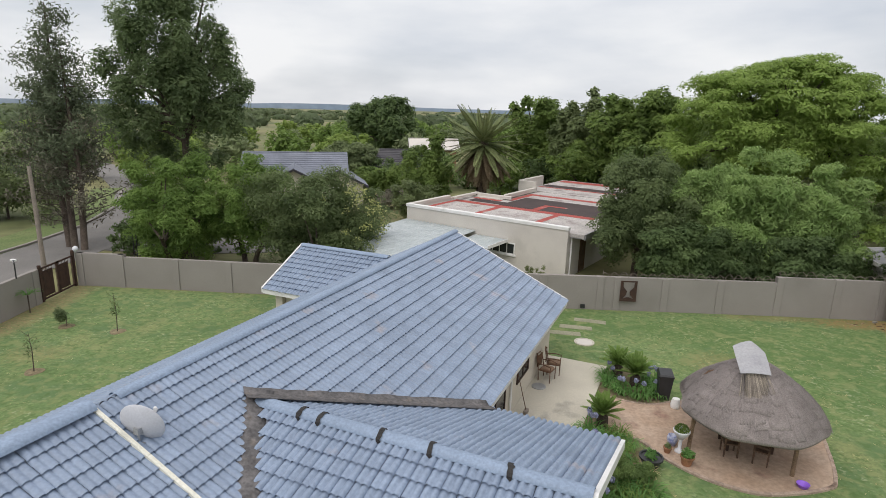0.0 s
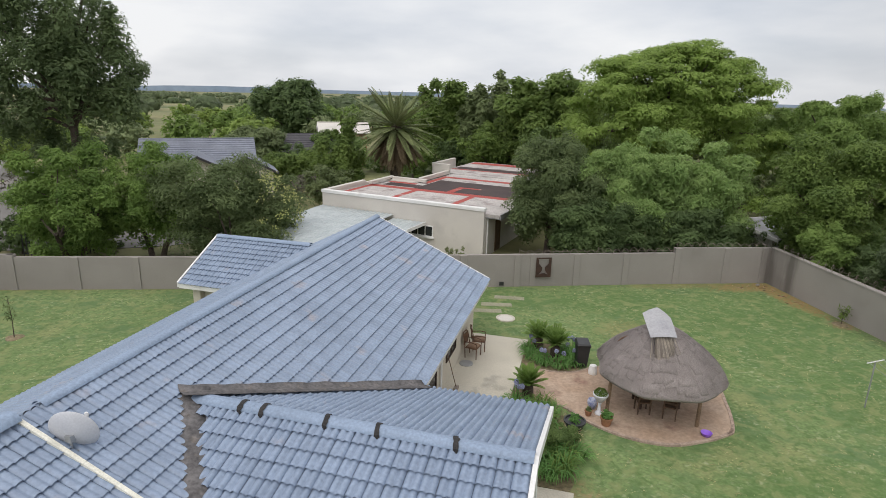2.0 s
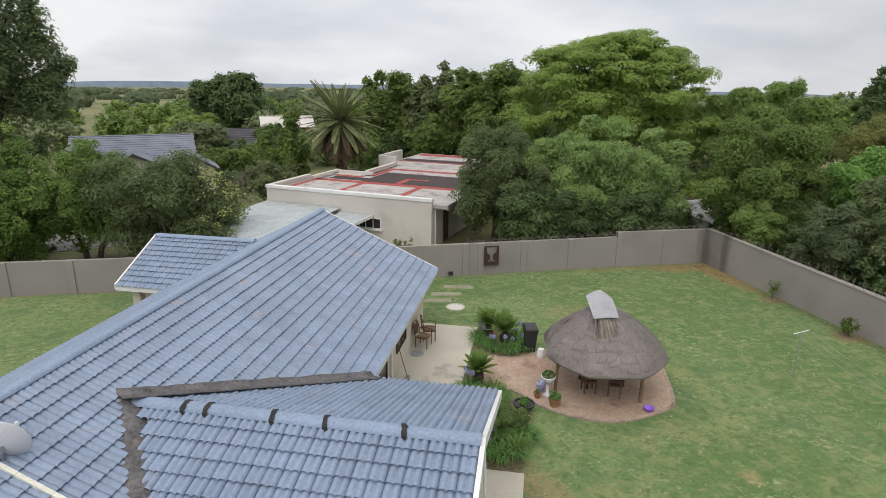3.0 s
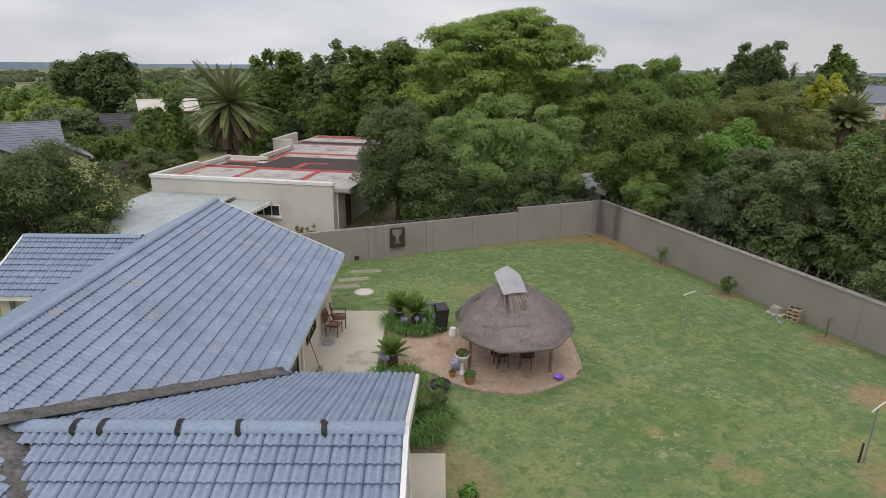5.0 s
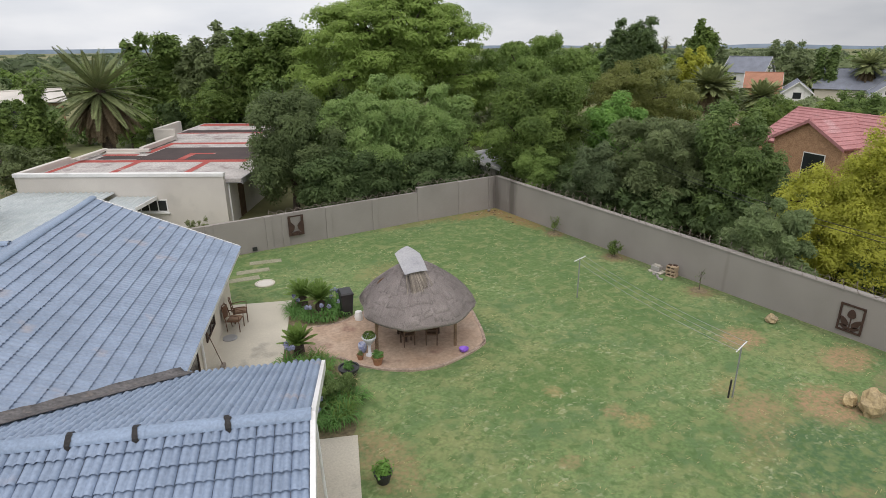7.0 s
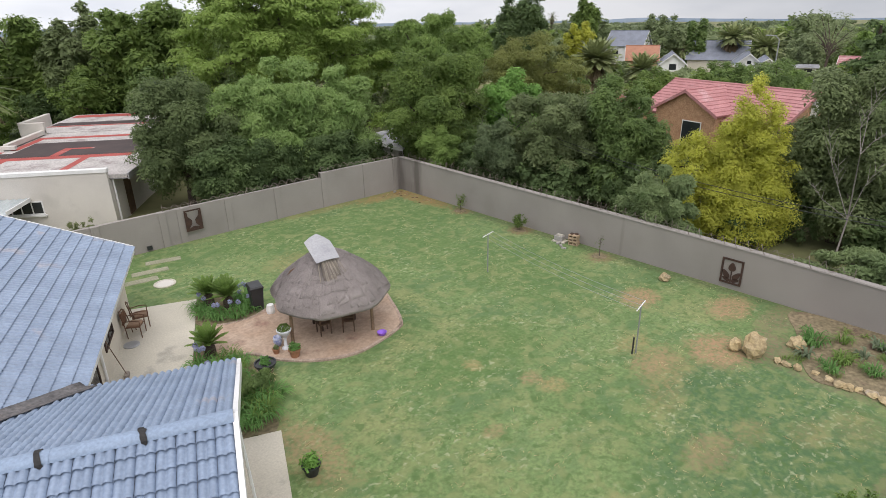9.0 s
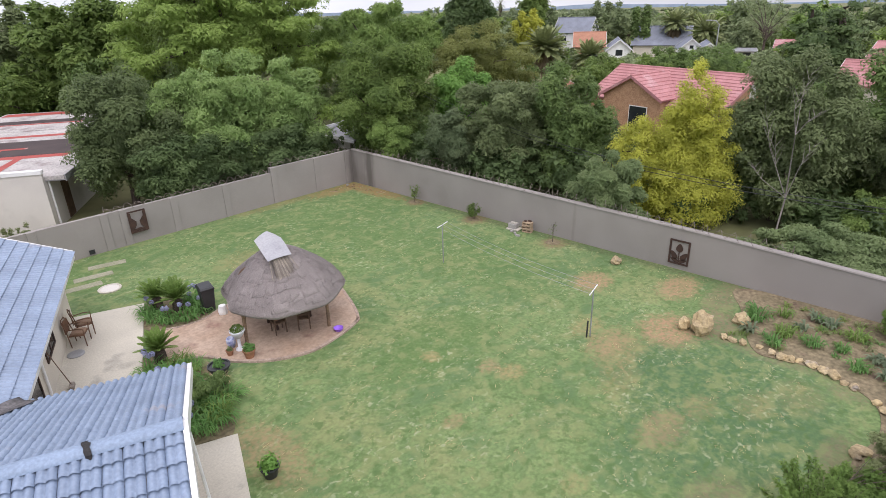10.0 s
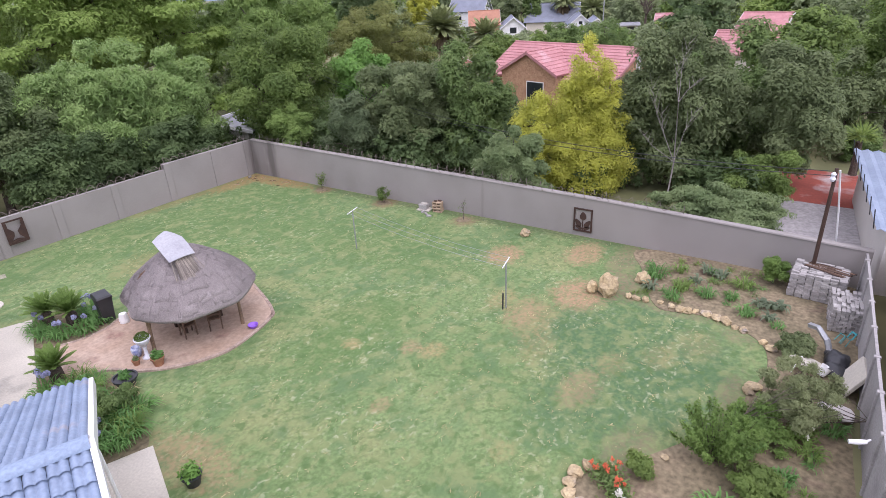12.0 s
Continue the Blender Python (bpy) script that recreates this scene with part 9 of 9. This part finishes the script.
part("body", Geo().tube([(0.3, 0.12, 0.02), (0.12, 0.06, 0.04), (-0.0, 0.0, 0.05)], [0.05, 0.055, 0.045], 10), M_WHITE, sc)
part("bracket", Geo().tube([(0, 0, 0.05), (-0.08, -0.2, -0.02), (-0.06, -0.26, -0.08)], 0.022, 7), M_WHITE, sc)

sl = thing("street_lamp", "slim pale street lamp pole among the far houses", "street lamp", pose(106.2, 36.0, ground_z(106.2, 36.0)))
part("pole", Geo().tube([(0, 0, -0.2), (0, 0, 7.0), (-0.2, 0.5, 7.6), (-0.5, 1.2, 7.7)], [0.12, 0.09, 0.07, 0.06], 8), M_STEEL, sl)
part("lamp_head", Geo().box(-0.75, 1.1, 7.62, -0.4, 1.9, 7.78, bevel=0.03), M_STEEL, sl)
for x, y, sd in ((4.95, 29.35, 521), (5.5, 29.3, 523)):
    tree("small leafy shrub showing over the boundary wall", x, y, lobes_in(0.35, 0.3, 0.8, 2.05, 6, sd, 0.42), 1.2, 0.02, L_SAGE, 900, 0.06, sd, name="shrub", category="shrub", limbs=3)

# ---- saplings along the wall and on the west lawn ----
def sapling(x, y, h, leaf, label, seed, n=500, spread=0.28, ring=True):
    t = thing("sapling", label, "sapling", pose(x, y, 0.012), "saplings")
    r = np.random.default_rng(seed)
    g = Geo().tube([(0, 0, -0.05), (0.03, 0.02, h * 0.5), (0.0, 0.0, h)], [0.022, 0.016, 0.006], 6)
    pts = []
    for k in range(7):
        a = r.uniform(0, 6.28)
        z = h * (0.4 + 0.08 * k)
        e = Vector((math.cos(a) * spread, math.sin(a) * spread, z + 0.25))
        g.tube([(0.02, 0.01, z), e], [0.009, 0.003], 4)
        pts.append(np.array(e) * r.uniform(0.5, 1.05, (n // 7, 1)) + r.normal(0, 0.06, (n // 7, 3)) + np.array([0, 0, z * 0.12]))
    part("stem", g, M_BARK, t)
    p = np.concatenate(pts)
    v, q = leaves("foliage", p, p * np.array([1, 1, 0.2]), 0.045, r, 2.4)
    part("foliage", mixed_mesh("foliage", [(v, q)]), leaf, t)
    if ring:
        part("earth_ring", Geo().lathe([(0.34, -0.01), (0.32, 0.02), (0.2, 0.03), (0.02, 0.025)], 14, wob=0.1), M_SOIL, t, "patch of bare earth")


sapling(22.3, 22.4, 0.62, L_MID, "young shrub planted at the wall's foot", 1, 260, 0.2)
sapling(22.2, 18.0, 0.48, L_MID, "bushy young shrub in a ring of earth", 2, 800, 0.28)
sapling(22.05, 13.2, 0.9, L_OLIVE, "bare staked sapling in a ring of earth", 3, 26, 0.12)
sapling(-13.6, 24.0, 1.75, L_OLIVE, "thin young olive tree on the lawn", 4, 170, 0.22)
sapling(-14.5, 20.0, 1.6, L_OLIVE, "sparse sapling in a ring of mulch", 5, 110, 0.28)
sapling(-16.1, 24.4, 0.6, L_BLUE, "grey-green young shrub on the lawn", 6, 1400, 0.3)
sapling(-16.9, 17.6, 0.7, L_DEEP, "small dark shrub in a ring of mulch", 7, 900, 0.35)
strap_clump(-18.75, 25.9, 0.1, 40, 0.55, L_STRAP, "spiky green plant in front of the street wall", seed=71, z=0.9, name="wall_plant", upright=0.3)
part("stem", Geo().tube([(0, 0, -0.9), (0, 0, 0.05)], 0.03, 6), M_BARK, bpy.data.objects["wall_plant"])
tree("dense row of dark shrubs across the street", -34.5, 46, lobes_in(5.5, 3.5, 0.2, 4.6, 12, 601, 0.4), 1.5, 0.1, L_OLIVE, 9000, 0.17, 601, name="shrub", category="shrub")
fence = thing("palisade_fence", "dark palisade fence along the neighbour's drive", "fence", pose(-18.6, 35.0, 0, 0, 0, 25))
for k in range(22):
    part("pale", Geo().box(k * 0.17, -0.015, 0, k * 0.17 + 0.05, 0.015, 1.95), M_BLACK, fence)
part("rail", Geo().box(0, 0.016, 0.4, 3.7, 0.045, 0.46).box(0, 0.016, 1.5, 3.7, 0.045, 1.56), M_BLACK, fence)

# ---- the yard beyond the south-east corner ----
COURT = mat("grey_court_paving", (0.36, 0.34, 0.33), (0.31, 0.295, 0.285), 1.2, 0.95, 7, 0.2, 0.3)
solid("court", Geo().prism([(23.1, 4), (31.0, 3.5), (31.0, -2.6), (23.1, -2.4)], 0, 0.05), COURT, "grey paved court beyond the wall", "court", kind="structure")
solid("red_court", Geo().prism([(31.0, 3.5), (36.4, 2.5), (36.4, -2.0), (31.0, -2.4)], 0, 0.06), mat("red_court_paint", (0.31, 0.078, 0.052), (0.26, 0.065, 0.045), 0.8, 0.85, 12, 0.15, 0.1, c3=(0.42, 0.33, 0.31), c3_scale=0.45, c3_at=0.5), "worn red painted court", "court", kind="structure")
shed = thing("sheet_roof_shed", "shed with a pale blue-grey sheet roof", "shed", pose(23.17, -9.4, 0, 0, 0, 4.5))
part("wall", Geo().box(0, 0, 0, 9.5, 6.9, 2.1), M_NWALL, shed)
s = part("roof_sheet", corrugated(7.6, 10.1, 0.42, 0.045), mat("blue_grey_sheet", (0.29, 0.345, 0.43), (0.235, 0.285, 0.365), 1.2, 0.5, 14, 0.12, 0.1, metal=0.3), shed, "ribbed blue-grey roof sheet")
s.matrix_local = pose(-0.3, 7.3, 2.41, 0, 2, -90)
for k in range(8):
    part("fence_spike", Geo().tube([(0.1 + 1.3 * k, 7.33, 2.3), (0.1 + 1.3 * k, 7.42, 2.95)], 0.018, 5), M_BLACK, shed)
lean = thing("rusty_lean_to", "lean-to with a rusted corrugated roof behind the wall", "shed", pose(8.0, -6.9, 0))
part("wall", Geo().box(0, 0, 0, 14.0, 3.9, 1.55), M_FACE, lean)
s = part("roof_sheet", corrugated(14.6, 4.3, 0.17, 0.022), mat("rusted_sheet", (0.23, 0.10, 0.07), (0.42, 0.37, 0.33), 0.5, 0.75, 14, 0.25, 0.2), lean, "rust-streaked corrugated sheet")
s.matrix_local = pose(-0.2, -0.2, 1.7, 2, 0, 0)

# ---- loose grass over the lawn ----
def grass():
    r = np.random.default_rng(99)
    for name, n, leaf, label, hgt, clumped in (("straw_blades", 40000, L_DRYGRASS, "bleached dry grass stalks in the lawn", 0.012, True),):
        x, y = r.uniform(2.0, 22.6, n), r.uniform(1.0, 28.3, n)
        k = n // 6
        x[:k], y[:k] = r.uniform(-18.9, -6, k), r.uniform(8, 28.8, k)
        if clumped:
            keep = np.array([noise.noise((a * 1.7, b * 2.4, 3.0)) > 0.22 for a, b in zip(x, y)])
            x, y = x[keep], y[keep]
        v = x * math.cos(radians(23)) - y * math.sin(radians(23))
        u = x * math.sin(radians(23)) + y * math.cos(radians(23))
        free = ~((v < 0.8) & (v > -15.5) & (u < 23.6)) & ~(((x - 9.4) ** 2 + (y - 16.8) ** 2) < 3.1 ** 2) & ~((x > 17.9) & (y < 5.2)) & ~((x > 8.5) & (y < 0.4 + 3.0 * np.clip((13.5 - x) / 4.0, 0, 1))) & (v > -2.6) * (x > 0) + ((x < -6) & (v < -15.6))
        x, y = x[free], y[free]
        m = len(x)
        c = np.column_stack([x, y, np.full(m, 0.012)])
        a = r.uniform(0, 6.283, m)
        s = np.column_stack([np.cos(a), np.sin(a), np.zeros(m)]) * r.uniform(0.006, 0.016, (m, 1))
        tip = np.column_stack([r.normal(0, 0.06, m), r.normal(0, 0.05, m), hgt * r.uniform(0.5, 1.2, m)])
        vs = np.stack([c - s, c + s, c + tip + s * 0.4, c + tip - s * 0.4], 1).reshape(-1, 3)
        ob = part(name, quad_mesh(name, vs, np.arange(4 * m).reshape(-1, 4)), leaf, None)
        tagged(ob, label, "grass", kind="stuff")


grass()

# ---- roof tiles of the near slope and paving edge, piece by piece ----
TILE_MESHES = {}
for gauge, wide, height, m, parent in TILES_LATER:
    if gauge not in TILE_MESHES:
        v, q = tile_arrays(gauge, wide, height)
        if m.to_3x3().determinant() < 0:
            q = q[:, ::-1]
        me = quad_mesh("tile", v, q, True)
        me.materials.append(M_TILE)
        TILE_MESHES[gauge] = me
    ob = new("tile", TILE_MESHES[gauge])
    ob.parent = parent
    ob.matrix_local = m
EDGE = Geo().box(-0.11, -0.055, 0, 0.11, 0.055, 0.085, bevel=0.01).mesh("edging_brick")
EDGE.materials.append(M_KERB)
paving = bpy.data.objects["paving"]
for i in range(len(PAVE)):
    a, b = Vector((*PAVE[i], 0)), Vector((*PAVE[(i + 1) % len(PAVE)], 0))
    seg = b - a
    n = max(1, round(seg.length / 0.235))
    for k in range(n):
        p = a + seg * (k + 0.5) / n
        if p.x < 6.3 and 17.0 < p.y < 19.3:
            continue
        ob = new("edging_brick", EDGE)
        ob.parent = paving
        ob.matrix_local = Matrix.Translation(p) @ Matrix.Rotation(math.atan2(seg.y, seg.x), 4, "Z")
